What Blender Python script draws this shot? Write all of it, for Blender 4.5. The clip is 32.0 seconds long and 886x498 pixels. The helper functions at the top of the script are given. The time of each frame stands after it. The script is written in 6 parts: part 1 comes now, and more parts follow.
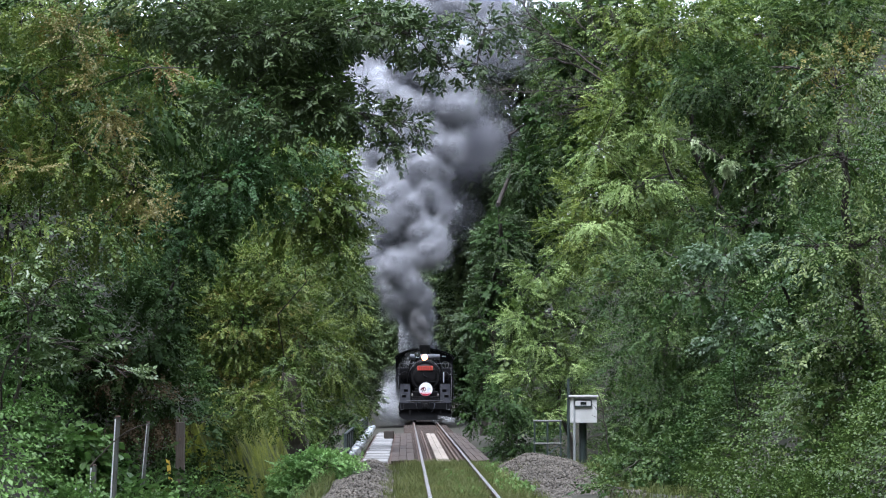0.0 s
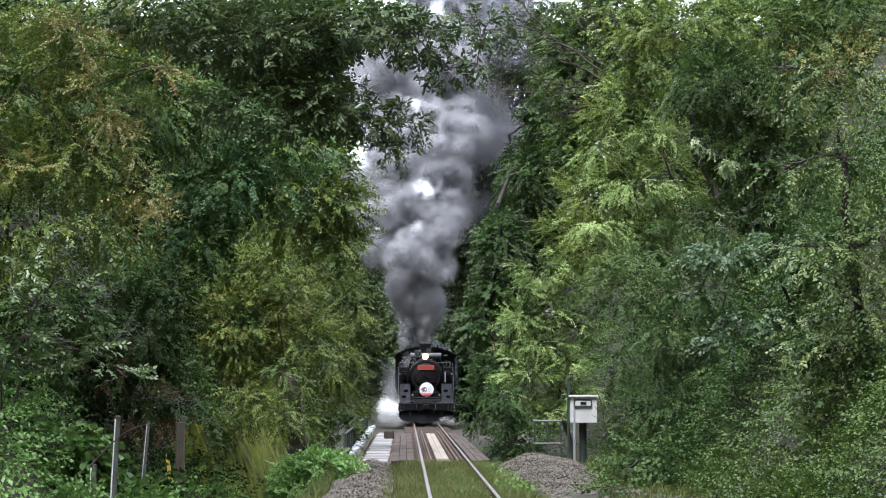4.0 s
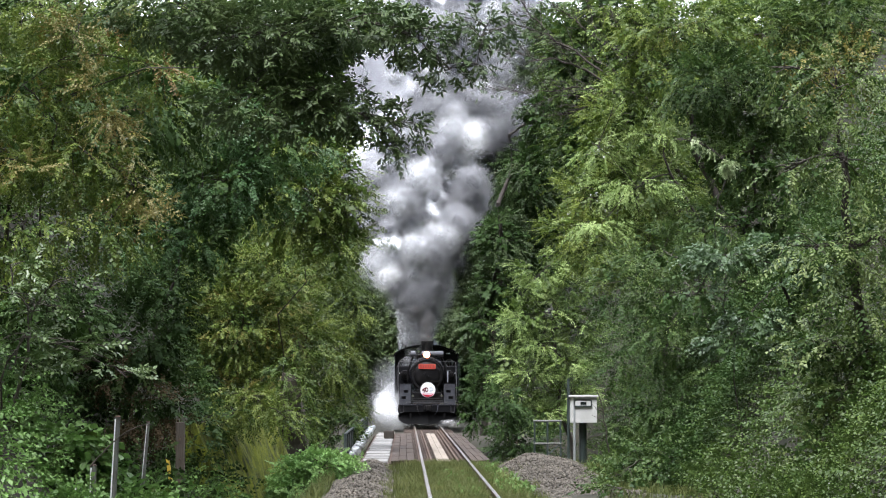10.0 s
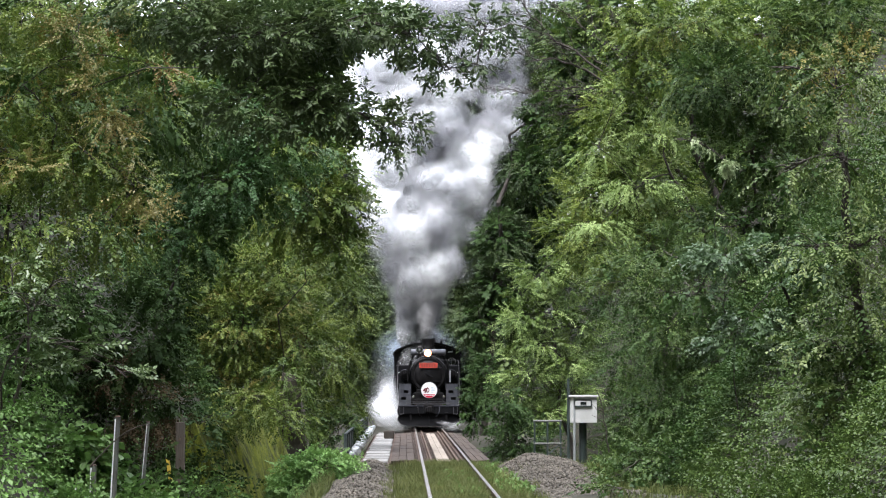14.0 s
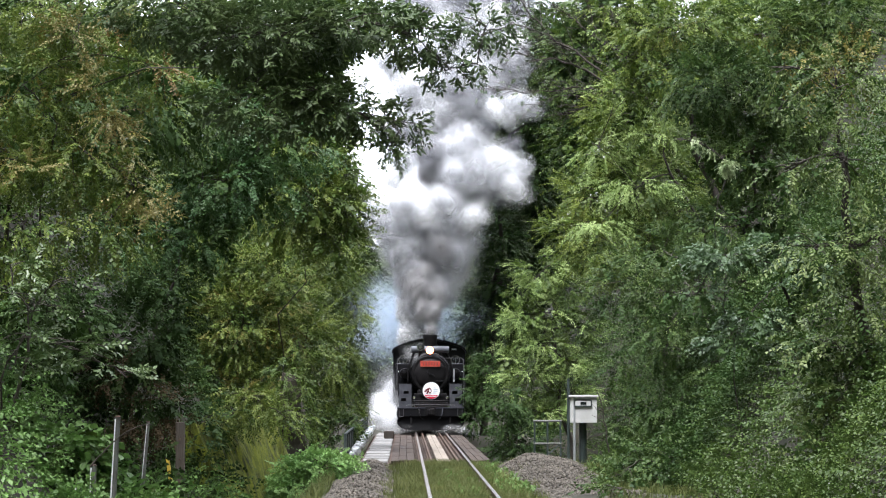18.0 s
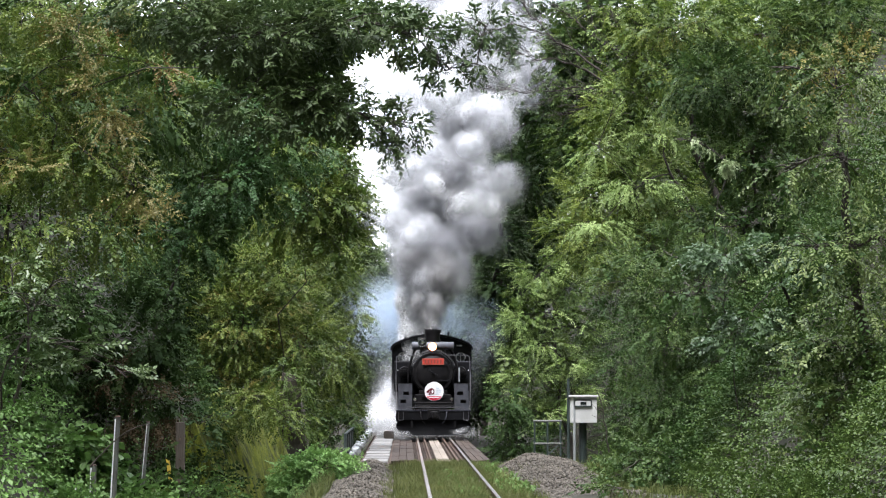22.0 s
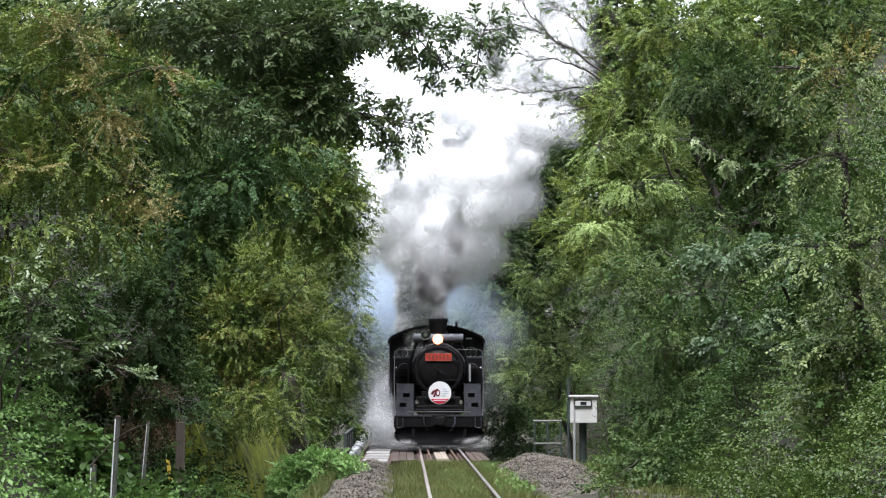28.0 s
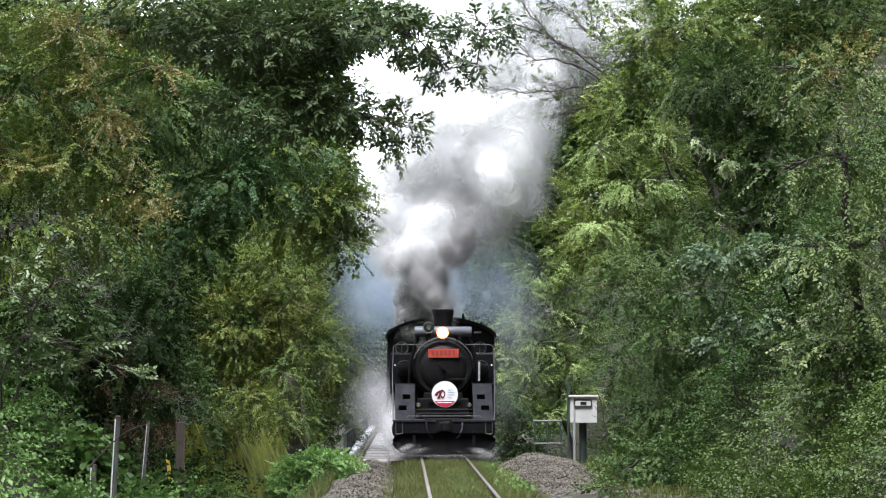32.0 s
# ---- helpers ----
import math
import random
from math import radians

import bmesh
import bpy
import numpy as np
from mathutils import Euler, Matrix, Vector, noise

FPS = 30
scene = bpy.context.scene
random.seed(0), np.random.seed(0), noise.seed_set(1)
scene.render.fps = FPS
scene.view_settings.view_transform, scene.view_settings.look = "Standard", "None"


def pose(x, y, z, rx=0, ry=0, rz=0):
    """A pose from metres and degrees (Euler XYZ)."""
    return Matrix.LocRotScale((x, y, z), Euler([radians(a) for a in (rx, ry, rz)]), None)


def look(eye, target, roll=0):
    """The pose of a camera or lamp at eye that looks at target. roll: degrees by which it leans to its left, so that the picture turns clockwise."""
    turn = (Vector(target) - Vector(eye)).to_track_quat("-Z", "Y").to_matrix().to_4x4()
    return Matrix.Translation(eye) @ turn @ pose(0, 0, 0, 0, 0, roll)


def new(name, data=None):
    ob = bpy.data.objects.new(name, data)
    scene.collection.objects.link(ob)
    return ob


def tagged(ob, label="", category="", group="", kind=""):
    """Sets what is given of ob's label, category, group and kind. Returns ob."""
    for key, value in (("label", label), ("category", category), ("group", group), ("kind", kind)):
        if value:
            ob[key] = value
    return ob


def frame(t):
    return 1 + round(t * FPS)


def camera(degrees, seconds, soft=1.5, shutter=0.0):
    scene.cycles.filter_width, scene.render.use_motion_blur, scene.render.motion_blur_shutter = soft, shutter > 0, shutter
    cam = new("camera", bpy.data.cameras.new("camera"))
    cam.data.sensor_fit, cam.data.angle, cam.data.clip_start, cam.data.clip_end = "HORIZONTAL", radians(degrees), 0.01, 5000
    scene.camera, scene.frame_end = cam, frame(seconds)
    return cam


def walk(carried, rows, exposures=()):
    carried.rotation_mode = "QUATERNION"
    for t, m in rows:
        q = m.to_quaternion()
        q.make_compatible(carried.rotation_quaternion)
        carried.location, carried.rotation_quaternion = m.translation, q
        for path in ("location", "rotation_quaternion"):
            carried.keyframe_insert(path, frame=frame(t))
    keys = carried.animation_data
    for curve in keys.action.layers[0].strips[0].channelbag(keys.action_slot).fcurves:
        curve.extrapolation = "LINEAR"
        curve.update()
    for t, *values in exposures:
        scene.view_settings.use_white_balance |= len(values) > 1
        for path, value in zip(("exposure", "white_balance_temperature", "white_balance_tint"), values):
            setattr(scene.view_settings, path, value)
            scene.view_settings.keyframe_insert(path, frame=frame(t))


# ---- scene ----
# ---- camera ----
EYE = (-0.98, 0.0, 1.87)
cam = camera(22.18, 32.0, soft=1.15)
VIEW = look(EYE, (EYE[0] + 1.6625, 100, EYE[2] + 5.975))
walk(cam, [(0.0, VIEW), (32.0, VIEW)],
     exposures=[(0.0, 1.88, 5480, 14), (3.0, 1.93, 5700, 13), (6.0, 1.98, 5950, 12), (13.0, 1.97, 5980, 13), (19.0, 1.97, 5980, 13), (25.0, 1.97, 6000, 13), (32.0, 1.98, 6000, 13)])

scene.cycles.transparent_max_bounces = 192

# ---- world and sun: overcast day ----
world = bpy.data.worlds.new("overcast")
scene.world = world
world.use_nodes = True
wt = world.node_tree
wt.nodes.clear()
w_out = wt.nodes.new("ShaderNodeOutputWorld")
w_bg = wt.nodes.new("ShaderNodeBackground")
w_sky = wt.nodes.new("ShaderNodeTexSky")
w_sky.sky_type, w_sky.sun_disc = "NISHITA", False
w_sky.sun_elevation, w_sky.sun_rotation = radians(65), radians(209)
w_sky.air_density, w_sky.dust_density, w_sky.ozone_density = 1.0, 4.0, 1.0
w_mix = wt.nodes.new("ShaderNodeMix")
w_mix.data_type = "RGBA"
w_mix.inputs[0].default_value = 0.72
w_mix.inputs[7].default_value = (11.6, 11.6, 11.6, 1)
wt.links.new(w_sky.outputs[0], w_mix.inputs[6])
wt.links.new(w_mix.outputs[2], w_bg.inputs[0])
w_bg.inputs[1].default_value = 0.09
wt.links.new(w_bg.outputs[0], w_out.inputs[0])
sun = new("sun", bpy.data.lights.new("sun", "SUN"))
sun.data.energy, sun.data.angle, sun.data.color = 1.5, radians(30), (1.0, 0.97, 0.92)
sun.matrix_world = look((-12, 28, 55), (0, 50, 0))

# ---- materials ----


def mat(name, base, rough=0.6, metal=0.0, var=0.25, scale=6.0, bump=0.2, island=0.0, second=None, translucent=0.0, emit=0.0, stretch=(1, 1, 1), coords="Object", objrand=0.0, gloss=0.5):
    """A surface with variation at two scales, optional per-piece variation, bump and translucency."""
    m = bpy.data.materials.new(name)
    m.use_nodes = True
    t = m.node_tree
    n, l = t.nodes, t.links
    n.clear()
    out = n.new("ShaderNodeOutputMaterial")
    p = n.new("ShaderNodeBsdfPrincipled")
    p.inputs["Roughness"].default_value = rough
    p.inputs["Metallic"].default_value = metal
    p.inputs["Specular IOR Level"].default_value = gloss
    tc = n.new("ShaderNodeTexCoord")
    mp = n.new("ShaderNodeMapping")
    mp.inputs["Scale"].default_value = stretch
    l.new(tc.outputs[coords], mp.inputs[0])
    big = n.new("ShaderNodeTexNoise")
    big.inputs["Scale"].default_value = scale
    big.inputs["Detail"].default_value = 6
    fine = n.new("ShaderNodeTexNoise")
    fine.inputs["Scale"].default_value = scale * 9
    fine.inputs["Detail"].default_value = 3
    l.new(mp.outputs[0], big.inputs[0])
    l.new(mp.outputs[0], fine.inputs[0])
    col = n.new("ShaderNodeMix")
    col.data_type = "RGBA"
    b2 = second or tuple(c * 0.45 for c in base)
    col.inputs[6].default_value = (*base, 1)
    col.inputs[7].default_value = (*b2, 1)
    fac = n.new("ShaderNodeMath")
    fac.operation = "MULTIPLY_ADD"
    fac.use_clamp = True
    l.new(big.outputs[0], fac.inputs[0])
    fac.inputs[1].default_value = 3.0
    fac.inputs[2].default_value = -1.2
    last = fac
    if island:
        g = n.new("ShaderNodeNewGeometry")
        r = n.new("ShaderNodeMix")
        r.inputs[0].default_value = island
        l.new(fac.outputs[0], r.inputs[2])
        l.new(g.outputs["Random Per Island"], r.inputs[3])
        last = r
    if objrand:
        oi = n.new("ShaderNodeObjectInfo")
        r2 = n.new("ShaderNodeMix")
        r2.inputs[0].default_value = objrand
        l.new(last.outputs[0], r2.inputs[2])
        l.new(oi.outputs["Random"], r2.inputs[3])
        last = r2
    l.new(last.outputs[0], col.inputs[0])
    hs = n.new("ShaderNodeHueSaturation")
    vm = n.new("ShaderNodeMapRange")
    vm.inputs[3].default_value = 1 - var
    vm.inputs[4].default_value = 1 + var
    l.new(fine.outputs[0], vm.inputs[0])
    l.new(vm.outputs[0], hs.inputs["Value"])
    l.new(col.outputs[2], hs.inputs["Color"])
    l.new(hs.outputs[0], p.inputs["Base Color"])
    if bump:
        bp = n.new("ShaderNodeBump")
        bp.inputs["Strength"].default_value = bump
        bp.inputs["Distance"].default_value = 0.02
        l.new(fine.outputs[0], bp.inputs["Height"])
        l.new(bp.outputs[0], p.inputs["Normal"])
    if emit:
        p.inputs["Emission Color"].default_value = (*base, 1)
        p.inputs["Emission Strength"].default_value = emit
    if translucent:
        tr = n.new("ShaderNodeBsdfTranslucent")
        l.new(hs.outputs[0], tr.inputs[0])
        mx = n.new("ShaderNodeMixShader")
        mx.inputs[0].default_value = translucent
        l.new(p.outputs[0], mx.inputs[1])
        l.new(tr.outputs[0], mx.inputs[2])
        l.new(mx.outputs[0], out.inputs[0])
    else:
        l.new(p.outputs[0], out.inputs[0])
    return m


def leafmat(name, a, b, rough=0.45, gloss=0.3):
    a, b = ((c[0], c[1] * 1.03, c[2] * 0.74) for c in (a, b))
    return mat(name, a, rough=rough, second=b, island=0.28, scale=1.3, var=0.25, bump=0, translucent=0.24, gloss=gloss)


M_SOIL = mat("soil", (0.034, 0.029, 0.019), 0.95, second=(0.018, 0.022, 0.011), scale=0.8, bump=0.6)
M_BALLAST = mat("ballast", (0.15, 0.132, 0.106), 0.9, second=(0.026, 0.022, 0.017), island=0.85, scale=3, bump=0.4)
M_RUST = mat("rusty_steel", (0.10, 0.06, 0.04), 0.75, 0.3, second=(0.05, 0.035, 0.03), scale=5)
M_RAILTOP = mat("worn_rail_head", (0.30, 0.29, 0.28), 0.42, 1.0, var=0.1, scale=5, second=(0.2, 0.19, 0.18), bump=0.05)
M_TIMBER = mat("dark_timber", (0.068, 0.047, 0.034), 0.9, second=(0.03, 0.023, 0.02), scale=3, stretch=(1, 8, 8), objrand=0.4)
M_CREAM = mat("cream_plank", (0.30, 0.255, 0.205), 0.85, second=(0.18, 0.15, 0.12), scale=2, stretch=(8, 1, 8), objrand=0.3)
M_PLANK = mat("bleached_plank", (0.27, 0.262, 0.248), 0.85, second=(0.15, 0.145, 0.138), scale=2, stretch=(8, 1, 8), objrand=0.5)
M_CONCRETE = mat("concrete", (0.33, 0.32, 0.30), 0.9, second=(0.16, 0.15, 0.13), scale=1.5, bump=0.4)
M_MOSS = mat("mossy_concrete", (0.17, 0.195, 0.013), 0.95, second=(0.012, 0.018, 0.006), scale=3.4, stretch=(2.2, 2.2, 0.5), bump=1.0, var=1.0)
M_ROCK = mat("brown_rock", (0.075, 0.064, 0.05), 0.95, second=(0.028, 0.025, 0.02), scale=2.5, stretch=(1, 1, 0.4), bump=0.9)
M_BLACK = mat("black_paint", (0.007, 0.007, 0.0085), 0.38, second=(0.012, 0.012, 0.013), scale=3, bump=0.05, gloss=0.2)
M_SOOT = mat("sooty_black", (0.007, 0.0066, 0.0072), 0.5, second=(0.013, 0.012, 0.012), scale=4, bump=0.1, gloss=0.15)
M_GREY = mat("worn_grey_black_steel", (0.038, 0.04, 0.048), 0.55, second=(0.018, 0.019, 0.024), scale=4, bump=0.1, gloss=0.12)
M_PLOUGH = mat("worn_plough_steel", (0.008, 0.008, 0.009), 0.65, second=(0.005, 0.005, 0.005), scale=4, bump=0.1, gloss=0.08)
M_HEATER = mat("dull_grey_steel", (0.13, 0.135, 0.15), 0.4, second=(0.07, 0.073, 0.085), scale=4, bump=0.08, gloss=0.4)
M_RAIL_BAR = mat("handrail_steel", (0.06, 0.06, 0.064), 0.45, second=(0.03, 0.03, 0.03), scale=5, bump=0)
M_CHROME = mat("bright_metal", (0.75, 0.75, 0.75), 0.2, 1.0, var=0.05, second=(0.6, 0.6, 0.6), bump=0)
M_RED = mat("red_plate", (0.55, 0.05, 0.03), 0.5, second=(0.35, 0.03, 0.02), var=0.1, bump=0)
M_REDTRIM = mat("red_print", (0.55, 0.02, 0.05), 0.5, second=(0.5, 0.02, 0.05), var=0.05, bump=0)
M_DARKRED = mat("dark_red_print", (0.12, 0.01, 0.02), 0.5, second=(0.1, 0.01, 0.015), var=0.05, bump=0)
M_WHITE = mat("white_enamel", (0.85, 0.85, 0.86), 0.4, second=(0.8, 0.8, 0.82), var=0.03, bump=0)
M_PALEBLUE = mat("pale_print", (0.45, 0.52, 0.58), 0.5, second=(0.4, 0.5, 0.55), var=0.05, bump=0)
M_GLASS = mat("dark_glass", (0.02, 0.025, 0.03), 0.08, second=(0.015, 0.02, 0.02), var=0.05, bump=0, gloss=0.8)
M_LAMP = mat("lit_lamp", (1.0, 0.66, 0.42), 0.3, var=0.02, second=(1.0, 0.66, 0.42), bump=0, emit=60)
# emitting amber for an imitated halo, not a light source of its own
M_HALO = mat("amber_halo_glow", (1.0, 0.22, 0.06), 0.4, var=0.02, second=(1.0, 0.22, 0.06), bump=0, emit=1.1)
M_BOXPAINT = mat("grey_white_box_paint", (0.62, 0.62, 0.60), 0.5, second=(0.48, 0.48, 0.45), scale=2, var=0.08, bump=0.03)
M_GALV = mat("galvanised_steel", (0.42, 0.44, 0.45), 0.4, 0.35, second=(0.38, 0.4, 0.4), scale=4, bump=0.05)
M_OLDGALV = mat("weathered_galvanised_steel", (0.15, 0.155, 0.14), 0.65, 0.2, second=(0.085, 0.085, 0.075), scale=4, bump=0.05)
M_DKGREEN = mat("dark_green_steel", (0.035, 0.05, 0.045), 0.6, second=(0.02, 0.03, 0.028), scale=4, bump=0.05)
M_BARK = mat("bark", (0.06, 0.05, 0.042), 0.9, second=(0.028, 0.024, 0.02), scale=4, stretch=(1, 1, 0.2), bump=0.8)
M_WOODPOST = mat("weathered_post", (0.085, 0.068, 0.052), 0.9, second=(0.04, 0.034, 0.028), scale=4, stretch=(1, 1, 0.15), bump=0.5)
M_YELLOW = mat("yellow_paint", (0.6, 0.42, 0.05), 0.5, second=(0.5, 0.35, 0.05), var=0.1, bump=0)
M_BLADE = leafmat("grass_blade", (0.065, 0.092, 0.03), (0.20, 0.195, 0.09), 0.6)
LEAF = {
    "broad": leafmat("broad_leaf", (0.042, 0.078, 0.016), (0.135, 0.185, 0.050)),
    "mid": leafmat("mid_green_leaf", (0.034, 0.066, 0.018), (0.115, 0.165, 0.052)),
    "moss": leafmat("yellowing_leaf", (0.085, 0.128, 0.026), (0.225, 0.265, 0.078)),
    # near-black leaf colour that paints the shade of hollows under the trees
    "deep": leafmat("deep_shade_leaf", (0.014, 0.028, 0.011), (0.045, 0.068, 0.028), 0.65, 0.06),
    "mint": leafmat("mint_leaf", (0.17, 0.31, 0.12), (0.37, 0.52, 0.25)),
    "glossy": leafmat("glossy_leaf", (0.05, 0.09, 0.03), (0.155, 0.205, 0.11), 0.36, 0.5),
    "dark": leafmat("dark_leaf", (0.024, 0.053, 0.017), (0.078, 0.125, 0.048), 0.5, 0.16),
    "blue": leafmat("bluish_leaf", (0.038, 0.09, 0.038), (0.105, 0.175, 0.08)),
    "lime": leafmat("bright_leaf", (0.215, 0.31, 0.12), (0.41, 0.50, 0.26)),
    "olive": leafmat("olive_leaf", (0.10, 0.15, 0.027), (0.255, 0.30, 0.083)),
    "silver": leafmat("silvery_leaf", (0.22, 0.28, 0.18), (0.44, 0.50, 0.39)),
    "autumn": leafmat("turning_leaf", (0.11, 0.12, 0.03), (0.31, 0.24, 0.09)),
    "pale": leafmat("pale_leaf", (0.055, 0.095, 0.026), (0.27, 0.32, 0.165)),
    "weed": leafmat("weed_leaf", (0.09, 0.18, 0.052), (0.205, 0.32, 0.13)),
    # haze over the distance is put into these paler, greyer leaves
    "far": leafmat("hazed_wood_leaf", (0.062, 0.098, 0.045), (0.145, 0.185, 0.095)),
    # darker copy of the far leaves, with shade in its colour
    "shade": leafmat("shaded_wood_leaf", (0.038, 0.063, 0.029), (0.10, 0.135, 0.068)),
    "frost": leafmat("dusty_green_leaf", (0.045, 0.085, 0.048), (0.15, 0.21, 0.135), 0.42, 0.45),
    "cherry": leafmat("cherry_leaf", (0.038, 0.068, 0.028), (0.12, 0.16, 0.077), 0.45, 0.3),
    "straw": leafmat("straw_coloured_leaf", (0.14, 0.125, 0.055), (0.40, 0.34, 0.18)),
    "litter": leafmat("dead_brown_leaf", (0.05, 0.036, 0.027), (0.115, 0.082, 0.06), 0.8, 0.1),
    "brown": leafmat("withered_leaf", (0.16, 0.105, 0.05), (0.32, 0.20, 0.11)),
}


def vapour_mat(name, a, b, alpha=1.0, scale=1.1):
    """Smoke: scatters light both ways; a thin veil lets much of it through."""
    m = bpy.data.materials.new(name)
    m.use_nodes = True
    t = m.node_tree
    n, l = t.nodes, t.links
    n.clear()
    out = n.new("ShaderNodeOutputMaterial")
    tc = n.new("ShaderNodeTexCoord")
    nz = n.new("ShaderNodeTexNoise")
    nz.inputs["Scale"].default_value = scale
    nz.inputs["Detail"].default_value = 3.0
    l.new(tc.outputs["Object"], nz.inputs[0])
    oi = n.new("ShaderNodeObjectInfo")
    mixf = n.new("ShaderNodeMix")
    mixf.inputs[0].default_value = 0.3
    l.new(nz.outputs[0], mixf.inputs[2])
    l.new(oi.outputs["Random"], mixf.inputs[3])
    col = n.new("ShaderNodeMix")
    col.data_type = "RGBA"
    col.inputs[6].default_value = (*a, 1)
    col.inputs[7].default_value = (*b, 1)
    l.new(mixf.outputs[0], col.inputs[0])
    d, tr, mx = n.new("ShaderNodeBsdfDiffuse"), n.new("ShaderNodeBsdfTranslucent"), n.new("ShaderNodeMixShader")
    mx.inputs[0].default_value = 0.5
    l.new(col.outputs[2], d.inputs[0])
    l.new(col.outputs[2], tr.inputs[0])
    l.new(d.outputs[0], mx.inputs[1])
    l.new(tr.outputs[0], mx.inputs[2])
    last = mx
    if alpha < 1:
        tp, m2 = n.new("ShaderNodeBsdfTransparent"), n.new("ShaderNodeMixShader")
        mr = n.new("ShaderNodeMapRange")
        mr.inputs[1].default_value, mr.inputs[2].default_value = 0.36, 0.64
        mr.inputs[3].default_value, mr.inputs[4].default_value = alpha * 0.45, min(alpha * 1.55, 1)
        l.new(nz.outputs[0], mr.inputs[0])
        l.new(mr.outputs[0], m2.inputs[0])
        l.new(tp.outputs[0], m2.inputs[1])
        l.new(mx.outputs[0], m2.inputs[2])
        last = m2
    l.new(last.outputs[0], out.inputs[0])
    return m


SMOKE_TONES = {
    "dark": ((0.30, 0.295, 0.295), (0.22, 0.216, 0.217)),
    "dim": ((0.50, 0.49, 0.49), (0.39, 0.383, 0.384)),
    "grey": ((0.54, 0.54, 0.565), (0.42, 0.42, 0.44)),
    "light": ((0.84, 0.84, 0.855), (0.70, 0.70, 0.72)),
    "white": ((0.99, 0.985, 0.985), (0.96, 0.955, 0.965)),
}
SMOKE_TONES = {k: tuple((c[0] * 0.988, c[1], c[2] * 0.995) for c in v) for k, v in SMOKE_TONES.items()}
VEILS = (0.5, 0.36, 0.28, 0.22, 0.17, 0.125, 0.09, 0.06, 0.036, 0.018)
VAPOUR = {k: [None] + [vapour_mat(k + "_smoke_veil", *v, al * (0.62 if k == "dark" else 1.0)) for al in VEILS] for k, v in SMOKE_TONES.items()}
WISPS = (0.13, 0.11, 0.095, 0.08, 0.065, 0.05, 0.04, 0.03, 0.02)
VAPOUR["steam"] = [None] + [vapour_mat("steam_veil", *SMOKE_TONES["white"], al, 2.6) for al in WISPS]
VAPOUR["dense"] = [None] + [vapour_mat("dense_steam_veil", *SMOKE_TONES["white"], al * 1.7, 2.6) for al in WISPS]
VAPOUR["jet"] = [None] + [vapour_mat("jet_veil", *SMOKE_TONES["white"], min(al * 5, 0.6), 3.0) for al in WISPS]
VAPOUR["drift"] = [None] + [vapour_mat("drifting_smoke", (0.5, 0.5, 0.53), (0.42, 0.42, 0.45), al, 0.5) for al in (0.17, 0.15, 0.13, 0.11, 0.09, 0.07, 0.05, 0.035, 0.02)]
VAPOUR["mist"] = [None] + [vapour_mat("thin_mist", (0.85, 0.86, 0.88), (0.8, 0.81, 0.83), al * 0.3, 1.6) for al in WISPS]
VAPOUR["haze"] = [None] + [vapour_mat("blue_haze", (0.78, 0.88, 0.98), (0.74, 0.85, 0.97), al) for al in (0.05, 0.045, 0.04, 0.035, 0.03, 0.026, 0.022, 0.017, 0.012)]

# ---- mesh helpers ----


def part(name, bm, material, parent=None, label="", smooth=False):
    me = bpy.data.meshes.new(name)
    bmesh.ops.recalc_face_normals(bm, faces=bm.faces)
    bm.to_mesh(me)
    bm.free()
    me.materials.append(material)
    if smooth:
        me.shade_smooth()
        me.set_sharp_from_angle(angle=radians(40))
    ob = new(name, me)
    if parent:
        ob.parent = parent
    return tagged(ob, label)


def raw(name, verts, quads, material, parent=None, label=""):
    """A mesh from arrays of vertices and four-cornered faces."""
    me = bpy.data.meshes.new(name)
    nv, nf, k = len(verts), len(quads), quads.shape[1]
    me.vertices.add(nv)
    me.vertices.foreach_set("co", np.ascontiguousarray(verts, np.float32).ravel())
    me.loops.add(nf * k)
    me.loops.foreach_set("vertex_index", np.ascontiguousarray(quads, np.int32).ravel())
    me.polygons.add(nf)
    me.polygons.foreach_set("loop_start", np.arange(0, nf * k, k, dtype=np.int32))
    me.update(calc_edges=True)
    me.materials.append(material)
    ob = new(name, me)
    if parent:
        ob.parent = parent
    return tagged(ob, label)


def box(bm, c, s, bevel=0.0, m=None):
    r = bmesh.ops.create_cube(bm, size=1.0, matrix=Matrix.Translation(c) @ (m or Matrix()) @ Matrix.Diagonal((*s, 1)))
    if bevel:
        es = list({e for v in r["verts"] for e in v.link_edges})
        bmesh.ops.bevel(bm, geom=es, offset=bevel, segments=2, affect="EDGES", profile=0.6)
    return bm


def rod(bm, a, b, r0, r1=None, seg=12, caps=True):
    a, b = Vector(a), Vector(b)
    d = b - a
    m = Matrix.Translation((a + b) / 2) @ d.to_track_quat("Z", "Y").to_matrix().to_4x4()
    bmesh.ops.create_cone(bm, cap_ends=caps, segments=seg, radius1=r0, radius2=r0 if r1 is None else r1, depth=d.length, matrix=m)
    return bm


def tube(bm, pts, r, seg=8):
    """One bent tube through pts, closed at both ends."""
    first = len(bm.verts)
    limb(bm, [Vector(p) for p in pts], r, r, seg)
    bm.verts.ensure_lookup_table()
    bm.faces.new(bm.verts[first:first + seg])
    bm.faces.new(bm.verts[len(bm.verts) - seg:])
    return bm


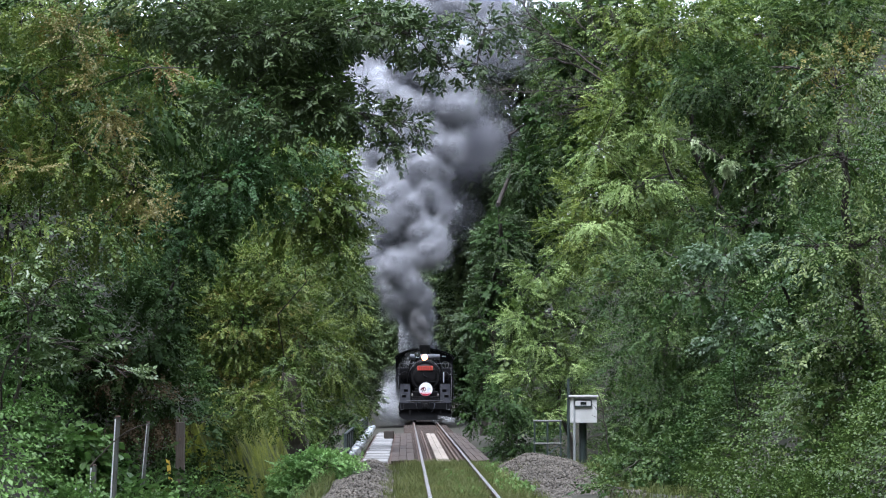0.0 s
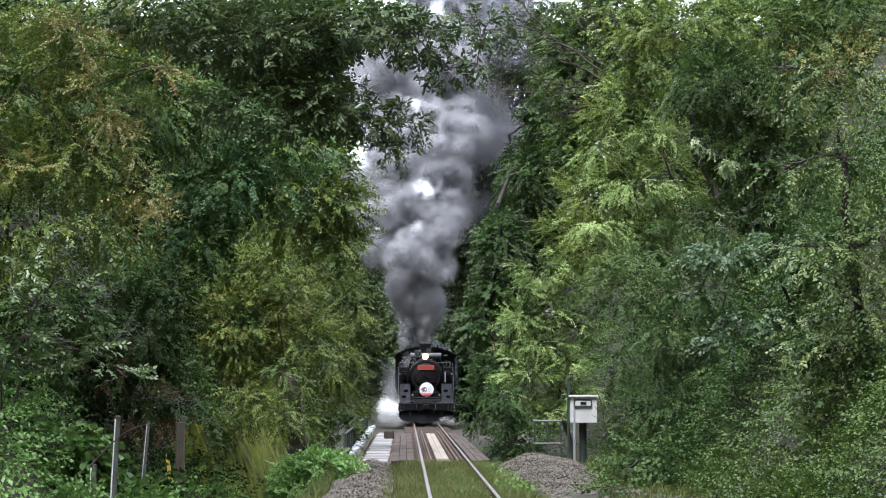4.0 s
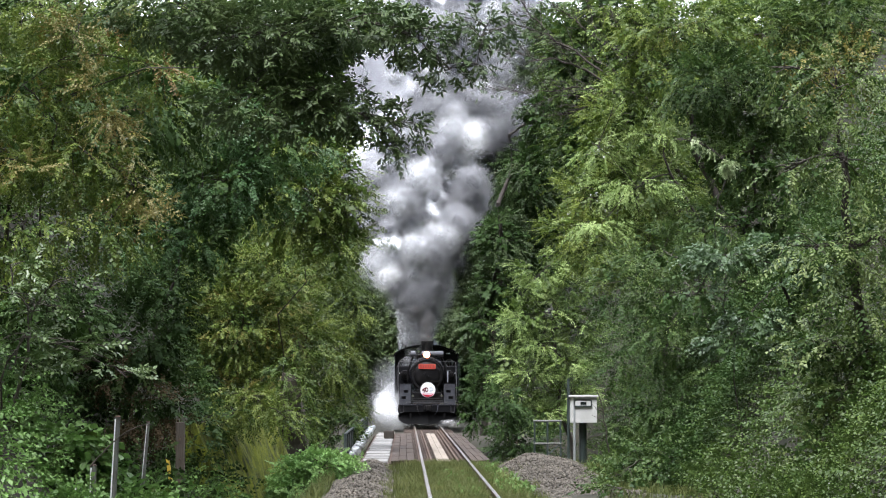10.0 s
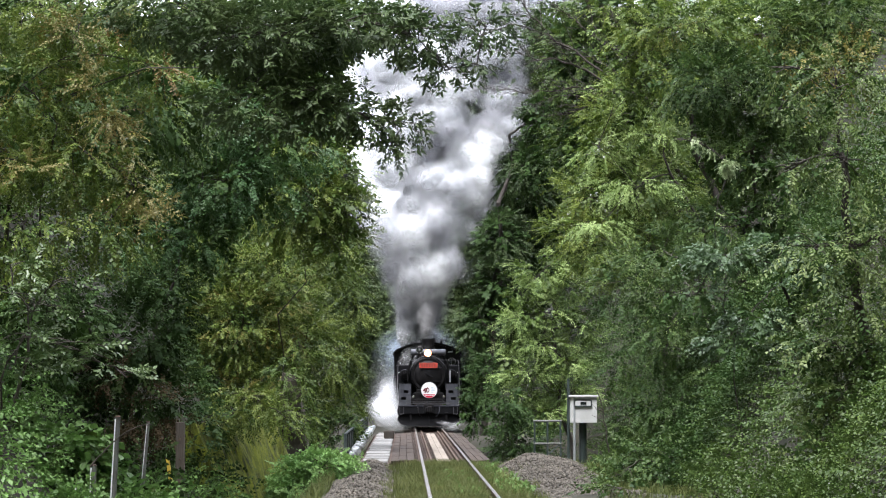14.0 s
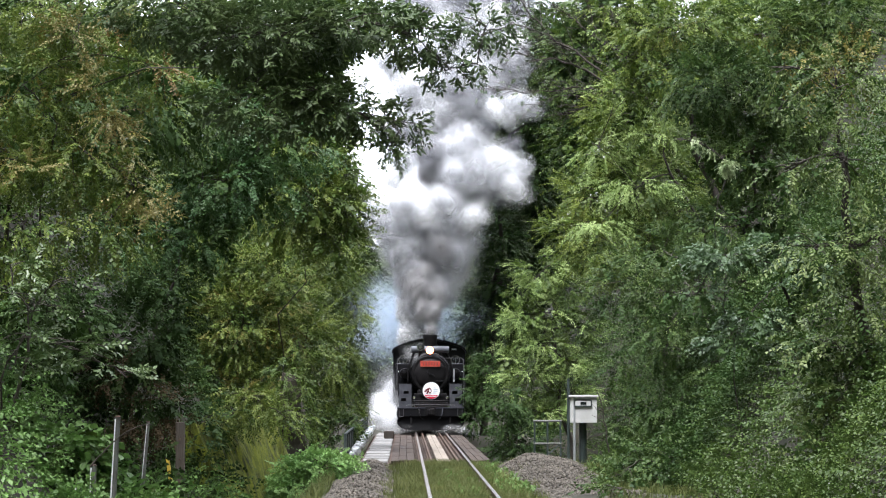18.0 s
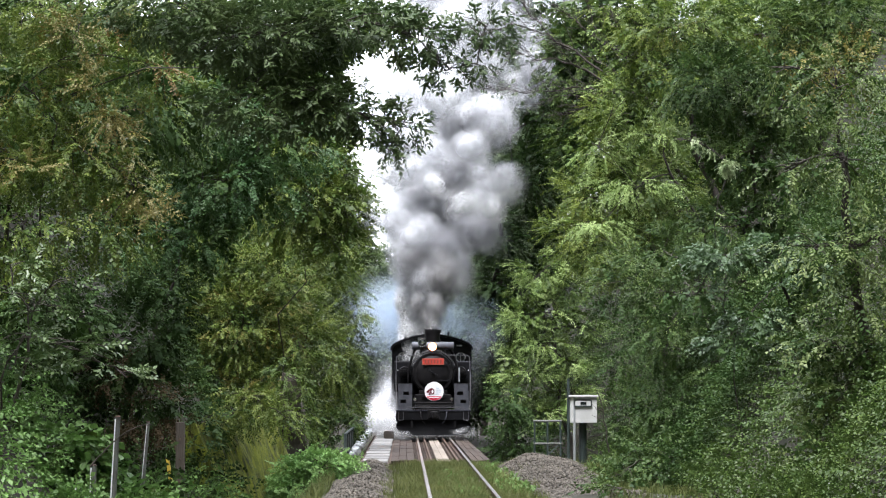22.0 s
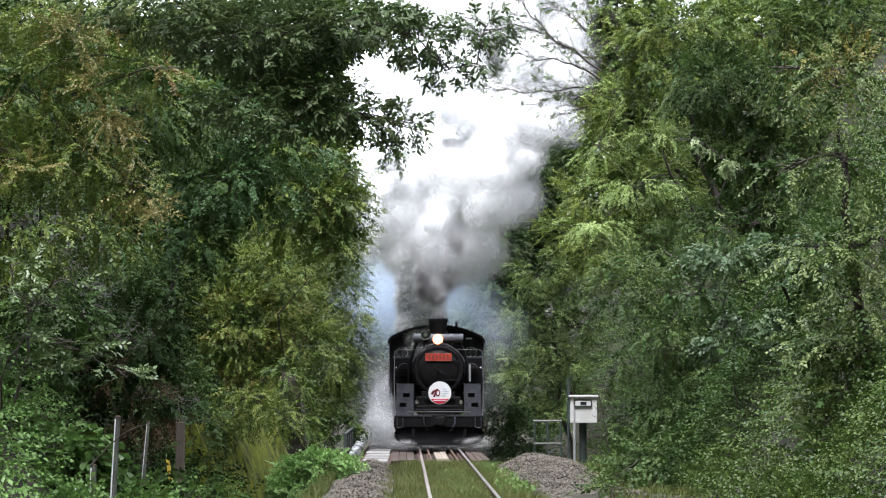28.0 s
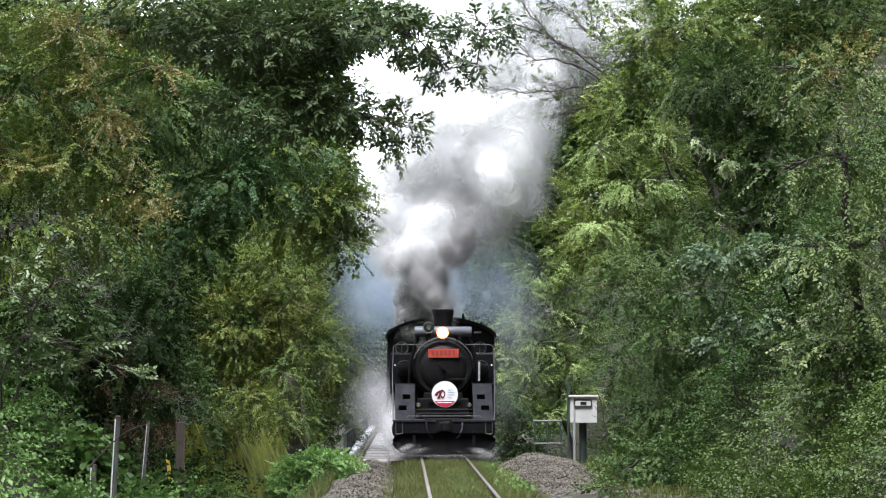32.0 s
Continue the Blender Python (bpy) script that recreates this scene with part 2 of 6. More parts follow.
def lathe(bm, profile, c, axis="y", seg=32, hollow=False):
    """Turn (radius, along) pairs round an axis through c."""
    rings = []
    for r, h in profile:
        ring = []
        for i in range(seg):
            a = 2 * math.pi * i / seg
            u, v = r * math.cos(a), r * math.sin(a)
            p = {"y": (u, h, v), "x": (h, u, v), "z": (u, v, h)}[axis]
            ring.append(bm.verts.new((c[0] + p[0], c[1] + p[1], c[2] + p[2])))
        rings.append(ring)
    for a, b in zip(rings, rings[1:] + (rings[:1] if hollow else [])):
        if a is b:
            continue
        for i in range(seg):
            bm.faces.new((a[i], a[(i + 1) % seg], b[(i + 1) % seg], b[i]))
    if not hollow:
        bm.faces.new(rings[0])
        bm.faces.new(rings[-1])
    return bm


def prism(bm, outline, depth, axis="y"):
    """Extrude an outline of (u, v) pairs from depth[0] to depth[1] along an axis."""
    def at(u, v, d):
        return {"y": (u, d, v), "x": (d, u, v), "z": (u, v, d)}[axis]
    a = [bm.verts.new(at(u, v, depth[0])) for u, v in outline]
    b = [bm.verts.new(at(u, v, depth[1])) for u, v in outline]
    n = len(a)
    for i in range(n):
        bm.faces.new((a[i], a[(i + 1) % n], b[(i + 1) % n], b[i]))
    bm.faces.new(a)
    bm.faces.new(b)
    return bm


def BM():
    return bmesh.new()


def holder(name, m=None, label="", category="", group="", kind=""):
    ob = new(name)
    if m is not None:
        ob.matrix_world = m
    return tagged(ob, label, category, group, kind)
# ---- ground ----
BRIDGE0, BRIDGE1 = 57.0, 91.0


def land(x, y):
    """Height of the ground: a cutting with a ravine under the bridge, and an added hill behind the camera."""
    x, y = np.asarray(x, float), np.asarray(y, float)
    wob = 0.5 * np.sin(y * 0.21 + 0.6) + 0.35 * np.sin(y * 0.09 + x * 0.17)
    dl = np.clip(-4.9 + 0.4 * wob - 1.6 * np.clip((48 - y) / 6, 0, 1) - 1.5 * np.clip((26 - y) / 10, 0, 1) - x, 0, None)
    dr = np.clip(x - 5.2 - 0.5 * wob - 1.5 * np.clip((30 - y) / 10, 0, 1) + 2.0 * np.clip((y - 108) / 14, 0, 1), 0, None)
    side = 1.55 * np.minimum(dl, 9) + 0.9 * np.clip(dl - 9, 0, 14) + 0.2 * np.clip(dl - 23, 0, 60) + 1.5 * np.minimum(dr, 9) + 1.0 * np.clip(dr - 9, 0, 14) + 0.2 * np.clip(dr - 23, 0, 60)
    near = 1.0
    far = np.clip((290 - y) / 90, 0.2, 1)
    z = -0.32 + side * near * far
    rav = np.exp(-(((y - (BRIDGE0 + BRIDGE1) / 2) / 13.0) ** 6))
    z = z - rav * 4.2 * np.clip(1 - (dl + dr) / 7, 0, 1)
    # unseen hill added behind the camera to block low sky light
    z = z + 75.0 * np.clip((-6 - y) / 48, 0, 1)
    z = z - 0.75 * np.exp(-(((x + 3.9) / 0.95) ** 4)) * np.clip((56 - y) / 3, 0, 1) * np.clip((y - 34) / 4, 0, 1)
    bank = np.clip(1 - np.abs(x) / 2.6, 0, 1)
    z = z + np.where(y > 100, 6.0 * np.clip((y - 135) / 60, 0, 1) * np.clip(1 - side / 10, 0, 1), 0)
    return z + 0.10 * np.sin(1.7 * x + 0.9 * y) * np.clip(np.abs(x) - 2.2, 0, 1) + bank * 0.06


def sheet(name, xs, ys, material):
    X, Y = np.meshgrid(xs, ys)
    V = np.stack([X, Y, land(X, Y)], -1).reshape(-1, 3)
    nx, ny = len(xs), len(ys)
    i = (np.arange(ny - 1)[:, None] * nx + np.arange(nx - 1)[None]).reshape(-1)
    return raw(name, V, np.stack([i, i + 1, i + nx + 1, i + nx], -1), material)


gx = np.concatenate([[-900, -400, -180, -100], np.arange(-60, -16, 4), np.arange(-16, 16.1, 0.7), np.arange(20, 61, 4), [100, 180, 400, 900]])
gy = np.concatenate([[-600, -200, -80], np.arange(-60, 30, 4), np.arange(30, 130, 1.0), np.arange(130, 260, 6), [300, 420, 700, 1500]])
ground = tagged(sheet("ground", gx, gy, M_SOIL), "dark leaf-littered soil of a wooded railway cutting", "ground", kind="structure")


# ---- leaves ----
RNG = np.random.default_rng(7)


def unit(v):
    return v / np.maximum(np.linalg.norm(v, axis=-1, keepdims=True), 1e-6)


def leaves(name, pos, out, material, parent, size=0.13, width=0.30, count=9, reach=0.55, droop=0.35, flat=0.95, detail=2, fine=1.0, label=""):
    """Leaf sprays at pos (n, 3) that grow along out: each leaf is a folded blade of its own."""
    n = len(pos)
    size, count, reach = size * fine, round(count * (1 + 2.2 * (1 - fine))), reach * (1 + 0.7 * (1 - fine))
    d = unit(out + RNG.normal(0, 0.36, (n, 3)) * [1, 1, 0.7] - np.array([0, 0, droop * 0.5]))
    up = unit(np.array([0, 0, 1.0]) * flat + out * 0.6 + RNG.normal(0, 0.5, (n, 3)))
    s = unit(np.cross(d, up))
    up = np.cross(s, d)
    k = np.arange(count)
    along = (k + 0.6) / count
    rch = reach * RNG.uniform(0.7, 1.3, (n, 1))
    sgn = np.where(k % 2 == 0, 1.0, -1.0)
    P = pos[:, None] + d[:, None] * (along * rch)[..., None] + np.array([0, 0, -1.0]) * (droop * 0.5 * rch * along ** 2)[..., None]
    turn = RNG.uniform(0.5, 1.25, (n, count)) * sgn
    L = d[:, None] * np.cos(turn)[..., None] + s[:, None] * np.sin(turn)[..., None]
    L = unit(L + RNG.normal(0, 0.22, (n, count, 3)) - np.array([0, 0, droop * 0.6]))
    N = unit(up[:, None] + RNG.normal(0, 0.26, (n, count, 3)))
    W = unit(np.cross(L, N))
    N = np.cross(W, L)
    ln = (size * RNG.uniform(0.6, 1.25, (n, count)))[..., None]
    w = width * ln
    P, L, W, N, ln, w = (a.reshape(-1, a.shape[-1]) for a in (P, L, W, N, ln, w))
    c = len(P)
    base, tip = P, P + L * ln - N * ln * 0.16
    if detail == 2:
        lo, hi = P + L * ln * 0.28 + N * ln * 0.05, P + L * ln * 0.66 + N * ln * 0.01
        V = np.stack([base, lo - W * w * 0.85, hi - W * w * 0.8, tip, hi + W * w * 0.8, lo + W * w * 0.85], 1).reshape(-1, 3)
        i = np.arange(c)[:, None] * 6
        Q = np.concatenate([i + [0, 1, 2, 3], i + [0, 3, 4, 5]], 1).reshape(-1, 4)
    else:
        lft, rgt = P + L * ln * 0.45 + W * w + N * ln * 0.05, P + L * ln * 0.45 - W * w + N * ln * 0.05
        V = np.stack([base, rgt, tip, lft], 1).reshape(-1, 3)
        Q = np.arange(c)[:, None] * 4 + np.arange(4)
    return raw(name, V, Q, material, parent, label)


def clump_points(clumps, density, tiers=True):
    """Points and outward ways over the uneven skins of ellipsoids (x, y, z, rx, ry, rz)."""
    ps, us = [], []
    for x, y, z, rx, ry, rz in clumps:
        area = 4 * math.pi * ((rx * ry) ** 1.6 / 3 + (rx * rz) ** 1.6 / 3 + (ry * rz) ** 1.6 / 3) ** (1 / 1.6)
        n = max(12, int(area * density))
        n = int(n * 1.75) if tiers else n
        u = unit(RNG.normal(0, 1, (n, 3)))
        ph = RNG.uniform(0, 6.28, 6)
        lump = 1 + 0.16 * np.sin(u[:, 0] * 5 + ph[0]) * np.sin(u[:, 2] * 6 + ph[1]) + 0.13 * np.sin(u[:, 1] * 9 + ph[2]) * np.sin(u[:, 2] * 10 + ph[3]) + 0.08 * np.sin(u[:, 0] * 15 + ph[4]) * np.sin(u[:, 2] * 17 + ph[5])
        t = (0.45 + 0.55 * RNG.uniform(0, 1, n) ** 0.55) * lump
        p = np.array([x, y, z]) + u * t[:, None] * np.array([rx, ry, rz])
        # boughs lie in uneven tiers with gaps between them
        tier = np.sin(6.283 * (p[:, 2] / (0.0145 * y) + 0.42 * np.sin(p[:, 0] * 1.9 + ph[0]) + 0.3 * np.sin(p[:, 0] * 4.3 + ph[2]) + 0.4 * np.sin(p[:, 1] * 1.7 + ph[1])))
        # and whole hollows open between the boughs, wider than they are tall
        w = 0.034 * y
        hole = np.sin(6.283 * (p[:, 0] / w + 0.35 * np.sin(6.283 * p[:, 2] / (1.3 * w) + ph[3]) + ph[4])) * np.sin(6.283 * (p[:, 2] / (0.62 * w) + 0.35 * np.sin(6.283 * p[:, 0] / (1.7 * w) + ph[5]))) + 0.5 * np.sin(6.283 * p[:, 1] / w + ph[2])
        keep = (tier + RNG.normal(0, 0.28, n) > (0.22 if tiers else -9)) & ((hole + RNG.normal(0, 0.12, n) < 0.3) | (not tiers))
        ps.append(p[keep])
        # flat boughs reach outward, full ones grow off their skin
        r = np.array([rx, ry, rz])
        us.append(unit(u * r if rz < 0.5 * rx else u / r)[keep])
    return np.concatenate(ps), np.concatenate(us)


def limb(bm, pts, r0, r1, seg=7):
    """A tapering, bending branch through pts."""
    prev = None
    n = len(pts)
    for i, p in enumerate(pts):
        a = Vector(pts[max(i - 1, 0)])
        b = Vector(pts[min(i + 1, n - 1)])
        q = (b - a).to_track_quat("Z", "Y")
        r = r0 + (r1 - r0) * i / (n - 1)
        ring = [bm.verts.new(Vector(p) + q @ Vector((r * math.cos(6.283 * j / seg), r * math.sin(6.283 * j / seg), 0))) for j in range(seg)]
        if prev:
            for j in range(seg):
                bm.faces.new((prev[j], prev[(j + 1) % seg], ring[(j + 1) % seg], ring[j]))
        prev = ring


def bend(a, b, n=6, sag=0.12, rnd=None):
    a, b = Vector(a), Vector(b)
    d = (b - a).length
    out = []
    for i in range(n + 1):
        t = i / n
        p = a.lerp(b, t)
        p += Vector((rnd.uniform(-1, 1), rnd.uniform(-1, 1), rnd.uniform(-1, 1))) * d * 0.03 * (1 if 0 < i < n else 0)
        p.z += math.sin(t * math.pi) * d * sag
        out.append(p)
    return out


FULL = 3.2


def tree(name, label, base, crown, leaf, density=9.0, trunk=0.16, twig=0, fill=7.0, extra=None, category="tree", group="", split=False, tiers=True, **kw):
    """A trunk that rises from base with limbs to each clump of its crown."""
    rnd = random.Random(round(base[0] * 31 + base[1] * 7 + len(crown)))
    bx, by = base
    bz = float(land(bx, by)) - 0.15
    t = holder(name, pose(0, 0, 0), label, category, group)
    bm = BM()
    top = max(c[2] for c in crown)
    mid = Vector((sum(c[0] for c in crown) / len(crown), sum(c[1] for c in crown) / len(crown), top))
    hub = Vector((bx, by, bz)).lerp(mid, 0.75)
    stem = bend((bx, by, bz), hub, 7, 0.05, rnd)
    limb(bm, stem, trunk, trunk * 0.45, 9)
    trunk_ob = part("trunk", bm, M_BARK, t, smooth=True)
    joints = [(q, trunk * 0.42) for q in stem[2:]]
    for c in sorted(crown, key=lambda c: (Vector(c[:3]) - hub).length):
        bm = BM()
        end = Vector(c[:3])
        start, thick = min(joints, key=lambda j: (j[0] - end).length)
        arm = bend(start, end, 6, 0.06, rnd)
        tip = max(thick * 0.45, 0.012)
        limb(bm, arm, thick * 0.8, tip, 6)
        joints.append((end, tip))
        for k in range(4 + twig):
            u = Vector((rnd.gauss(0, 1), rnd.gauss(0, 1), rnd.gauss(0, 1))).normalized()
            e = end + Vector((u.x * c[3], u.y * c[4], u.z * c[5])) * 0.93
            twig_bm = BM() if split else bm
            limb(twig_bm, bend(arm[3 + k % 4], e, 4, 0.06, rnd), tip * 0.7, 0.005, 4)
            if split:
                part("twig", twig_bm, M_BARK, t, smooth=True)
        part("branch", bm, M_BARK, t, smooth=True)
    kw.setdefault("detail", 1)
    kw.setdefault("fine", 0.68)
    p, u = clump_points(crown, density * FULL, tiers and leaf not in ("far", "mint", "weed"))
    leaves("crown", p, u, LEAF[leaf], t, **kw)
    # most crowns get darker inner leaves, which paint the shade inside them
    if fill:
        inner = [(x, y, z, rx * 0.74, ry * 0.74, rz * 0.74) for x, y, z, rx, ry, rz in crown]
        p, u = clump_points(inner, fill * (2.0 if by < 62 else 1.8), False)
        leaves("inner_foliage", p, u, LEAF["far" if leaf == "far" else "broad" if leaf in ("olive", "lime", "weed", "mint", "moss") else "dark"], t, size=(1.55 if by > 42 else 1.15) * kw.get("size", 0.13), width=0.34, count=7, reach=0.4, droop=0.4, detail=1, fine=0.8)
    for cl, lf, dens, kk in extra or ():
        p, u = clump_points(cl, dens * FULL)
        leaves("crown", p, u, LEAF[lf], t, **{**kw, **kk})
    return t


def bare_tree(name, label, base, branches):
    """A slender trunk with long arching limbs, forking dark twigs and a few small leaves at their tips."""
    rnd = random.Random(77)
    t = holder(name, pose(0, 0, 0), label, "tree")
    bz = float(land(*base)) - 0.15
    bm = BM()
    hub = Vector(branches[0][0]) + Vector((0.3, 0.4, -0.4))
    limb(bm, bend((*base, bz), hub, 7, 0.05, rnd), 0.11, 0.06, 9)
    part("trunk", bm, M_BARK, t, smooth=True)
    tips = []
    for pts in branches:
        bm = BM()
        line = []
        for a, b in zip(pts, pts[1:]):
            line += bend(a, b, 5, rnd.uniform(-0.05, 0.12), rnd)[:-1]
        line.append(Vector(pts[-1]))
        limb(bm, [hub] + line, 0.035, 0.007, 6)
        n = len(line)
        for i in range(2, n):
            for _ in range(2):
                ahead = (line[min(i + 1, n - 1)] - line[i - 1]).normalized()
                d = (ahead + Vector((rnd.uniform(-1, 1), rnd.uniform(-0.5, 0.5), rnd.uniform(-0.8, 1))) * 0.75).normalized()
                ln = rnd.uniform(0.3, 0.85)
                tip = line[i] + d * ln
                tw = bend(line[i], tip, 3, 0.08, rnd)
                limb(bm, tw, 0.010, 0.004, 4)
                tips.append(tip)
                for _ in range(2):
                    s2 = tw[rnd.choice((1, 2))]
                    e2 = s2 + (d + Vector((rnd.uniform(-1, 1), rnd.uniform(-1, 1), rnd.uniform(-1, 1))) * 0.8).normalized() * ln * 0.5
                    limb(bm, [s2, e2], 0.006, 0.003, 4)
                    tips.append(e2)
        part("limb", bm, M_BARK, t, smooth=True)
    few = np.array([p for p in tips if rnd.random() < 0.55])
    leaves("leaves", few, unit(RNG.normal(0, 1, few.shape)), LEAF["mid"], t, size=0.09, width=0.26, count=4, reach=0.10)
# ---- signal box, railings, posts, retaining wall ----
case = holder("signal_cabinet", None, "pale grey metal cabinet with a small window on a post", "cabinet")
CX, CY = 3.2, 53.2
cg = float(land(CX, CY))
bm = BM()
box(bm, (CX, CY, 1.26), (0.62, 0.4, 0.6), 0.012)
part("body", bm, M_BOXPAINT, case)
bm = BM()
box(bm, (CX, CY - 0.02, 1.585), (0.68, 0.46, 0.05), 0.01)
part("lid", bm, M_BOXPAINT, case, "overhanging lid")
bm = BM()
box(bm, (CX - 0.02, CY - 0.205, 1.42), (0.42, 0.02, 0.17), 0.04)
win = part("window", bm, M_DKGREEN, case, "dark rounded window surround")
bm = BM()
box(bm, (CX - 0.02, CY - 0.217, 1.42), (0.36, 0.008, 0.115), 0.003)
part("pane", bm, M_BOXPAINT, win, "pale dial behind the window")
bm = BM()
box(bm, (CX - 0.01, CY - 0.224, 1.42), (0.14, 0.008, 0.07), 0.002)
part("gauge", bm, M_GLASS, win, "small dark gauge")
bm = BM()
rod(bm, (CX - 0.22, CY - 0.18, cg - 0.1), (CX - 0.22, CY - 0.18, 1.6), 0.032, seg=10)
part("post", bm, M_GALV, case, "galvanised post")
bm = BM()
rod(bm, (CX - 0.34, CY + 0.1, cg - 0.1), (CX - 0.34, CY + 0.1, 2.0), 0.035, seg=10)
rod(bm, (CX + 0.0, CY + 0.12, cg - 0.1), (CX, CY + 0.12, 1.0), 0.09, seg=10)
part("pole", bm, M_DKGREEN, case, "dark conduit poles")
rail = holder("guard_railing", None, "weathered grey tubular railing beside the bridge end", "railing")
RX, RY = 2.63, 57.5
rg = float(land(RX, RY))
for dx in (-0.33, 0.0, 0.33):
    bm = BM()
    rod(bm, (RX + dx, RY, rg - 0.6), (RX + dx, RY, 0.93), 0.026, seg=8)
    part("upright", bm, M_DKGREEN, rail)
for z in (0.93, 0.36, -0.22):
    bm = BM()
    rod(bm, (RX - 0.36, RY, z), (RX + 0.36, RY, z), 0.028, seg=8)
    part("bar", bm, M_OLDGALV if z > 0 else M_DKGREEN, rail)
bm = BM()
rod(bm, (RX - 0.33, RY, -0.22), (RX + 0.33, RY, 0.36), 0.018, seg=8)
part("brace", bm, M_DKGREEN, rail)

# fence posts among the weeds
POSTS = [(-5.36, 34.6, 1.37, 0.042, 0.09), (-5.72, 34.6, 0.63, 0.047, 0.02), (-5.95, 34.6, 0.38, 0.045, 0.02), (-5.28, 38.0, 1.23, 0.026, 0.14), (5.41, 34.0, 0.44, 0.04, 0.0)]
for x, y, top, r, lean in POSTS:
    g = float(land(x, y))
    bm = BM()
    rod(bm, (x - lean, y, g - 0.3), (x, y, top), r, seg=12)
    p = part("steel_post", bm, M_OLDGALV)
    tagged(p, "galvanised steel tube post standing in weeds", "post", "fence posts")
    bm = BM()
    rod(bm, (x, y, top), (x, y, top + 0.02), r * 1.15, r * 0.8, seg=12)
    part("cap", bm, M_RUST, p)
    # the highlight along the post's left edge, built as a white rod
    bm = BM()
    rod(bm, (x - lean - r * 0.75, y - r * 0.7, g - 0.1), (x - r * 0.75, y - r * 0.7, top - 0.03), r * 0.26, seg=6)
    part("pipe", bm, M_WHITE, p, "thin white rod imitating the highlight on the left edge of the post")
bm = BM()
box(bm, (-4.94, 40, 0.2), (0.155, 0.15, 2.0), 0.02)
wp = tagged(part("timber_post", bm, M_WOODPOST), "weathered timber post with bolt holes", "post")
for z in (0.9, 0.55, 0.15):
    part("bolt", rod(BM(), (-4.94, 39.915, z), (-4.94, 39.89, z), 0.02, seg=8), M_RUST, wp)
bm = BM()
box(bm, (-5.16, 40.5, 0.15), (0.06, 0.06, 0.8), 0.005, pose(0, 0, 0, 0, -8, 0))
tagged(part("marker_stake", bm, M_YELLOW), "short yellow-painted marker stake among weeds", "stake")

# mossy retaining wall of rough blocks, leaning back
wall = holder("retaining_wall", None, "leaning concrete retaining wall streaked with yellow-green moss", "wall", kind="structure")
A, B = Vector((-4.98, 46.4, 0)), Vector((-3.75, 53.2, 0))
run = (B - A).normalized()
back = Vector((-run.y, run.x, 0))
L = (B - A).length
NU, NV = 60, 26
face = []
for i in range(NU + 1):
    for j in range(NV + 1):
        u, z = L * i / NU, -1.6 + 2.5 * j / NV
        w = noise.noise(Vector((u * 1.6, z * 0.5, 3))) * 0.09 + noise.noise(Vector((u * 5, z * 1.2, 8))) * 0.045 + noise.noise(Vector((u * 11, z * 4, 5))) * 0.02
        top = 0.2 * noise.noise(Vector((u * 1.3, 0, 1))) * max(0, z + 0.6)
        q = A + run * u + back * (0.36 * (z + 1.15) + w)
        face.append((q.x, q.y, z + top))
k = NV + 1
quads = [(i * k + j, (i + 1) * k + j, (i + 1) * k + j + 1, i * k + j + 1) for i in range(NU) for j in range(NV)]
me = bpy.data.meshes.new("wall_face")
me.from_pydata(face, [], quads)
bm = BM()
bm.from_mesh(me)
bpy.data.meshes.remove(me)
bmesh.ops.solidify(bm, geom=bm.faces[:], thickness=-0.5)
part("wall_face", bm, M_MOSS, wall, smooth=True)
# dry creeper stems caught on the posts
rnd = random.Random(15)
for pts, r in (([(-5.75, 34.4, 0.62), (-5.5, 34.45, 0.9), (-5.22, 34.5, 1.14), (-5.0, 34.6, 1.24), (-4.85, 34.7, 1.25)], 0.014), ([(-5.95, 37.4, 0.3), (-5.93, 37.4, 0.8), (-5.9, 37.4, 1.33)], 0.009), ([(-5.5, 38.5, 0.2), (-5.42, 38.5, 0.7), (-5.36, 38.5, 1.28)], 0.009)):
    bm = BM()
    q = []
    for a, b in zip(pts, pts[1:]):
        q += bend(a, b, 4, 0.03, rnd)[:-1]
    limb(bm, q + [Vector(pts[-1])], r, r * 0.5, 6)
    tagged(part("dry_stem", bm, M_WOODPOST, smooth=True), "dry brown creeper stem leaning on the posts", "stem", "dry stems")
# bare dark twigs standing before the cabinet
twigs = holder("bare_shrub", None, "leafless dark twigs standing beside the cabinet", "shrub")
for pts, r in (([(3.62, 50.8, -0.2), (3.52, 50.7, 0.9), (3.38, 50.7, 1.55), (3.3, 50.7, 1.72)], 0.02), ([(3.52, 50.7, 0.9), (3.36, 50.6, 1.08), (3.18, 50.6, 1.18)], 0.009), ([(3.5, 50.7, 1.05), (3.6, 50.7, 1.3), (3.62, 50.7, 1.5)], 0.008), ([(3.45, 50.7, 1.25), (3.3, 50.6, 1.3), (3.2, 50.6, 1.42)], 0.008)):
    bm = BM()
    q = []
    for a, b in zip(pts, pts[1:]):
        q += bend(a, b, 4, 0.03, rnd)[:-1]
    limb(bm, q + [Vector(pts[-1])], r, r * 0.4, 6)
    part("twig", bm, M_BARK, twigs, smooth=True)
# weathered stone pier at the end of the wall
bm = BM()
prism(bm, [(-3.95, -0.9), (-3.3, -0.9), (-3.36, 0.3), (-3.6, 2.05), (-3.98, 2.15)], (55.0, 56.0))
bmesh.ops.subdivide_edges(bm, edges=bm.edges[:], cuts=4, use_grid_fill=True)
for v in bm.verts:
    v.co += Vector((noise.noise(v.co * 2.3), noise.noise(v.co * 2.3 + Vector((9, 0, 0))), 0)) * 0.16
tagged(part("stone_pier", bm, M_ROCK, smooth=True), "weathered brown-grey stone pier among creepers", "pier")
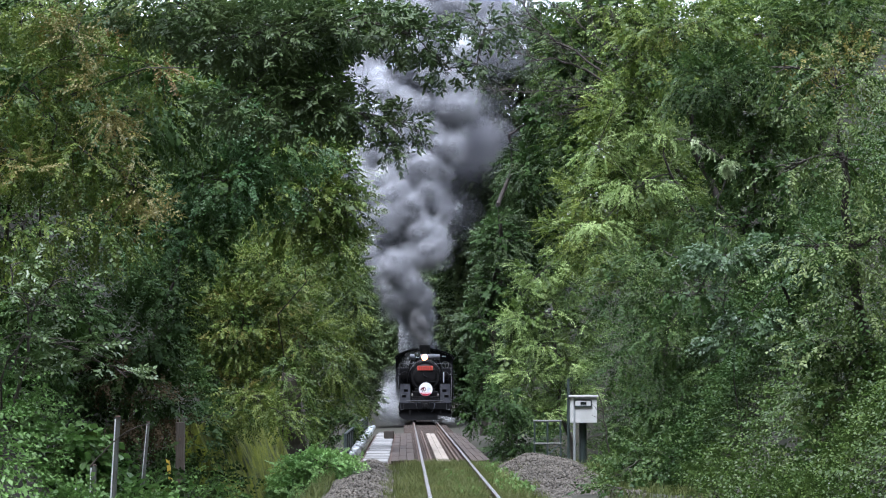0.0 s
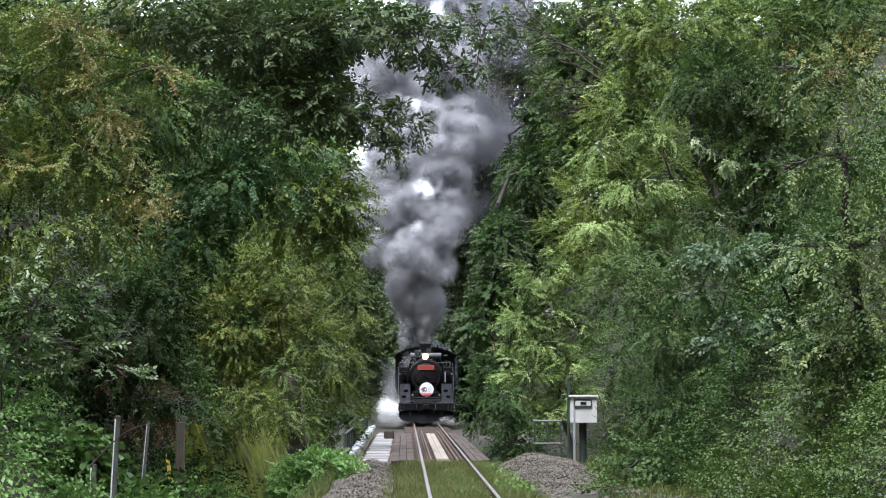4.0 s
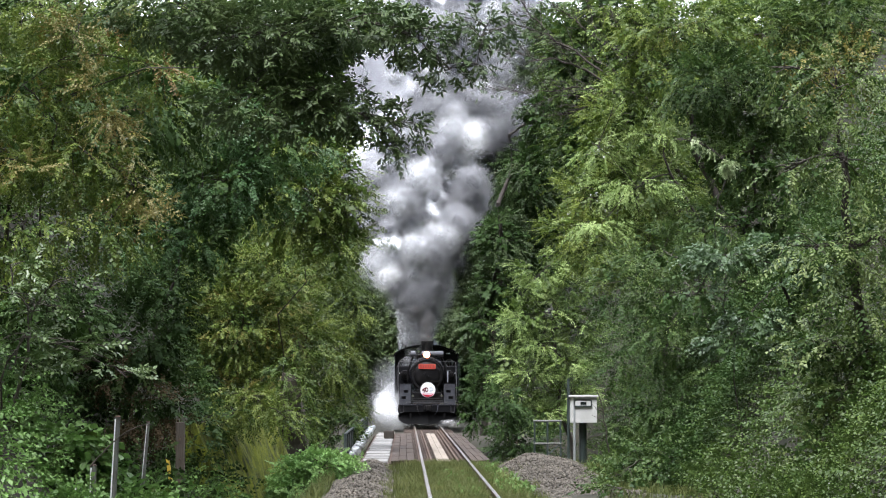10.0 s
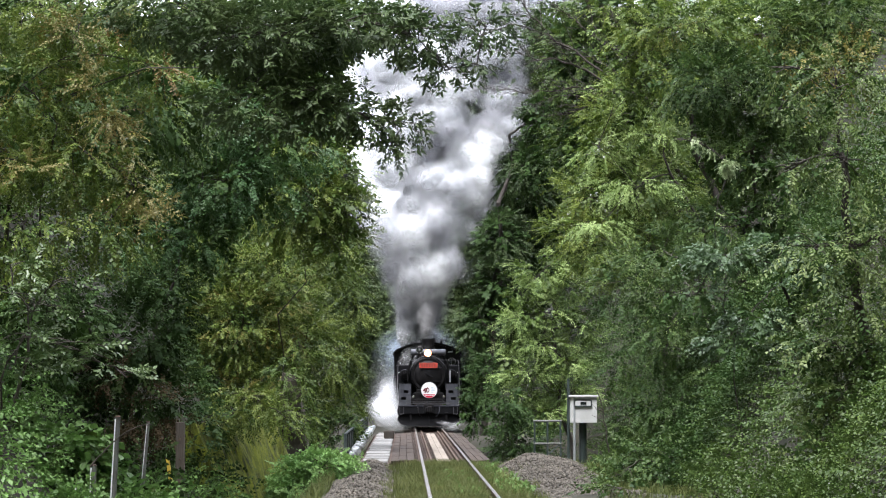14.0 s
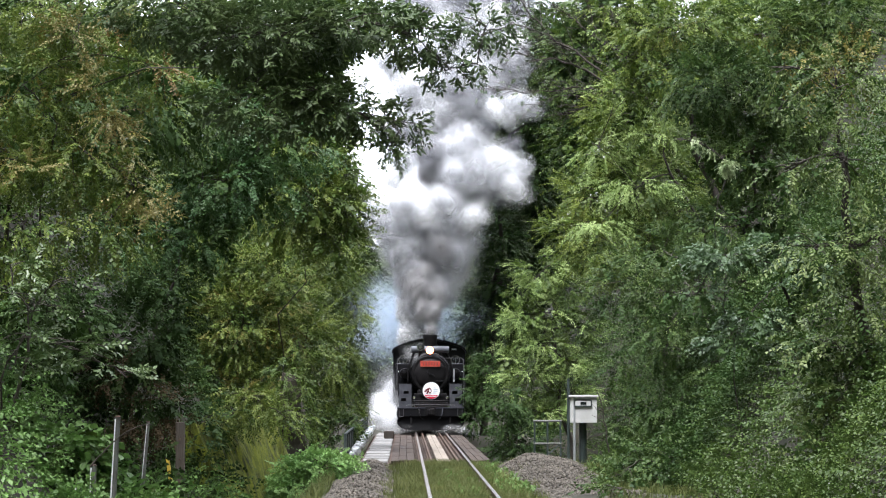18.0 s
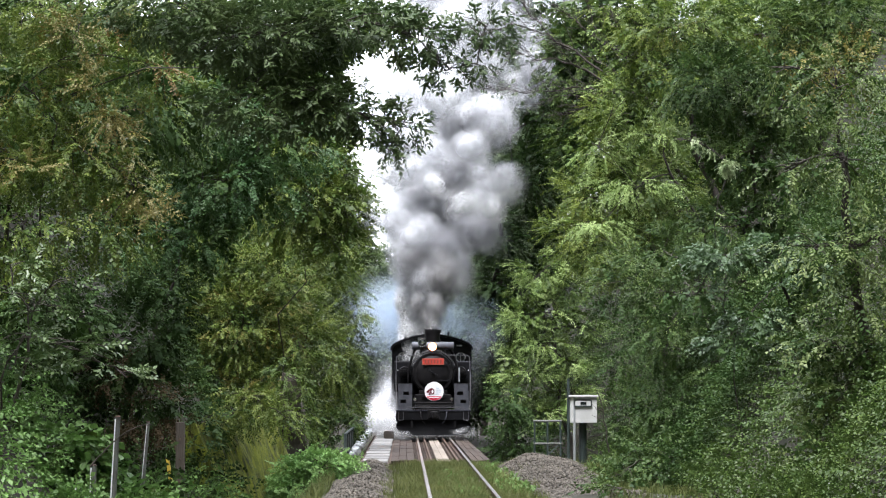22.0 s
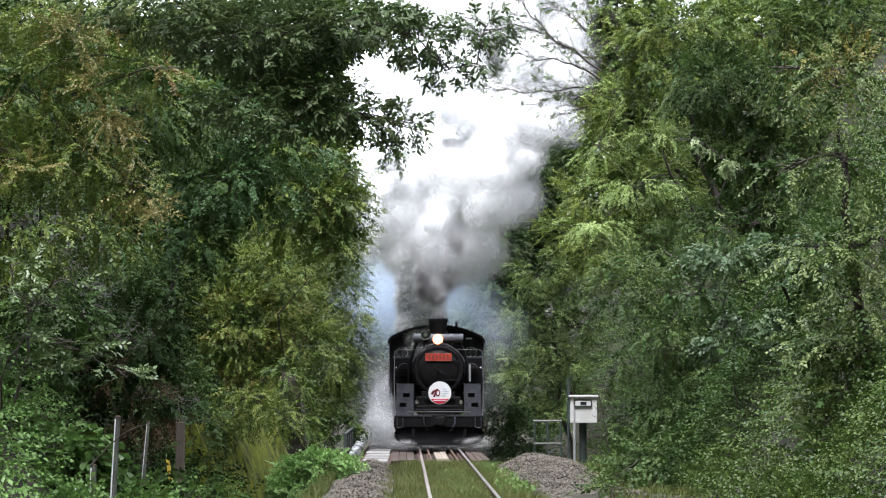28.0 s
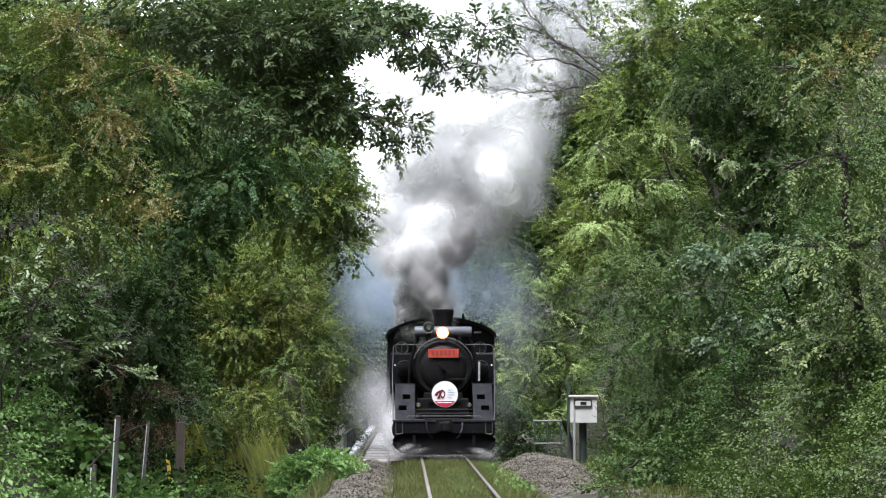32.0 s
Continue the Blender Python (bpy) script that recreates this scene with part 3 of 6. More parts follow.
# ---- steam locomotive: origin at rail level under its front beam, nose towards -y ----
loco = holder("steam_locomotive", None, "black tank steam locomotive with round white headboard, lamp lit", "locomotive")


def lp(name, bm, material, label="", parent=None, smooth=False):
    return part(name, bm, material, parent or loco, label, smooth)


# smokebox and boiler
SBZ = 2.27
lp("smokebox", lathe(BM(), [(0.70, 1.16), (0.74, 1.20), (0.74, 2.9), (0.70, 2.92), (0.70, 5.4)], (0, 0, SBZ), seg=48), M_SOOT, "sooty black smokebox and boiler barrel", smooth=True)
lp("smokebox_ring", lathe(BM(), [(0.77, 1.22), (0.79, 1.24), (0.79, 1.34), (0.77, 1.36)], (0, 0, SBZ), hollow=True, seg=48), M_BLACK, smooth=True)
door = lp("smokebox_door", lathe(BM(), [(0.02, 1.02), (0.25, 1.035), (0.45, 1.075), (0.58, 1.13), (0.60, 1.16), (0.60, 1.18)], (0, 0, SBZ), seg=48), M_SOOT, "domed smokebox door", smooth=True)
bm = BM()
rod(bm, (0, 1.05, SBZ), (0, 0.93, SBZ), 0.045)
rod(bm, (-0.17, 0.95, SBZ + 0.10), (0.17, 0.95, SBZ - 0.10), 0.014)
rod(bm, (-0.04, 0.93, SBZ - 0.02), (-0.13, 0.93, SBZ + 0.16), 0.012)
lp("door_handle", bm, M_BLACK, "crossed locking handles", door)
for dz in (-0.28, 0.28):
    lp("door_hinge", box(BM(), (0.35, 1.06, SBZ + dz), (0.5, 0.03, 0.05), 0.008), M_BLACK, "", door)
for k in range(20):
    a = 6.2832 * k / 20
    lp("bolt", rod(BM(), (0.67 * math.cos(a), 1.13, SBZ + 0.67 * math.sin(a)), (0.67 * math.cos(a), 1.17, SBZ + 0.67 * math.sin(a)), 0.016, seg=6), M_BLACK, "", door)
bm = BM()
tube(bm, [(0.80 * math.cos(a), 1.12, SBZ + 0.80 * math.sin(a)) for a in [radians(v) for v in range(18, 163, 9)]], 0.018)
lp("smokebox_handrail", bm, M_RAIL_BAR)
# chimney with flared lip
lp("chimney", lathe(BM(), [(0.33, 2.92), (0.27, 3.05), (0.25, 3.2), (0.25, 3.56), (0.275, 3.68), (0.29, 3.76), (0.29, 3.82), (0.22, 3.82), (0.2, 3.4)], (0, 2.0, 0), "z", 32), M_SOOT, "black chimney with flared lip", smooth=True)
# feed-water heater lying across the front of the chimney
bm = BM()
lathe(bm, [(0.12, -0.74), (0.135, -0.72), (0.135, 0.72), (0.12, 0.74)], (0.0, 1.55, 3.23), "x", 24)
lp("feedwater_heater", bm, M_HEATER, "grey cylinder lying across the boiler top", smooth=True)
for sx in (-0.42, 0.42):
    bm = BM()
    box(bm, (sx, 1.55, 3.06), (0.08, 0.2, 0.22), 0.01)
    lp("heater_bracket", bm, M_SOOT)
bm = BM()
tube(bm, [(-0.6, 1.55, 3.2), (-0.72, 1.6, 2.9), (-0.86, 1.65, 2.4), (-0.88, 1.7, 1.8)], 0.045)
lp("heater_pipe", bm, M_SOOT, smooth=True)
bm = BM()
tube(bm, [(0.6, 1.6, 3.15), (0.74, 1.62, 2.9), (0.86, 1.65, 2.45), (0.9, 1.7, 1.8)], 0.05)
lp("heater_pipe", bm, M_SOOT, smooth=True)
# headlamps
bm = BM()
lathe(bm, [(0.06, 1.42), (0.12, 1.36), (0.125, 1.24), (0.13, 1.13), (0.112, 1.13)], (-0.02, 0, 3.19), seg=24)
lamp = lp("headlamp", bm, M_BLACK, "round headlamp, lit", smooth=True)
lp("lens", lathe(BM(), [(0.02, 1.115), (0.08, 1.115), (0.108, 1.125), (0.112, 1.15)], (-0.02, 0, 3.19), seg=24), M_LAMP, "glowing warm lens", lamp, True)
# the orange halo round the lens, added as a glowing ring
lp("lamp_face_piece", lathe(BM(), [(0.108, 1.12), (0.15, 1.10), (0.155, 1.11), (0.12, 1.13)], (-0.02, 0, 3.19), hollow=True, seg=24), M_HALO, "glowing amber ring that imitates the halo round the lens", lamp, True)
bm = BM()
box(bm, (-0.02, 1.2, 2.98), (0.19, 0.16, 0.07), 0.01)
box(bm, (-0.02, 1.24, 3.03), (0.06, 0.1, 0.1))
lp("lamp_bracket", bm, M_GREY, "", lamp)
bm = BM()
lathe(bm, [(0.05, 1.46), (0.11, 1.4), (0.14, 1.3), (0.15, 1.2), (0.135, 1.195)], (-0.38, 0, 3.33), seg=24)
lamp2 = lp("auxiliary_headlamp", bm, M_BLACK, "unlit chrome-rimmed auxiliary headlamp", smooth=True)
lp("rim", lathe(BM(), [(0.125, 1.19), (0.152, 1.185), (0.155, 1.21), (0.14, 1.22)], (-0.38, 0, 3.33), hollow=True, seg=24), M_CHROME, "chrome rim", lamp2, True)
lp("lens", lathe(BM(), [(0.03, 1.175), (0.08, 1.185), (0.125, 1.20), (0.126, 1.21)], (-0.38, 0, 3.33), seg=24), M_GLASS, "dark glass lens", lamp2, True)
lp("lamp_face_piece", lathe(BM(), [(0.01, 1.165), (0.06, 1.17), (0.062, 1.18)], (-0.38, 0, 3.33), seg=16), M_CHROME, "bright bulb", lamp2, True)
bm = BM()
box(bm, (-0.38, 1.32, 3.12), (0.12, 0.12, 0.12), 0.01)
lp("lamp_bracket", bm, M_BLACK, "", lamp2)
# number plate
bm = BM()
box(bm, (0.0, 1.0, 2.66), (0.78, 0.025, 0.225), 0.006)
plate = lp("number_plate", bm, M_RED, "red enamel number plate")
bm = BM()
for dz in (-0.1, 0.1):
    box(bm, (0, 0.985, 2.66 + dz), (0.75, 0.01, 0.013))
for dx in (-0.375, 0.375):
    box(bm, (dx, 0.985, 2.66), (0.013, 0.01, 0.213))
lp("plate_border", bm, mat("dull_red_brass", (0.36, 0.16, 0.11), 0.5, 0.3, second=(0.3, 0.12, 0.08), bump=0), "raised dull border", plate)
M_BRASS = mat("dull_brass", (0.24, 0.06, 0.045), 0.5, 0.3, second=(0.2, 0.05, 0.04), bump=0)
for k in range(6):
    lp("bar", box(BM(), (-0.27 + k * 0.108, 0.986, 2.66), (0.066, 0.008, 0.125), 0.002), M_BRASS, "", plate)
for sx in (-0.25, 0.25):
    lp("plate_stay", box(BM(), (sx, 1.05, 2.66), (0.04, 0.1, 0.04)), M_BLACK, "", plate)
# headboard
HB = (0.03, 0.62, 1.61)
board = lp("headboard", lathe(BM(), [(0.30, 0.012), (0.325, 0.008), (0.33, 0.0), (0.325, -0.006), (0.10, -0.008)], HB, seg=48), M_WHITE, "round white headboard with dark red emblem")
lp("rim", lathe(BM(), [(0.322, -0.007), (0.335, -0.008), (0.337, 0.012), (0.325, 0.014)], HB, hollow=True, seg=48), M_WHITE, "thin white rim", board)
bm = BM()
prism(bm, [(HB[0] + 0.315 * math.cos(radians(a)), HB[2] + 0.315 * math.sin(radians(a))) for a in range(213, 328, 6)], (HB[1] - 0.018, HB[1] - 0.010))
lp("band", bm, M_REDTRIM, "red band across the foot", board)
bm = BM()
box(bm, (HB[0], HB[1] - 0.021, HB[2] - 0.215), (0.38, 0.006, 0.025))
lp("bar", bm, M_WHITE, "", board)
bm = BM()
prism(bm, [(HB[0] - 0.27, HB[2] - 0.03), (HB[0] - 0.22, HB[2] + 0.05), (HB[0] - 0.12, HB[2] + 0.11), (HB[0] - 0.09, HB[2] + 0.05), (HB[0] - 0.16, HB[2] + 0.02), (HB[0] - 0.2, HB[2] - 0.06)], (HB[1] - 0.018, HB[1] - 0.010))
prism(bm, [(HB[0] - 0.10, HB[2] + 0.12), (HB[0] - 0.05, HB[2] + 0.12), (HB[0] - 0.14, HB[2] - 0.12), (HB[0] - 0.20, HB[2] - 0.12)], (HB[1] - 0.020, HB[1] - 0.011))
for k in range(14):
    a0, a1 = radians(k * 25.7), radians(k * 25.7 + 25.7)
    prism(bm, [(HB[0] - 0.055 + r * 0.8 * math.cos(a), HB[2] + r * 1.25 * math.sin(a)) for r, a in ((0.05, a0), (0.085, a0), (0.085, a1), (0.05, a1))], (HB[1] - 0.019, HB[1] - 0.010))
lp("emblem", bm, M_DARKRED, "dark red brushed emblem", board)
for k, w in enumerate((0.10, 0.17, 0.16, 0.09)):
    lp("bar", box(BM(), (HB[0] + 0.08 + w / 2, HB[1] - 0.012, HB[2] + 0.11 - k * 0.065), (w, 0.006, 0.022)), M_PALEBLUE, "pale bar", board)
bm = BM()
box(bm, (0.03, 0.85, 1.61), (0.06, 0.44, 0.06))
box(bm, (0.03, 1.0, 1.45), (0.9, 0.03, 0.06))
lp("headboard_stay", bm, M_BLACK, "", board)
# front platform, beam, buffers' place taken by a knuckle coupler
bm = BM()
box(bm, (0, 0.5, 0.94), (2.62, 1.06, 0.05), 0.01)
lp("front_platform", bm, M_GREY, "worn front platform plate")
bm = BM()
prism(bm, [(-1.28, 0.915), (1.28, 0.915), (1.28, 0.70), (0.9, 0.62), (-0.9, 0.62), (-1.28, 0.70)], (0.0, 0.06))
lp("front_beam", bm, M_BLACK, "black front beam")
bm = BM()
box(bm, (0, -0.08, 0.80), (0.24, 0.3, 0.22), 0.04)
box(bm, (0.05, -0.26, 0.80), (0.2, 0.14, 0.26), 0.05)
box(bm, (0, -0.02, 0.82), (0.42, 0.06, 0.34), 0.02)
lp("coupler", bm, M_SOOT, "black knuckle coupler")
for sx in (-0.45, 0.46):
    bm = BM()
    pts = [(sx, 0.0, 0.90), (sx, -0.14, 0.86), (sx * 0.98, -0.2, 0.72), (sx * 0.8, -0.2, 0.56), (sx * 0.55, -0.16, 0.48), (sx * 0.35, -0.1, 0.46)]
    tube(bm, pts, 0.024)
    lp("brake_hose", bm, M_GREY if sx > 0 else M_SOOT, smooth=True)
bm = BM()
tube(bm, [(-1.2, 0.05, 0.60), (-0.3, 0.05, 0.56), (0.3, 0.05, 0.56), (1.2, 0.05, 0.60)], 0.02)
tube(bm, [(-0.95, -0.05, 1.02), (-0.9, -0.05, 1.06), (0.9, -0.05, 1.06), (0.95, -0.05, 1.02)], 0.014)
lp("uncoupling_rod", bm, M_RAIL_BAR)
# snow plough in two curved blades
for sx in (-1, 1):
    bm = BM()
    rows = []
    for i in range(15):
        u = i / 14
        x = sx * 1.30 * u ** 0.8
        yf = -0.42 + 0.36 * u
        top = 0.63 - 0.15 * u ** 9
        bot = 0.10 + 0.10 * max(0, u - 0.6) / 0.4 + 0.14 * max(0, (u - 0.7) / 0.3) ** 3
        rows.append([(x, yf + 0.10, top), (x, yf + 0.17, top - 0.09), (x, yf + 0.17, (top + bot) / 2), (x, yf + 0.08, bot + 0.08), (x, yf, bot)])
    vs = [[bm.verts.new(p) for p in r] for r in rows]
    for a, b in zip(vs, vs[1:]):
        for k in range(4):
            bm.faces.new((a[k], b[k], b[k + 1], a[k + 1]))
    geom = bmesh.ops.solidify(bm, geom=bm.faces[:], thickness=0.02)
    lp("snow_plough", bm, M_PLOUGH, "black curved plough blade", smooth=True)
    bm = BM()
    box(bm, (sx * 0.75, 0.05, 0.50), (0.08, 0.3, 0.35))
    lp("plough_bracket", bm, M_SOOT)
# sloping step plates with footholds
for sx in (-1, 1):
    bm = BM()
    x0, x1 = sorted((sx * 0.74, sx * 1.24))
    holes = [(sx * 0.95, 0.58), (sx * 1.05, 0.30)]
    hw, hh = 0.1, 0.06
    slope = lambda v: 0.12 + 0.75 * v
    us = sorted({x0, x1} | {hx + e for hx, _ in holes for e in (-hw, hw)})
    vs = sorted({0, 0.9} | {hz + e for _, hz in holes for e in (-hh, hh)})
    grid = {(i, j): bm.verts.new((u, slope(v), 0.965 + v)) for i, u in enumerate(us) for j, v in enumerate(vs)}
    for i in range(len(us) - 1):
        for j in range(len(vs) - 1):
            cu, cv = (us[i] + us[i + 1]) / 2, (vs[j] + vs[j + 1]) / 2
            if not any(abs(cu - hx) < hw and abs(cv - hz) < hh for hx, hz in holes):
                bm.faces.new((grid[i, j], grid[i + 1, j], grid[i + 1, j + 1], grid[i, j + 1]))
    for v in [v for v in bm.verts if not v.link_faces]:
        bm.verts.remove(v)
    bmesh.ops.solidify(bm, geom=bm.faces[:], thickness=0.012)
    lp("step_plate", bm, M_GREY, "sloping grey step plate with footholds")
    for hx, hz in holes:
        bm = BM()
        box(bm, (hx, slope(hz) + 0.06, 0.965 + hz - 0.07), (0.2, 0.12, 0.012))
        box(bm, (hx, slope(hz) + 0.16, 0.965 + hz), (0.24, 0.01, 0.16))
        lp("foothold", bm, M_SOOT, "dark recessed foothold")
    # running board and side tank
    bm = BM()
    box(bm, (sx * 1.05, 3.2, 1.87), (0.66, 4.6, 0.04), 0.01)
    lp("running_board", bm, M_BLACK)
    bm = BM()
    box(bm, (sx * 1.08, 4.1, 2.15), (0.62, 2.6, 1.1), 0.05)
    lp("side_tank", bm, M_BLACK, "black side water tank")
    bm = BM()
    lathe(bm, [(0.2, 2.1), (0.22, 2.15), (0.22, 2.75), (0.2, 2.8)], (sx * 1.0, 0, 2.28), "y", 20)
    box(bm, (sx * 1.02, 1.9, 2.36), (0.30, 0.3, 0.05), 0.01)
    lp("air_reservoir" if sx < 0 else "air_pump", bm, M_SOOT, smooth=True)
    # front handrails and lamp irons
    bm = BM()
    tube(bm, [(sx * 1.27, 0.06, 0.96), (sx * 1.29, 0.4, 1.3), (sx * 1.31, 0.8, 1.9), (sx * 1.31, 1.0, 2.2), (sx * 1.29, 1.2, 2.84), (sx * 1.2, 1.22, 2.89), (sx * 0.56, 1.22, 2.89)], 0.013)
    lp("handrail", bm, M_RAIL_BAR, "grey handrail")
    bm = BM()
    tube(bm, [(sx * 1.32, 5.3, 2.2), (sx * 1.50, 5.25, 2.2), (sx * 1.50, 5.25, 1.05), (sx * 1.32, 5.3, 1.05)], 0.018)
    lp("cab_handrail", bm, M_RAIL_BAR, "grey handrail")
    bm = BM()
    tube(bm, [(sx * 1.22, 0.0, 0.9), (sx * 1.22, -0.02, 0.62), (sx * 1.05, -0.02, 0.62), (sx * 1.05, 0.0, 0.9)], 0.014)
    lp("foot_step", bm, M_RAIL_BAR, "grey step iron")
    bm = BM()
    rod(bm, (sx * 0.645, 0.3, 1.02), (sx * 0.645, 0.3, 1.3), 0.02)
    box(bm, (sx * 0.645, 0.3, 1.06), (0.09, 0.09, 0.03))
    lathe(bm, [(0.05, 0.36), (0.065, 0.3), (0.065, 0.24), (0.055, 0.235)], (sx * 0.645, 0, 1.34), seg=16)
    ml = lp("marker_lamp", bm, M_BLACK, "small marker lamp", smooth=True)
    lp("lens", lathe(BM(), [(0.02, 0.225), (0.055, 0.235), (0.056, 0.245)], (sx * 0.645, 0, 1.34), seg=16), M_CHROME, "bright lens", ml, True)
    # cylinders and steam chest
    bm = BM()
    lathe(bm, [(0.30, 0.75), (0.33, 0.78), (0.33, 1.5), (0.30, 1.53)], (sx * 1.0, 0, 0.72), "y", 24)
    lathe(bm, [(0.15, 0.7), (0.17, 0.73), (0.17, 1.55), (0.15, 1.58)], (sx * 0.96, 0, 1.2), "y", 20)
    lp("cylinder", bm, M_SOOT, "black steam cylinder", smooth=True)
    # cab front porthole
    bm = BM()
    lathe(bm, [(0.15, 5.33), (0.185, 5.325), (0.19, 5.35), (0.155, 5.36)], (sx * 1.08, 0, 2.86), hollow=True, seg=28)
    box(bm, (sx * 1.08, 5.335, 2.86), (0.02, 0.015, 0.33))
    wn = lp("cab_window", bm, M_OLDGALV, "round cab window with grey frame", smooth=True)
    lp("pane", lathe(BM(), [(0.02, 5.352), (0.16, 5.353), (0.16, 5.356)], (sx * 1.08, 0, 2.86), seg=28), M_GLASS, "dark glass", wn)
bm = BM()
box(bm, (0.93, 1.3, 2.2), (0.055, 0.03, 0.5), 0.008)
lp("gauge_strip", bm, M_GALV, "pale vertical strip beside the smokebox")
bm = BM()
box(bm, (0, 1.35, 1.25), (1.3, 0.6, 0.5), 0.03)
box(bm, (0, 1.4, 1.5), (1.0, 0.5, 0.3), 0.03)
lp("smokebox_saddle", bm, M_SOOT)
for y, z in ((0.2, 1.12), (0.25, 1.22)):
    lp("cross_rod", rod(BM(), (-0.72, y, z), (0.72, y, z), 0.02), M_SOOT)
bm = BM()
box(bm, (0, 4.5, 0.75), (1.0, 8.6, 0.5), 0.02)
lp("frame", bm, M_SOOT)
# cab
CABW = 1.48


def roofline(z0, rise, w, n=36):
    us = [math.cos(math.pi * i / n) for i in range(n + 1)]
    return [(w * u, z0 + rise * float(np.interp(abs(u), (0, 0.12, 0.3, 0.5, 0.7, 0.89, 0.95, 0.985, 1), (1, 0.985, 0.93, 0.82, 0.64, 0.42, 0.3, 0.16, 0)))) for u in us]


bm = BM()
prism(bm, [(-CABW, 1.0), (CABW, 1.0)] + roofline(3.17, 0.50, CABW), (5.36, 8.6))
lp("cab", bm, M_BLACK, "black cab")
bm = BM()
prism(bm, roofline(3.17, 0.57, CABW + 0.06) + list(reversed(roofline(3.12, 0.53, CABW + 0.02))), (5.15, 8.8))
lp("cab_roof", bm, M_BLACK, "arched black cab roof", smooth=True)
bm = BM()
box(bm, (-0.62, 5.6, 3.72), (0.42, 0.3, 0.05), 0.01, pose(0, 0, 0, 0, -20, 0))
box(bm, (-0.76, 5.6, 3.66), (0.05, 0.2, 0.12), 0.01)
lp("roof_ventilator", bm, M_BLACK)
for x, z in ((0.62, 3.66), (-0.98, 3.5), (1.12, 3.42)):
    lp("whistle", rod(BM(), (x, 5.3, z), (x, 5.3, z + 0.16), 0.05, 0.03), M_BLACK)
bm = BM()
box(bm, (1.02, 5.335, 3.3), (0.2, 0.012, 0.05))
lp("data_plate", bm, M_WHITE, "small white plate")
for sx in (-1.25, 1.25):
    lp("side_marker", rod(BM(), (sx, 1.25, 2.36), (sx, 1.2, 2.36), 0.021), M_WHITE, "small white marker")
lp("steam_dome", lathe(BM(), [(0.36, 2.9), (0.36, 3.35), (0.30, 3.5), (0.15, 3.58), (0.03, 3.6)], (0, 3.6, 0), "z", 28), M_SOOT, smooth=True)
bm = BM()
box(bm, (0, 10.0, 1.9), (2.5, 2.4, 1.9), 0.05)
lp("bunker", bm, M_BLACK, "black coal bunker")
# wheels, which roll
WHEELS = []
for y, r in ((1.4, 0.43), (3.3, 0.70), (4.9, 0.70), (6.5, 0.70), (8.4, 0.43)):
    for sx in (-0.52, 0.52):
        bm = BM()
        lathe(bm, [(r - 0.08, -0.06), (r, -0.06), (r, 0.04), (r + 0.03, 0.05), (r + 0.03, 0.08), (r - 0.08, 0.08)], (0, 0, 0), "x", 32, True)
        wheel = lp("wheel", bm, M_RUST, "iron wheel", smooth=True)
        bm = BM()
        rod(bm, (-0.09, 0, 0), (0.09, 0, 0), 0.12)
        for k in range(10):
            a = 6.2832 * k / 10
            rod(bm, (0, 0, 0), (0, (r - 0.06) * math.cos(a), (r - 0.06) * math.sin(a)), 0.035, 0.025, 6)
        lp("spokes", bm, M_SOOT, "", wheel)
        wheel.location = (sx, y, r + 0.001)
        WHEELS.append((wheel, sx, y, r))
# ---- trees and shrubs ----
tree('broadleaf_tree', 'dark green broadleaf tree reaching over the track', (-9.6, 38),
     [(-4.13, 30.0, 6.92, 0.88, 0.66, 0.43), (-3.38, 30.0, 6.54, 0.81, 0.62, 0.43), (-2.78, 30.0, 6.47, 0.88, 0.69, 0.51), (-2.32, 30.0, 6.54, 0.66, 0.51, 0.36), (-1.87, 30.0, 5.56, 0.51, 0.41, 0.32), (-1.49, 30.0, 5.41, 0.36, 0.29, 0.22), (-1.04, 30.0, 5.29, 0.36, 0.27, 0.18), (-1.19, 30.0, 4.97, 0.22, 0.17, 0.12), (-1.57, 30.0, 6.7, 0.81, 0.56, 0.32), (-0.81, 30.0, 6.47, 0.51, 0.39, 0.28), (-0.44, 30.0, 6.05, 0.24, 0.18, 0.12), (-0.02, 30.0, 6.15, 0.19, 0.15, 0.1), (0.09, 30.0, 6.66, 0.36, 0.29, 0.22), (-2.85, 30.0, 5.55, 0.88, 0.62, 0.36), (-2.32, 30.0, 5.86, 0.43, 0.36, 0.28)],
     'cherry', density=19, trunk=0.018, twig=3, fill=0, size=0.095, width=0.21, count=8, reach=0.2, droop=0.22, tiers=False, detail=2, fine=1.0)
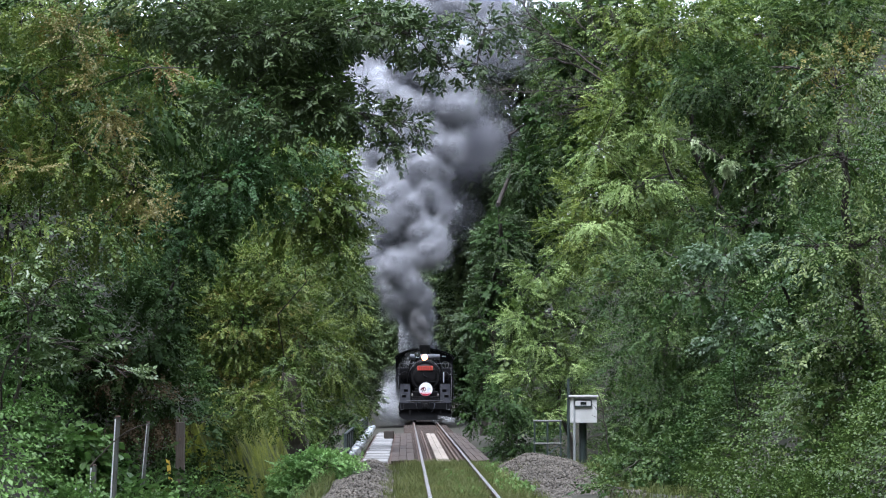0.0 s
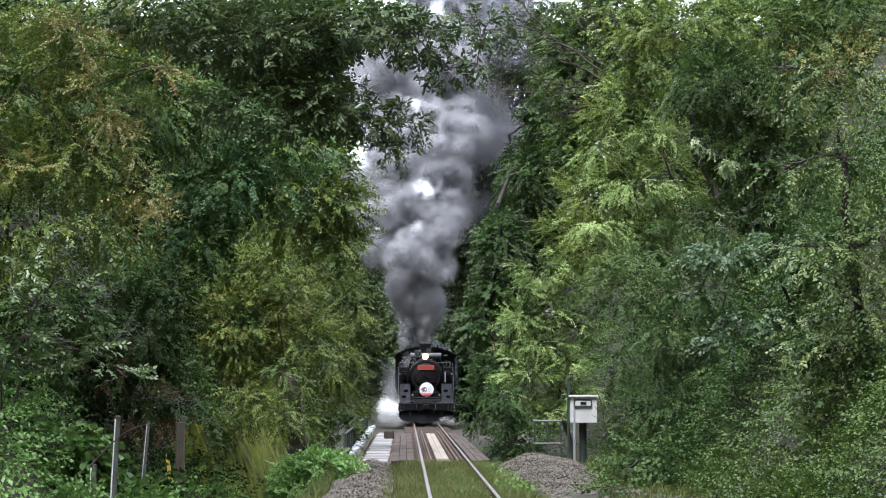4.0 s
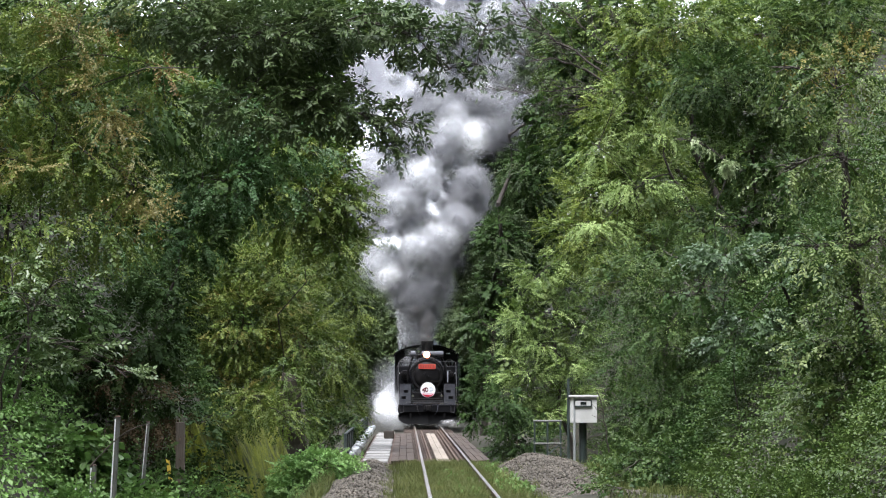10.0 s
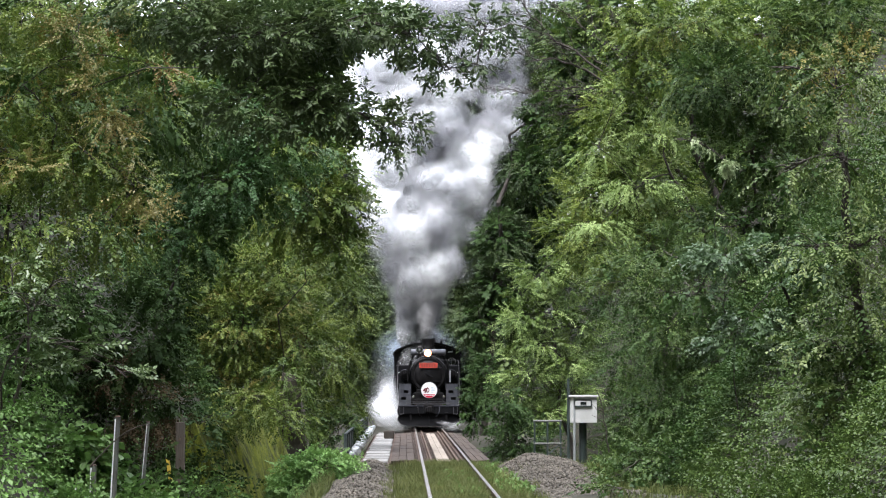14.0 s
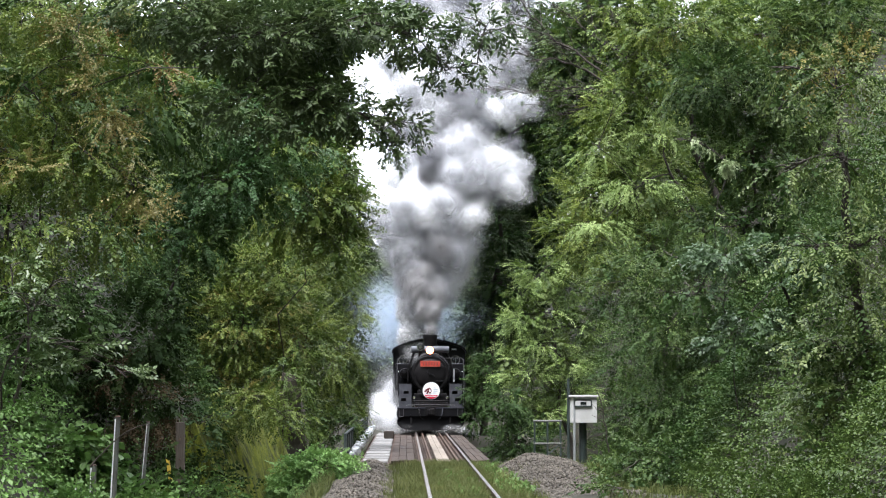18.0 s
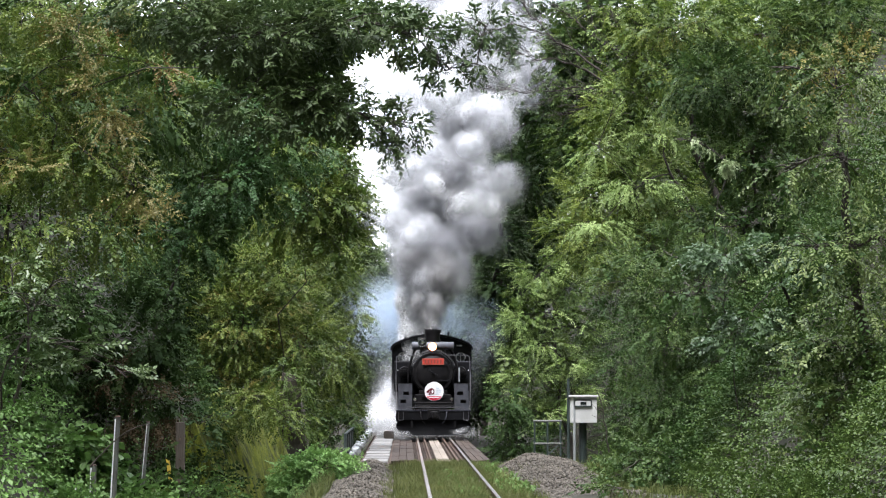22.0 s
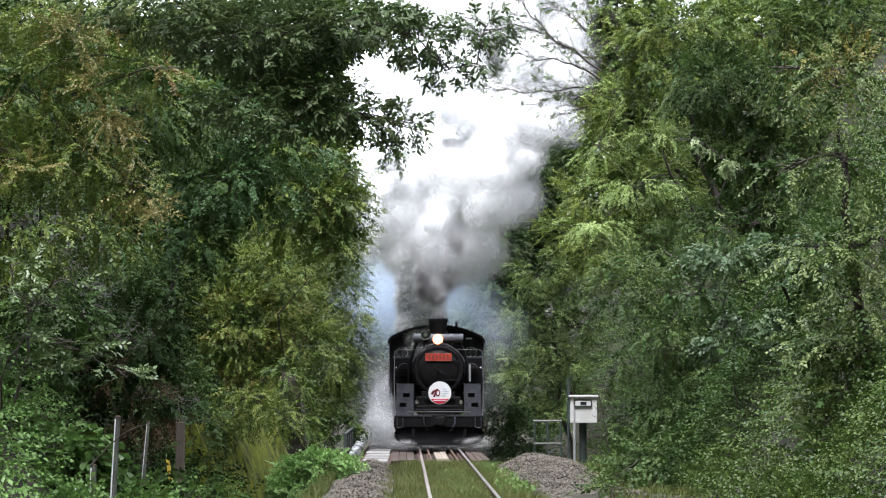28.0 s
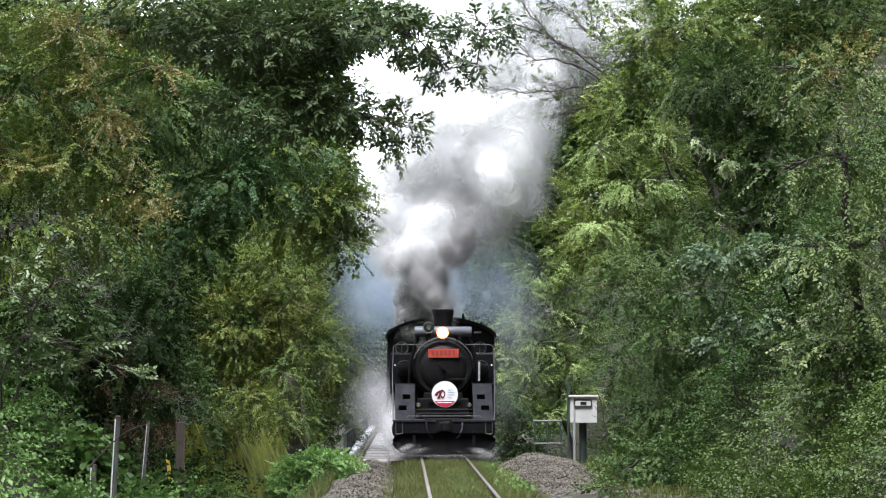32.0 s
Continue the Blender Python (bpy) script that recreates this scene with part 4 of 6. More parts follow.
tree('turning_tree', 'broadleaf tree with yellowing and browning leaves', (-6.9, 34.5),
     [(-6.76, 34.0, 6.38, 1.08, 0.95, 0.82), (-5.81, 34.0, 5.35, 0.74, 0.69, 0.65), (-6.74, 34.0, 4.24, 0.99, 0.91, 0.82), (-5.46, 34.0, 4.25, 0.65, 0.57, 0.48), (-5.05, 34.0, 4.84, 0.31, 0.35, 0.4), (-7.0, 34.0, 5.27, 0.65, 0.61, 0.57), (-6.08, 34.0, 6.81, 0.57, 0.48, 0.4), (-5.83, 34.0, 7.5, 1.25, 0.86, 0.48), (-6.77, 34.0, 7.5, 0.82, 0.65, 0.48), (-4.8, 34.0, 6.64, 0.48, 0.48, 0.48)],
     'moss', extra=[([(-5.39, 34.0, 5.53, 0.48, 0.48, 0.48), (-4.79, 34.0, 4.42, 0.14, 0.14, 0.14), (-6.59, 34.0, 6.64, 0.74, 0.57, 0.4), (-6.84, 34.0, 5.61, 0.4, 0.31, 0.23), (-5.55, 34.0, 4.84, 0.31, 0.31, 0.31)], 'autumn', 7, {'size': 0.09}), ([(-5.9, 33.2, 7.0, 0.3, 0.25, 0.22), (-5.5, 33.2, 6.3, 0.22, 0.2, 0.26), (-5.3, 33.2, 5.85, 0.24, 0.2, 0.2), (-5.06, 33.2, 5.3, 0.18, 0.16, 0.28), (-4.8, 33.2, 4.7, 0.2, 0.16, 0.24), (-4.55, 33.2, 4.3, 0.22, 0.16, 0.16), (-6.5, 33.2, 5.0, 0.2, 0.16, 0.2)], 'straw', 20, {'size': 0.08}), ([(-4.77, 34.0, 4.49, 0.16, 0.12, 0.08), (-5.36, 34.0, 7.31, 0.13, 0.1, 0.07), (-5.48, 34.0, 5.91, 0.11, 0.1, 0.09), (-4.63, 34.0, 6.64, 0.09, 0.07, 0.06)], 'brown', 30, {'size': 0.085}), ([(-6.15, 34.0, 4.84, 0.82, 0.57, 0.31), (-6.6, 34.0, 7.15, 0.82, 0.48, 0.14), (-5.14, 34.0, 5.96, 0.31, 0.27, 0.23)], 'pale', 4, {'size': 0.1})], density=14, trunk=0.03, twig=2, size=0.09, width=0.28, count=10, reach=0.36)
# tree added out of sight behind the front crowns to block light
tree('slope_tree', 'added leafy tree, hidden behind the front crowns, to shade the hollow', (-8.8, 43),
     [(-7.2, 39.0, 6.5, 1.5, 2.0, 1.1), (-5.7, 41.0, 6.8, 1.2, 2.0, 0.9), (-8.9, 42.0, 6.9, 1.6, 2.4, 1.2), (-6.7, 44.5, 7.5, 1.5, 1.6, 1.0), (-10.2, 39.0, 5.6, 1.3, 2.0, 1.2)],
     'broad', density=9, trunk=0.05, size=0.12, width=0.3, count=9, reach=0.4, fill=10)
tree('maple_tree', 'bluish green maple on the cutting slope', (-6.5, 48),
     [(-5.29, 48.0, 7.64, 1.22, 0.98, 0.74), (-4.8, 48.0, 6.19, 1.58, 1.22, 0.86), (-5.63, 48.0, 4.99, 1.1, 0.86, 0.62), (-3.84, 48.0, 7.04, 1.1, 0.92, 0.74)],
     'blue', density=13, trunk=0.04, size=0.11, width=0.3, count=9, reach=0.4)
tree('slope_tree', 'dense green tree leaning out over the track', (-5.2, 61),
     [(-3.0, 51.0, 6.08, 1.05, 0.9, 0.74), (-2.48, 51.0, 5.06, 0.54, 0.54, 0.54), (-3.5, 51.0, 5.5, 0.8, 0.61, 0.42), (-3.0, 51.0, 7.11, 0.8, 0.67, 0.54), (-2.23, 51.0, 5.7, 0.35, 0.45, 0.54), (-2.61, 51.0, 6.59, 0.74, 0.54, 0.35)],
     'moss', density=13, trunk=0.022, twig=3, size=0.12, width=0.27, count=9, reach=0.4)
# the hollow's shade is painted by this tree's near-black leaves
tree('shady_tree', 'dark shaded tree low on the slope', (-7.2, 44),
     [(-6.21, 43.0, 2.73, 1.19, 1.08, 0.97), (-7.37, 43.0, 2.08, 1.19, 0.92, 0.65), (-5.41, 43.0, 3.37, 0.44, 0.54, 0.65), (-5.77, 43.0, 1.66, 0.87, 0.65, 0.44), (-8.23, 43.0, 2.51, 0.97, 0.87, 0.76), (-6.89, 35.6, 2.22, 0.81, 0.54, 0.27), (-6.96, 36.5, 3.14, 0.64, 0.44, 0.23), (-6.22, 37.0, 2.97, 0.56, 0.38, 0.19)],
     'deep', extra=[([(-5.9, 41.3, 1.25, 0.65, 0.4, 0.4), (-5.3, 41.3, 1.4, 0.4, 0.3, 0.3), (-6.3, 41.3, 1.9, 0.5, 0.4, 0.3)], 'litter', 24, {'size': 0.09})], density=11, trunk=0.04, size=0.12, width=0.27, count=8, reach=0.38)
tree('drooping_shrub', 'shrub with pale glossy leaves arching outward', (-7.1, 33),
     [(-6.4, 32.0, 2.51, 0.6, 0.35, 0.1), (-5.8, 32.0, 2.4, 0.64, 0.37, 0.1), (-5.28, 32.0, 2.17, 0.4, 0.24, 0.07), (-6.48, 32.0, 2.15, 0.48, 0.28, 0.09), (-6.52, 32.0, 3.15, 0.44, 0.27, 0.1), (-5.96, 32.0, 3.31, 0.48, 0.29, 0.1), (-6.24, 32.0, 2.89, 0.36, 0.22, 0.07), (-6.56, 32.0, 3.55, 0.32, 0.2, 0.08), (-4.92, 32.0, 2.0, 0.21, 0.13, 0.06)],
     'glossy', density=5, fill=0, trunk=0.02, detail=2, fine=0.85, size=0.1, width=0.28, count=9, reach=0.34, droop=0.15, category='shrub', tiers=False)
tree('upper_tree', 'tall dark tree high on the slope', (-9.5, 66),
     [(-11.56, 64.0, 11.82, 2.12, 1.81, 1.49), (-8.98, 64.0, 11.01, 2.12, 1.81, 1.49), (-6.42, 64.0, 11.34, 2.12, 1.81, 1.49), (-10.56, 64.0, 8.91, 1.97, 1.81, 1.65), (-7.68, 64.0, 8.76, 1.8, 1.65, 1.49), (-4.48, 64.0, 10.22, 1.49, 1.33, 1.17), (-8.94, 64.0, 6.34, 2.12, 1.81, 1.49), (-11.5, 64.0, 6.34, 1.65, 1.65, 1.65), (-5.27, 64.0, 7.47, 1.49, 1.33, 1.17), (-3.84, 64.0, 9.09, 1.17, 1.08, 1.01), (-4.17, 64.0, 11.84, 1.49, 1.17, 0.84), (-2.88, 64.0, 12.16, 1.01, 0.85, 0.69), (-1.43, 64.0, 12.41, 0.84, 0.6, 0.36), (-3.52, 64.0, 10.54, 0.84, 0.69, 0.53), (-2.87, 64.0, 9.49, 0.6, 0.45, 0.3)],
     'broad', density=4.5, trunk=0.18, size=0.2, width=0.3, count=8, reach=0.5, tiers=False, fill=10)
tree('upper_tree', 'tall green tree high on the slope', (-8.5, 76),
     [(-8.06, 75.0, 5.61, 2.16, 1.97, 1.79), (-11.03, 75.0, 4.11, 2.16, 1.97, 1.79), (-5.63, 75.0, 6.74, 1.6, 1.51, 1.41), (-3.94, 75.0, 7.12, 1.04, 1.13, 1.22), (-13.27, 75.0, 4.11, 1.79, 1.69, 1.6), (-6.55, 75.0, 3.55, 1.79, 1.69, 1.6), (-4.87, 75.0, 5.8, 1.22, 1.04, 0.85)],
     'dark', density=4.5, trunk=0.18, size=0.2, width=0.3, count=8, reach=0.5, tiers=False, fill=9)
tree('climbing_vines', 'yellow-green creepers hanging over the cutting wall', (-6.0, 60),
     [(-5.36, 59.0, 3.63, 1.14, 1.29, 1.44), (-5.65, 59.0, 1.87, 1.07, 1.03, 0.99), (-4.34, 59.0, 4.52, 0.99, 1.21, 1.44), (-3.59, 59.0, 2.9, 0.85, 1.07, 1.29), (-4.93, 59.0, 5.11, 0.99, 0.92, 0.85), (-4.62, 59.0, 1.72, 0.85, 0.92, 0.99), (-5.81, 59.0, 4.81, 0.85, 0.92, 0.99), (-6.24, 59.0, 2.46, 0.55, 0.85, 1.14), (-5.2, 59.0, 0.84, 0.7, 0.49, 0.28), (-4.32, 59.0, 0.84, 0.62, 0.47, 0.31), (-5.64, 59.0, 1.06, 0.55, 0.48, 0.4), (-3.73, 59.0, 1.28, 0.55, 0.62, 0.7)],
     'moss', extra=[([(-5.64, 59.0, 1.58, 0.85, 0.85, 0.85), (-5.36, 59.0, 3.63, 0.99, 1.14, 1.29), (-4.19, 59.0, 3.93, 0.85, 0.99, 1.14), (-4.47, 59.0, 2.16, 0.85, 0.92, 0.99)], 'autumn', 8, {'size': 0.075})], density=15, trunk=0.05, size=0.085, width=0.34, count=8, reach=0.34, droop=0.25, category='creeper')
tree('hanging_creeper', 'creepers hanging in strands over the mossy wall', (-5.9, 49.5),
     [(-4.89, 47.5, 0.92, 0.24, 0.26, 0.29), (-4.54, 47.5, 1.3, 0.33, 0.26, 0.19), (-3.94, 47.5, 1.44, 0.38, 0.29, 0.19), (-3.47, 47.5, 1.16, 0.19, 0.25, 0.31), (-5.04, 47.5, -0.03, 0.17, 0.26, 0.36), (-4.28, 47.5, 1.63, 0.47, 0.33, 0.19)],
     'moss', extra=[([(-4.89, 47.5, 0.92, 0.24, 0.26, 0.29), (-4.54, 47.5, 1.3, 0.33, 0.26, 0.19), (-5.04, 47.5, -0.03, 0.17, 0.26, 0.36)], 'dark', 12, {'size': 0.09})], density=15, fill=0, trunk=0.02, size=0.085, width=0.34, count=8, reach=0.26, droop=0.6, category='creeper', tiers=False)
tree('pier_creeper', 'creepers climbing over the stone pier', (-4.4, 56.5),
     [(-3.85, 54.8, 2.1, 0.4, 0.3, 0.3), (-4.0, 54.8, 1.4, 0.18, 0.2, 0.4), (-3.45, 54.8, 1.75, 0.16, 0.2, 0.3), (-3.35, 54.8, 0.9, 0.12, 0.15, 0.35), (-4.02, 54.8, 0.6, 0.14, 0.15, 0.4)],
     'broad', density=16, fill=0, trunk=0.02, size=0.09, width=0.34, count=8, reach=0.26, droop=0.6, category='creeper', tiers=False)
tree('wall_creeper', 'olive creepers trailing over the top of the mossy wall', (-5.5, 50.5),
     [(-4.87, 48.5, 1.21, 0.45, 0.33, 0.21), (-4.27, 48.5, 1.12, 0.39, 0.28, 0.16), (-3.73, 48.5, 1.21, 0.39, 0.3, 0.21)],
     'olive', extra=[([(-4.57, 48.5, 1.09, 0.45, 0.31, 0.16), (-3.6, 48.5, 1.03, 0.33, 0.25, 0.16)], 'mid', 14, {'size': 0.08})], density=26, fill=0, trunk=0.03, size=0.07, width=0.32, count=9, reach=0.28, droop=0.8, category='creeper')
tree('bushy_tree', 'bushy tree of small leaves beside the bridge', (-6.3, 72),
     [(-3.21, 70.0, 2.57, 0.74, 1.05, 1.36), (-3.73, 70.0, 4.31, 0.83, 1.09, 1.36), (-2.85, 70.0, 1.17, 0.57, 0.7, 0.83), (-3.21, 70.0, 5.72, 0.66, 0.74, 0.83), (-3.72, 70.0, 1.17, 0.83, 0.74, 0.66), (-2.51, 70.0, 3.96, 0.39, 0.61, 0.83)],
     'olive', extra=[([(-3.74, 70.0, 5.36, 1.01, 1.01, 1.01), (-2.86, 70.0, 4.66, 0.66, 0.74, 0.83)], 'broad', 11, {'size': 0.1})], density=14, trunk=0.1, size=0.09, width=0.3, count=9, reach=0.4, droop=0.7)
tree('weed_shrub', 'large-leaved weeds thick beside the fence posts', (-5.6, 37),
     [(-6.59, 36.0, 0.8, 0.91, 0.62, 0.33), (-7.12, 36.0, 0.35, 0.82, 0.6, 0.38), (-5.25, 36.0, 0.13, 0.38, 0.25, 0.12), (-6.23, 36.0, 0.13, 0.65, 0.42, 0.2), (-7.31, 36.0, 1.07, 0.47, 0.33, 0.2)],
     'weed', density=16, trunk=0.03, detail=2, fine=1.0, size=0.14, width=0.42, count=6, reach=0.3, droop=0.3, category='weeds')
tree('weed_shrub', 'large-leaved weeds beside the ballast', (-2.9, 50),
     [(-2.81, 50.0, 0.03, 0.64, 0.46, 0.29), (-3.18, 50.0, -0.41, 0.79, 0.55, 0.31), (-2.25, 50.0, -0.02, 0.26, 0.24, 0.21), (-2.44, 50.0, -0.44, 0.43, 0.34, 0.26), (-3.43, 50.0, -0.05, 0.36, 0.29, 0.21), (-3.0, 50.0, 0.23, 0.36, 0.24, 0.11)],
     'mint', density=42, fill=0, trunk=0.02, fine=0.8, size=0.085, width=0.42, count=6, reach=0.25, droop=0.3, category='weeds')
tree('blue_shrub', 'bluish green shrub at the foot of the wall', (-5.4, 47),
     [(-5.27, 47.0, 0.7, 0.36, 0.33, 0.3), (-5.04, 47.0, 1.11, 0.36, 0.29, 0.21), (-5.44, 47.0, 0.06, 0.3, 0.33, 0.36)],
     'blue', density=17, trunk=0.03, size=0.09, width=0.32, count=8, reach=0.3, category='shrub')
tree('young_maple', 'bright green young maple beside the signal box', (5.35, 82),
     [(4.00, 82.0, 5.97, 1.25, 0.82, 0.40), (5.02, 82.0, 5.35, 1.35, 0.86, 0.37), (3.28, 82.0, 5.15, 0.83, 0.56, 0.28), (4.41, 82.0, 4.43, 1.45, 0.88, 0.33), (3.25, 82.0, 4.12, 0.77, 0.53, 0.28), (5.43, 82.0, 3.91, 0.93, 0.67, 0.40), (3.85, 82.0, 3.30, 1.3, 0.88, 0.33), (4.81, 82.0, 2.69, 1.35, 0.86, 0.37), (2.95, 82.0, 2.69, 0.57, 0.40, 0.24), (3.57, 82.0, 2.17, 1.25, 0.77, 0.28), (5.01, 82.0, 1.47, 0.93, 0.66, 0.37), (3.15, 82.0, 1.47, 0.69, 0.47, 0.24), (3.89, 82.0, 0.85, 1.15, 0.72, 0.28), (3.2, 82.0, 0.34, 0.63, 0.42, 0.20), (4.82, 82.0, 6.49, 0.93, 0.61, 0.28), (3.38, 82.0, 4.33, 0.93, 0.73, 0.53)],
     'lime', density=14, trunk=0.1, twig=3, size=0.105, width=0.27, count=9, reach=0.42, droop=0.3, split=True)
tree('slope_shrub', 'yellow-green shrub covering the cutting slope', (6.4, 60),
     [(4.47, 60.0, 5.63, 1.27, 1.16, 1.04), (5.54, 60.0, 7.44, 1.42, 1.27, 1.12), (5.09, 60.0, 9.11, 1.27, 1.04, 0.82), (4.03, 60.0, 6.83, 0.89, 0.82, 0.74), (6.29, 60.0, 6.08, 1.12, 1.04, 0.97), (4.48, 60.0, 8.04, 0.82, 0.74, 0.67), (3.27, 60.0, 5.93, 0.67, 0.56, 0.44)],
     'olive', extra=[([(4.78, 60.0, 7.14, 1.27, 1.19, 1.12), (5.53, 60.0, 5.32, 1.12, 0.97, 0.82), (5.09, 60.0, 8.8, 1.12, 0.97, 0.82)], 'lime', 6, {'size': 0.1})], density=16, trunk=0.12, size=0.095, width=0.26, count=10, reach=0.42)
tree('slope_bush', 'mixed green bush thick on the cutting slope', (6.3, 50),
     [(5.44, 50.0, 3.87, 1.42, 1.23, 1.04), (4.8, 50.0, 3.05, 1.04, 0.98, 0.9), (5.0, 50.0, 1.37, 1.2, 1.07, 0.85), (6.31, 50.0, 2.12, 1.42, 1.23, 1.04), (4.42, 50.0, 0.38, 0.54, 0.6, 0.67), (5.67, 50.0, 0.13, 1.54, 1.1, 0.67), (7.3, 50.0, 0.62, 1.17, 1.04, 0.92), (4.25, 54.0, 2.5, 0.6, 0.5, 0.9), (4.3, 53.5, 0.8, 0.55, 0.5, 0.9), (4.15, 54.5, 4.1, 0.7, 0.6, 0.9), (4.0, 53.0, -0.1, 0.5, 0.4, 0.45), (5.2, 54.0, 5.0, 0.9, 0.8, 0.7)],
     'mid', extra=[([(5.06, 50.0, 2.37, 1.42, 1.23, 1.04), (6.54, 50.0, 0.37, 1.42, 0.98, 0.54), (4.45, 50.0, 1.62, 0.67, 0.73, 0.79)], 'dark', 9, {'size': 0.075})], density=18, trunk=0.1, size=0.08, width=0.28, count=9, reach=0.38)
# its extra near-black clump paints a dark hollow in the slope
tree('dark_shrub', 'green shrub high on the slope', (7.2, 54),
     [(7.05, 53.0, 7.33, 1.25, 1.05, 0.85), (6.26, 53.0, 8.94, 1.38, 1.12, 0.85), (8.11, 53.0, 5.99, 1.25, 1.05, 0.85), (6.77, 53.0, 5.59, 1.12, 0.98, 0.85), (8.0, 53.0, 8.54, 1.12, 1.05, 0.98)],
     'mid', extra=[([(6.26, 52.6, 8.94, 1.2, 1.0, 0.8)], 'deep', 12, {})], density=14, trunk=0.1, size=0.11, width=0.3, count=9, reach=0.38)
tree('low_bush', 'mixed low bush at the foot of the slope', (4.6, 47),
     [(2.72, 44.0, -0.12, 0.24, 0.18, 0.13), (3.12, 43.0, -0.12, 0.38, 0.28, 0.17), (3.29, 46.0, -0.02, 0.53, 0.41, 0.29), (4.33, 46.0, -0.08, 0.87, 0.61, 0.35), (5.59, 46.0, -0.13, 0.87, 0.61, 0.35), (6.86, 46.0, -0.19, 0.87, 0.58, 0.29), (3.75, 45.5, 0.35, 0.6, 0.5, 0.45), (4.5, 45.5, 0.4, 0.7, 0.5, 0.45), (3.3, 45.0, 0.05, 0.4, 0.3, 0.3)],
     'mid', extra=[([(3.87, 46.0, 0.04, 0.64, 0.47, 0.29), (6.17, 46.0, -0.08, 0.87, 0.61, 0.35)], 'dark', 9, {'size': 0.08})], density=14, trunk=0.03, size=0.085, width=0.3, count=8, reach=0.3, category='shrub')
tree('silverleaf_tree', 'tree with pale undersides to its leaves', (6.6, 36.5),
     [(5.94, 36.0, 6.77, 0.64, 0.55, 0.46), (6.11, 36.0, 5.4, 0.55, 0.5, 0.46), (5.55, 36.0, 4.04, 0.64, 0.52, 0.41), (6.27, 36.0, 3.13, 0.46, 0.46, 0.46), (5.2, 36.0, 5.31, 0.37, 0.28, 0.19), (6.64, 36.0, 4.22, 0.28, 0.37, 0.46), (5.12, 36.0, 6.95, 0.28, 0.21, 0.14)],
     'pale', extra=[([(6.11, 36.0, 5.85, 0.55, 0.68, 0.82), (5.91, 36.0, 3.67, 0.55, 0.55, 0.55), (6.67, 36.0, 6.4, 0.14, 0.21, 0.28)], 'broad', 8, {'size': 0.11}), ([(6.13, 36.0, 6.86, 0.55, 0.41, 0.28), (5.4, 36.0, 7.04, 0.28, 0.19, 0.11), (6.48, 36.0, 6.13, 0.14, 0.14, 0.14)], 'autumn', 7, {'size': 0.1})], density=14, fill=2, trunk=0.1, twig=4, size=0.12, width=0.24, count=9, reach=0.48, droop=0.45)
tree('pale_shrub', 'pale green shrub low on the slope', (5.9, 37),
     [(6.08, 36.5, 1.69, 0.62, 0.55, 0.49), (6.43, 36.5, 0.6, 0.44, 0.44, 0.44), (5.61, 36.5, 0.78, 0.44, 0.4, 0.35), (6.63, 36.5, 2.42, 0.26, 0.35, 0.44), (5.63, 36.5, 2.51, 0.53, 0.44, 0.35)],
     'pale', extra=[([(5.99, 36.5, 2.23, 0.62, 0.53, 0.44), (5.43, 36.5, 1.51, 0.35, 0.44, 0.53)], 'broad', 8, {'size': 0.1})], density=13, trunk=0.05, size=0.11, width=0.33, count=8, reach=0.36, category='shrub')
tree('dusty_shrub', 'shrub with dusty bluish green leaves on the slope', (6.9, 45),
     [(5.43, 44.0, 2.73, 0.66, 0.44, 0.22), (6.42, 44.0, 2.86, 0.77, 0.52, 0.26), (5.76, 44.0, 3.23, 0.55, 0.36, 0.18), (7.08, 44.0, 4.07, 0.88, 0.57, 0.26), (7.63, 44.0, 2.31, 0.66, 0.43, 0.2), (4.71, 44.0, 3.63, 0.49, 0.32, 0.15), (5.32, 44.0, 4.4, 0.66, 0.42, 0.18), (6.53, 44.0, 4.73, 0.66, 0.43, 0.2)],
     'frost', density=16, fill=2, trunk=0.05, size=0.12, width=0.34, count=8, reach=0.36, category='shrub')
tree('bright_sapling', 'sapling with large fresh yellow-green leaves', (6.3, 37),
     [(6.06, 36.0, 1.78, 0.41, 0.31, 0.2), (6.47, 36.0, 1.06, 0.31, 0.32, 0.32), (5.88, 36.0, 2.54, 0.49, 0.3, 0.12), (6.42, 36.0, 2.39, 0.32, 0.22, 0.13), (6.24, 36.0, 0.38, 0.36, 0.3, 0.23), (5.66, 36.0, 0.97, 0.27, 0.22, 0.16), (6.0, 35.6, 0.85, 0.35, 0.25, 0.25), (5.75, 35.6, 0.3, 0.3, 0.25, 0.2), (6.35, 35.6, 1.35, 0.25, 0.2, 0.2)],
     'pale', density=13, fill=1, trunk=0.025, twig=2, fine=0.75, size=0.12, width=0.36, count=8, reach=0.34, category='sapling')
tree('slope_shrub', 'soft yellow-green shrub draped over the slope', (7.6, 58),
     [(4.9, 57.0, 6.86, 1.0, 0.68, 0.37), (3.9, 57.0, 5.86, 0.85, 0.58, 0.31), (5.61, 57.0, 8.14, 0.85, 0.58, 0.31), (4.76, 57.0, 4.86, 0.85, 0.57, 0.29), (6.18, 57.0, 6.14, 0.71, 0.48, 0.26), (3.9, 57.0, 7.85, 0.71, 0.48, 0.26), (4.47, 57.0, 9.28, 0.85, 0.54, 0.23), (5.61, 57.0, 3.58, 0.85, 0.54, 0.23)],
     'lime', density=13, fill=2, trunk=0.06, size=0.1, width=0.27, count=10, reach=0.42, droop=0.5)
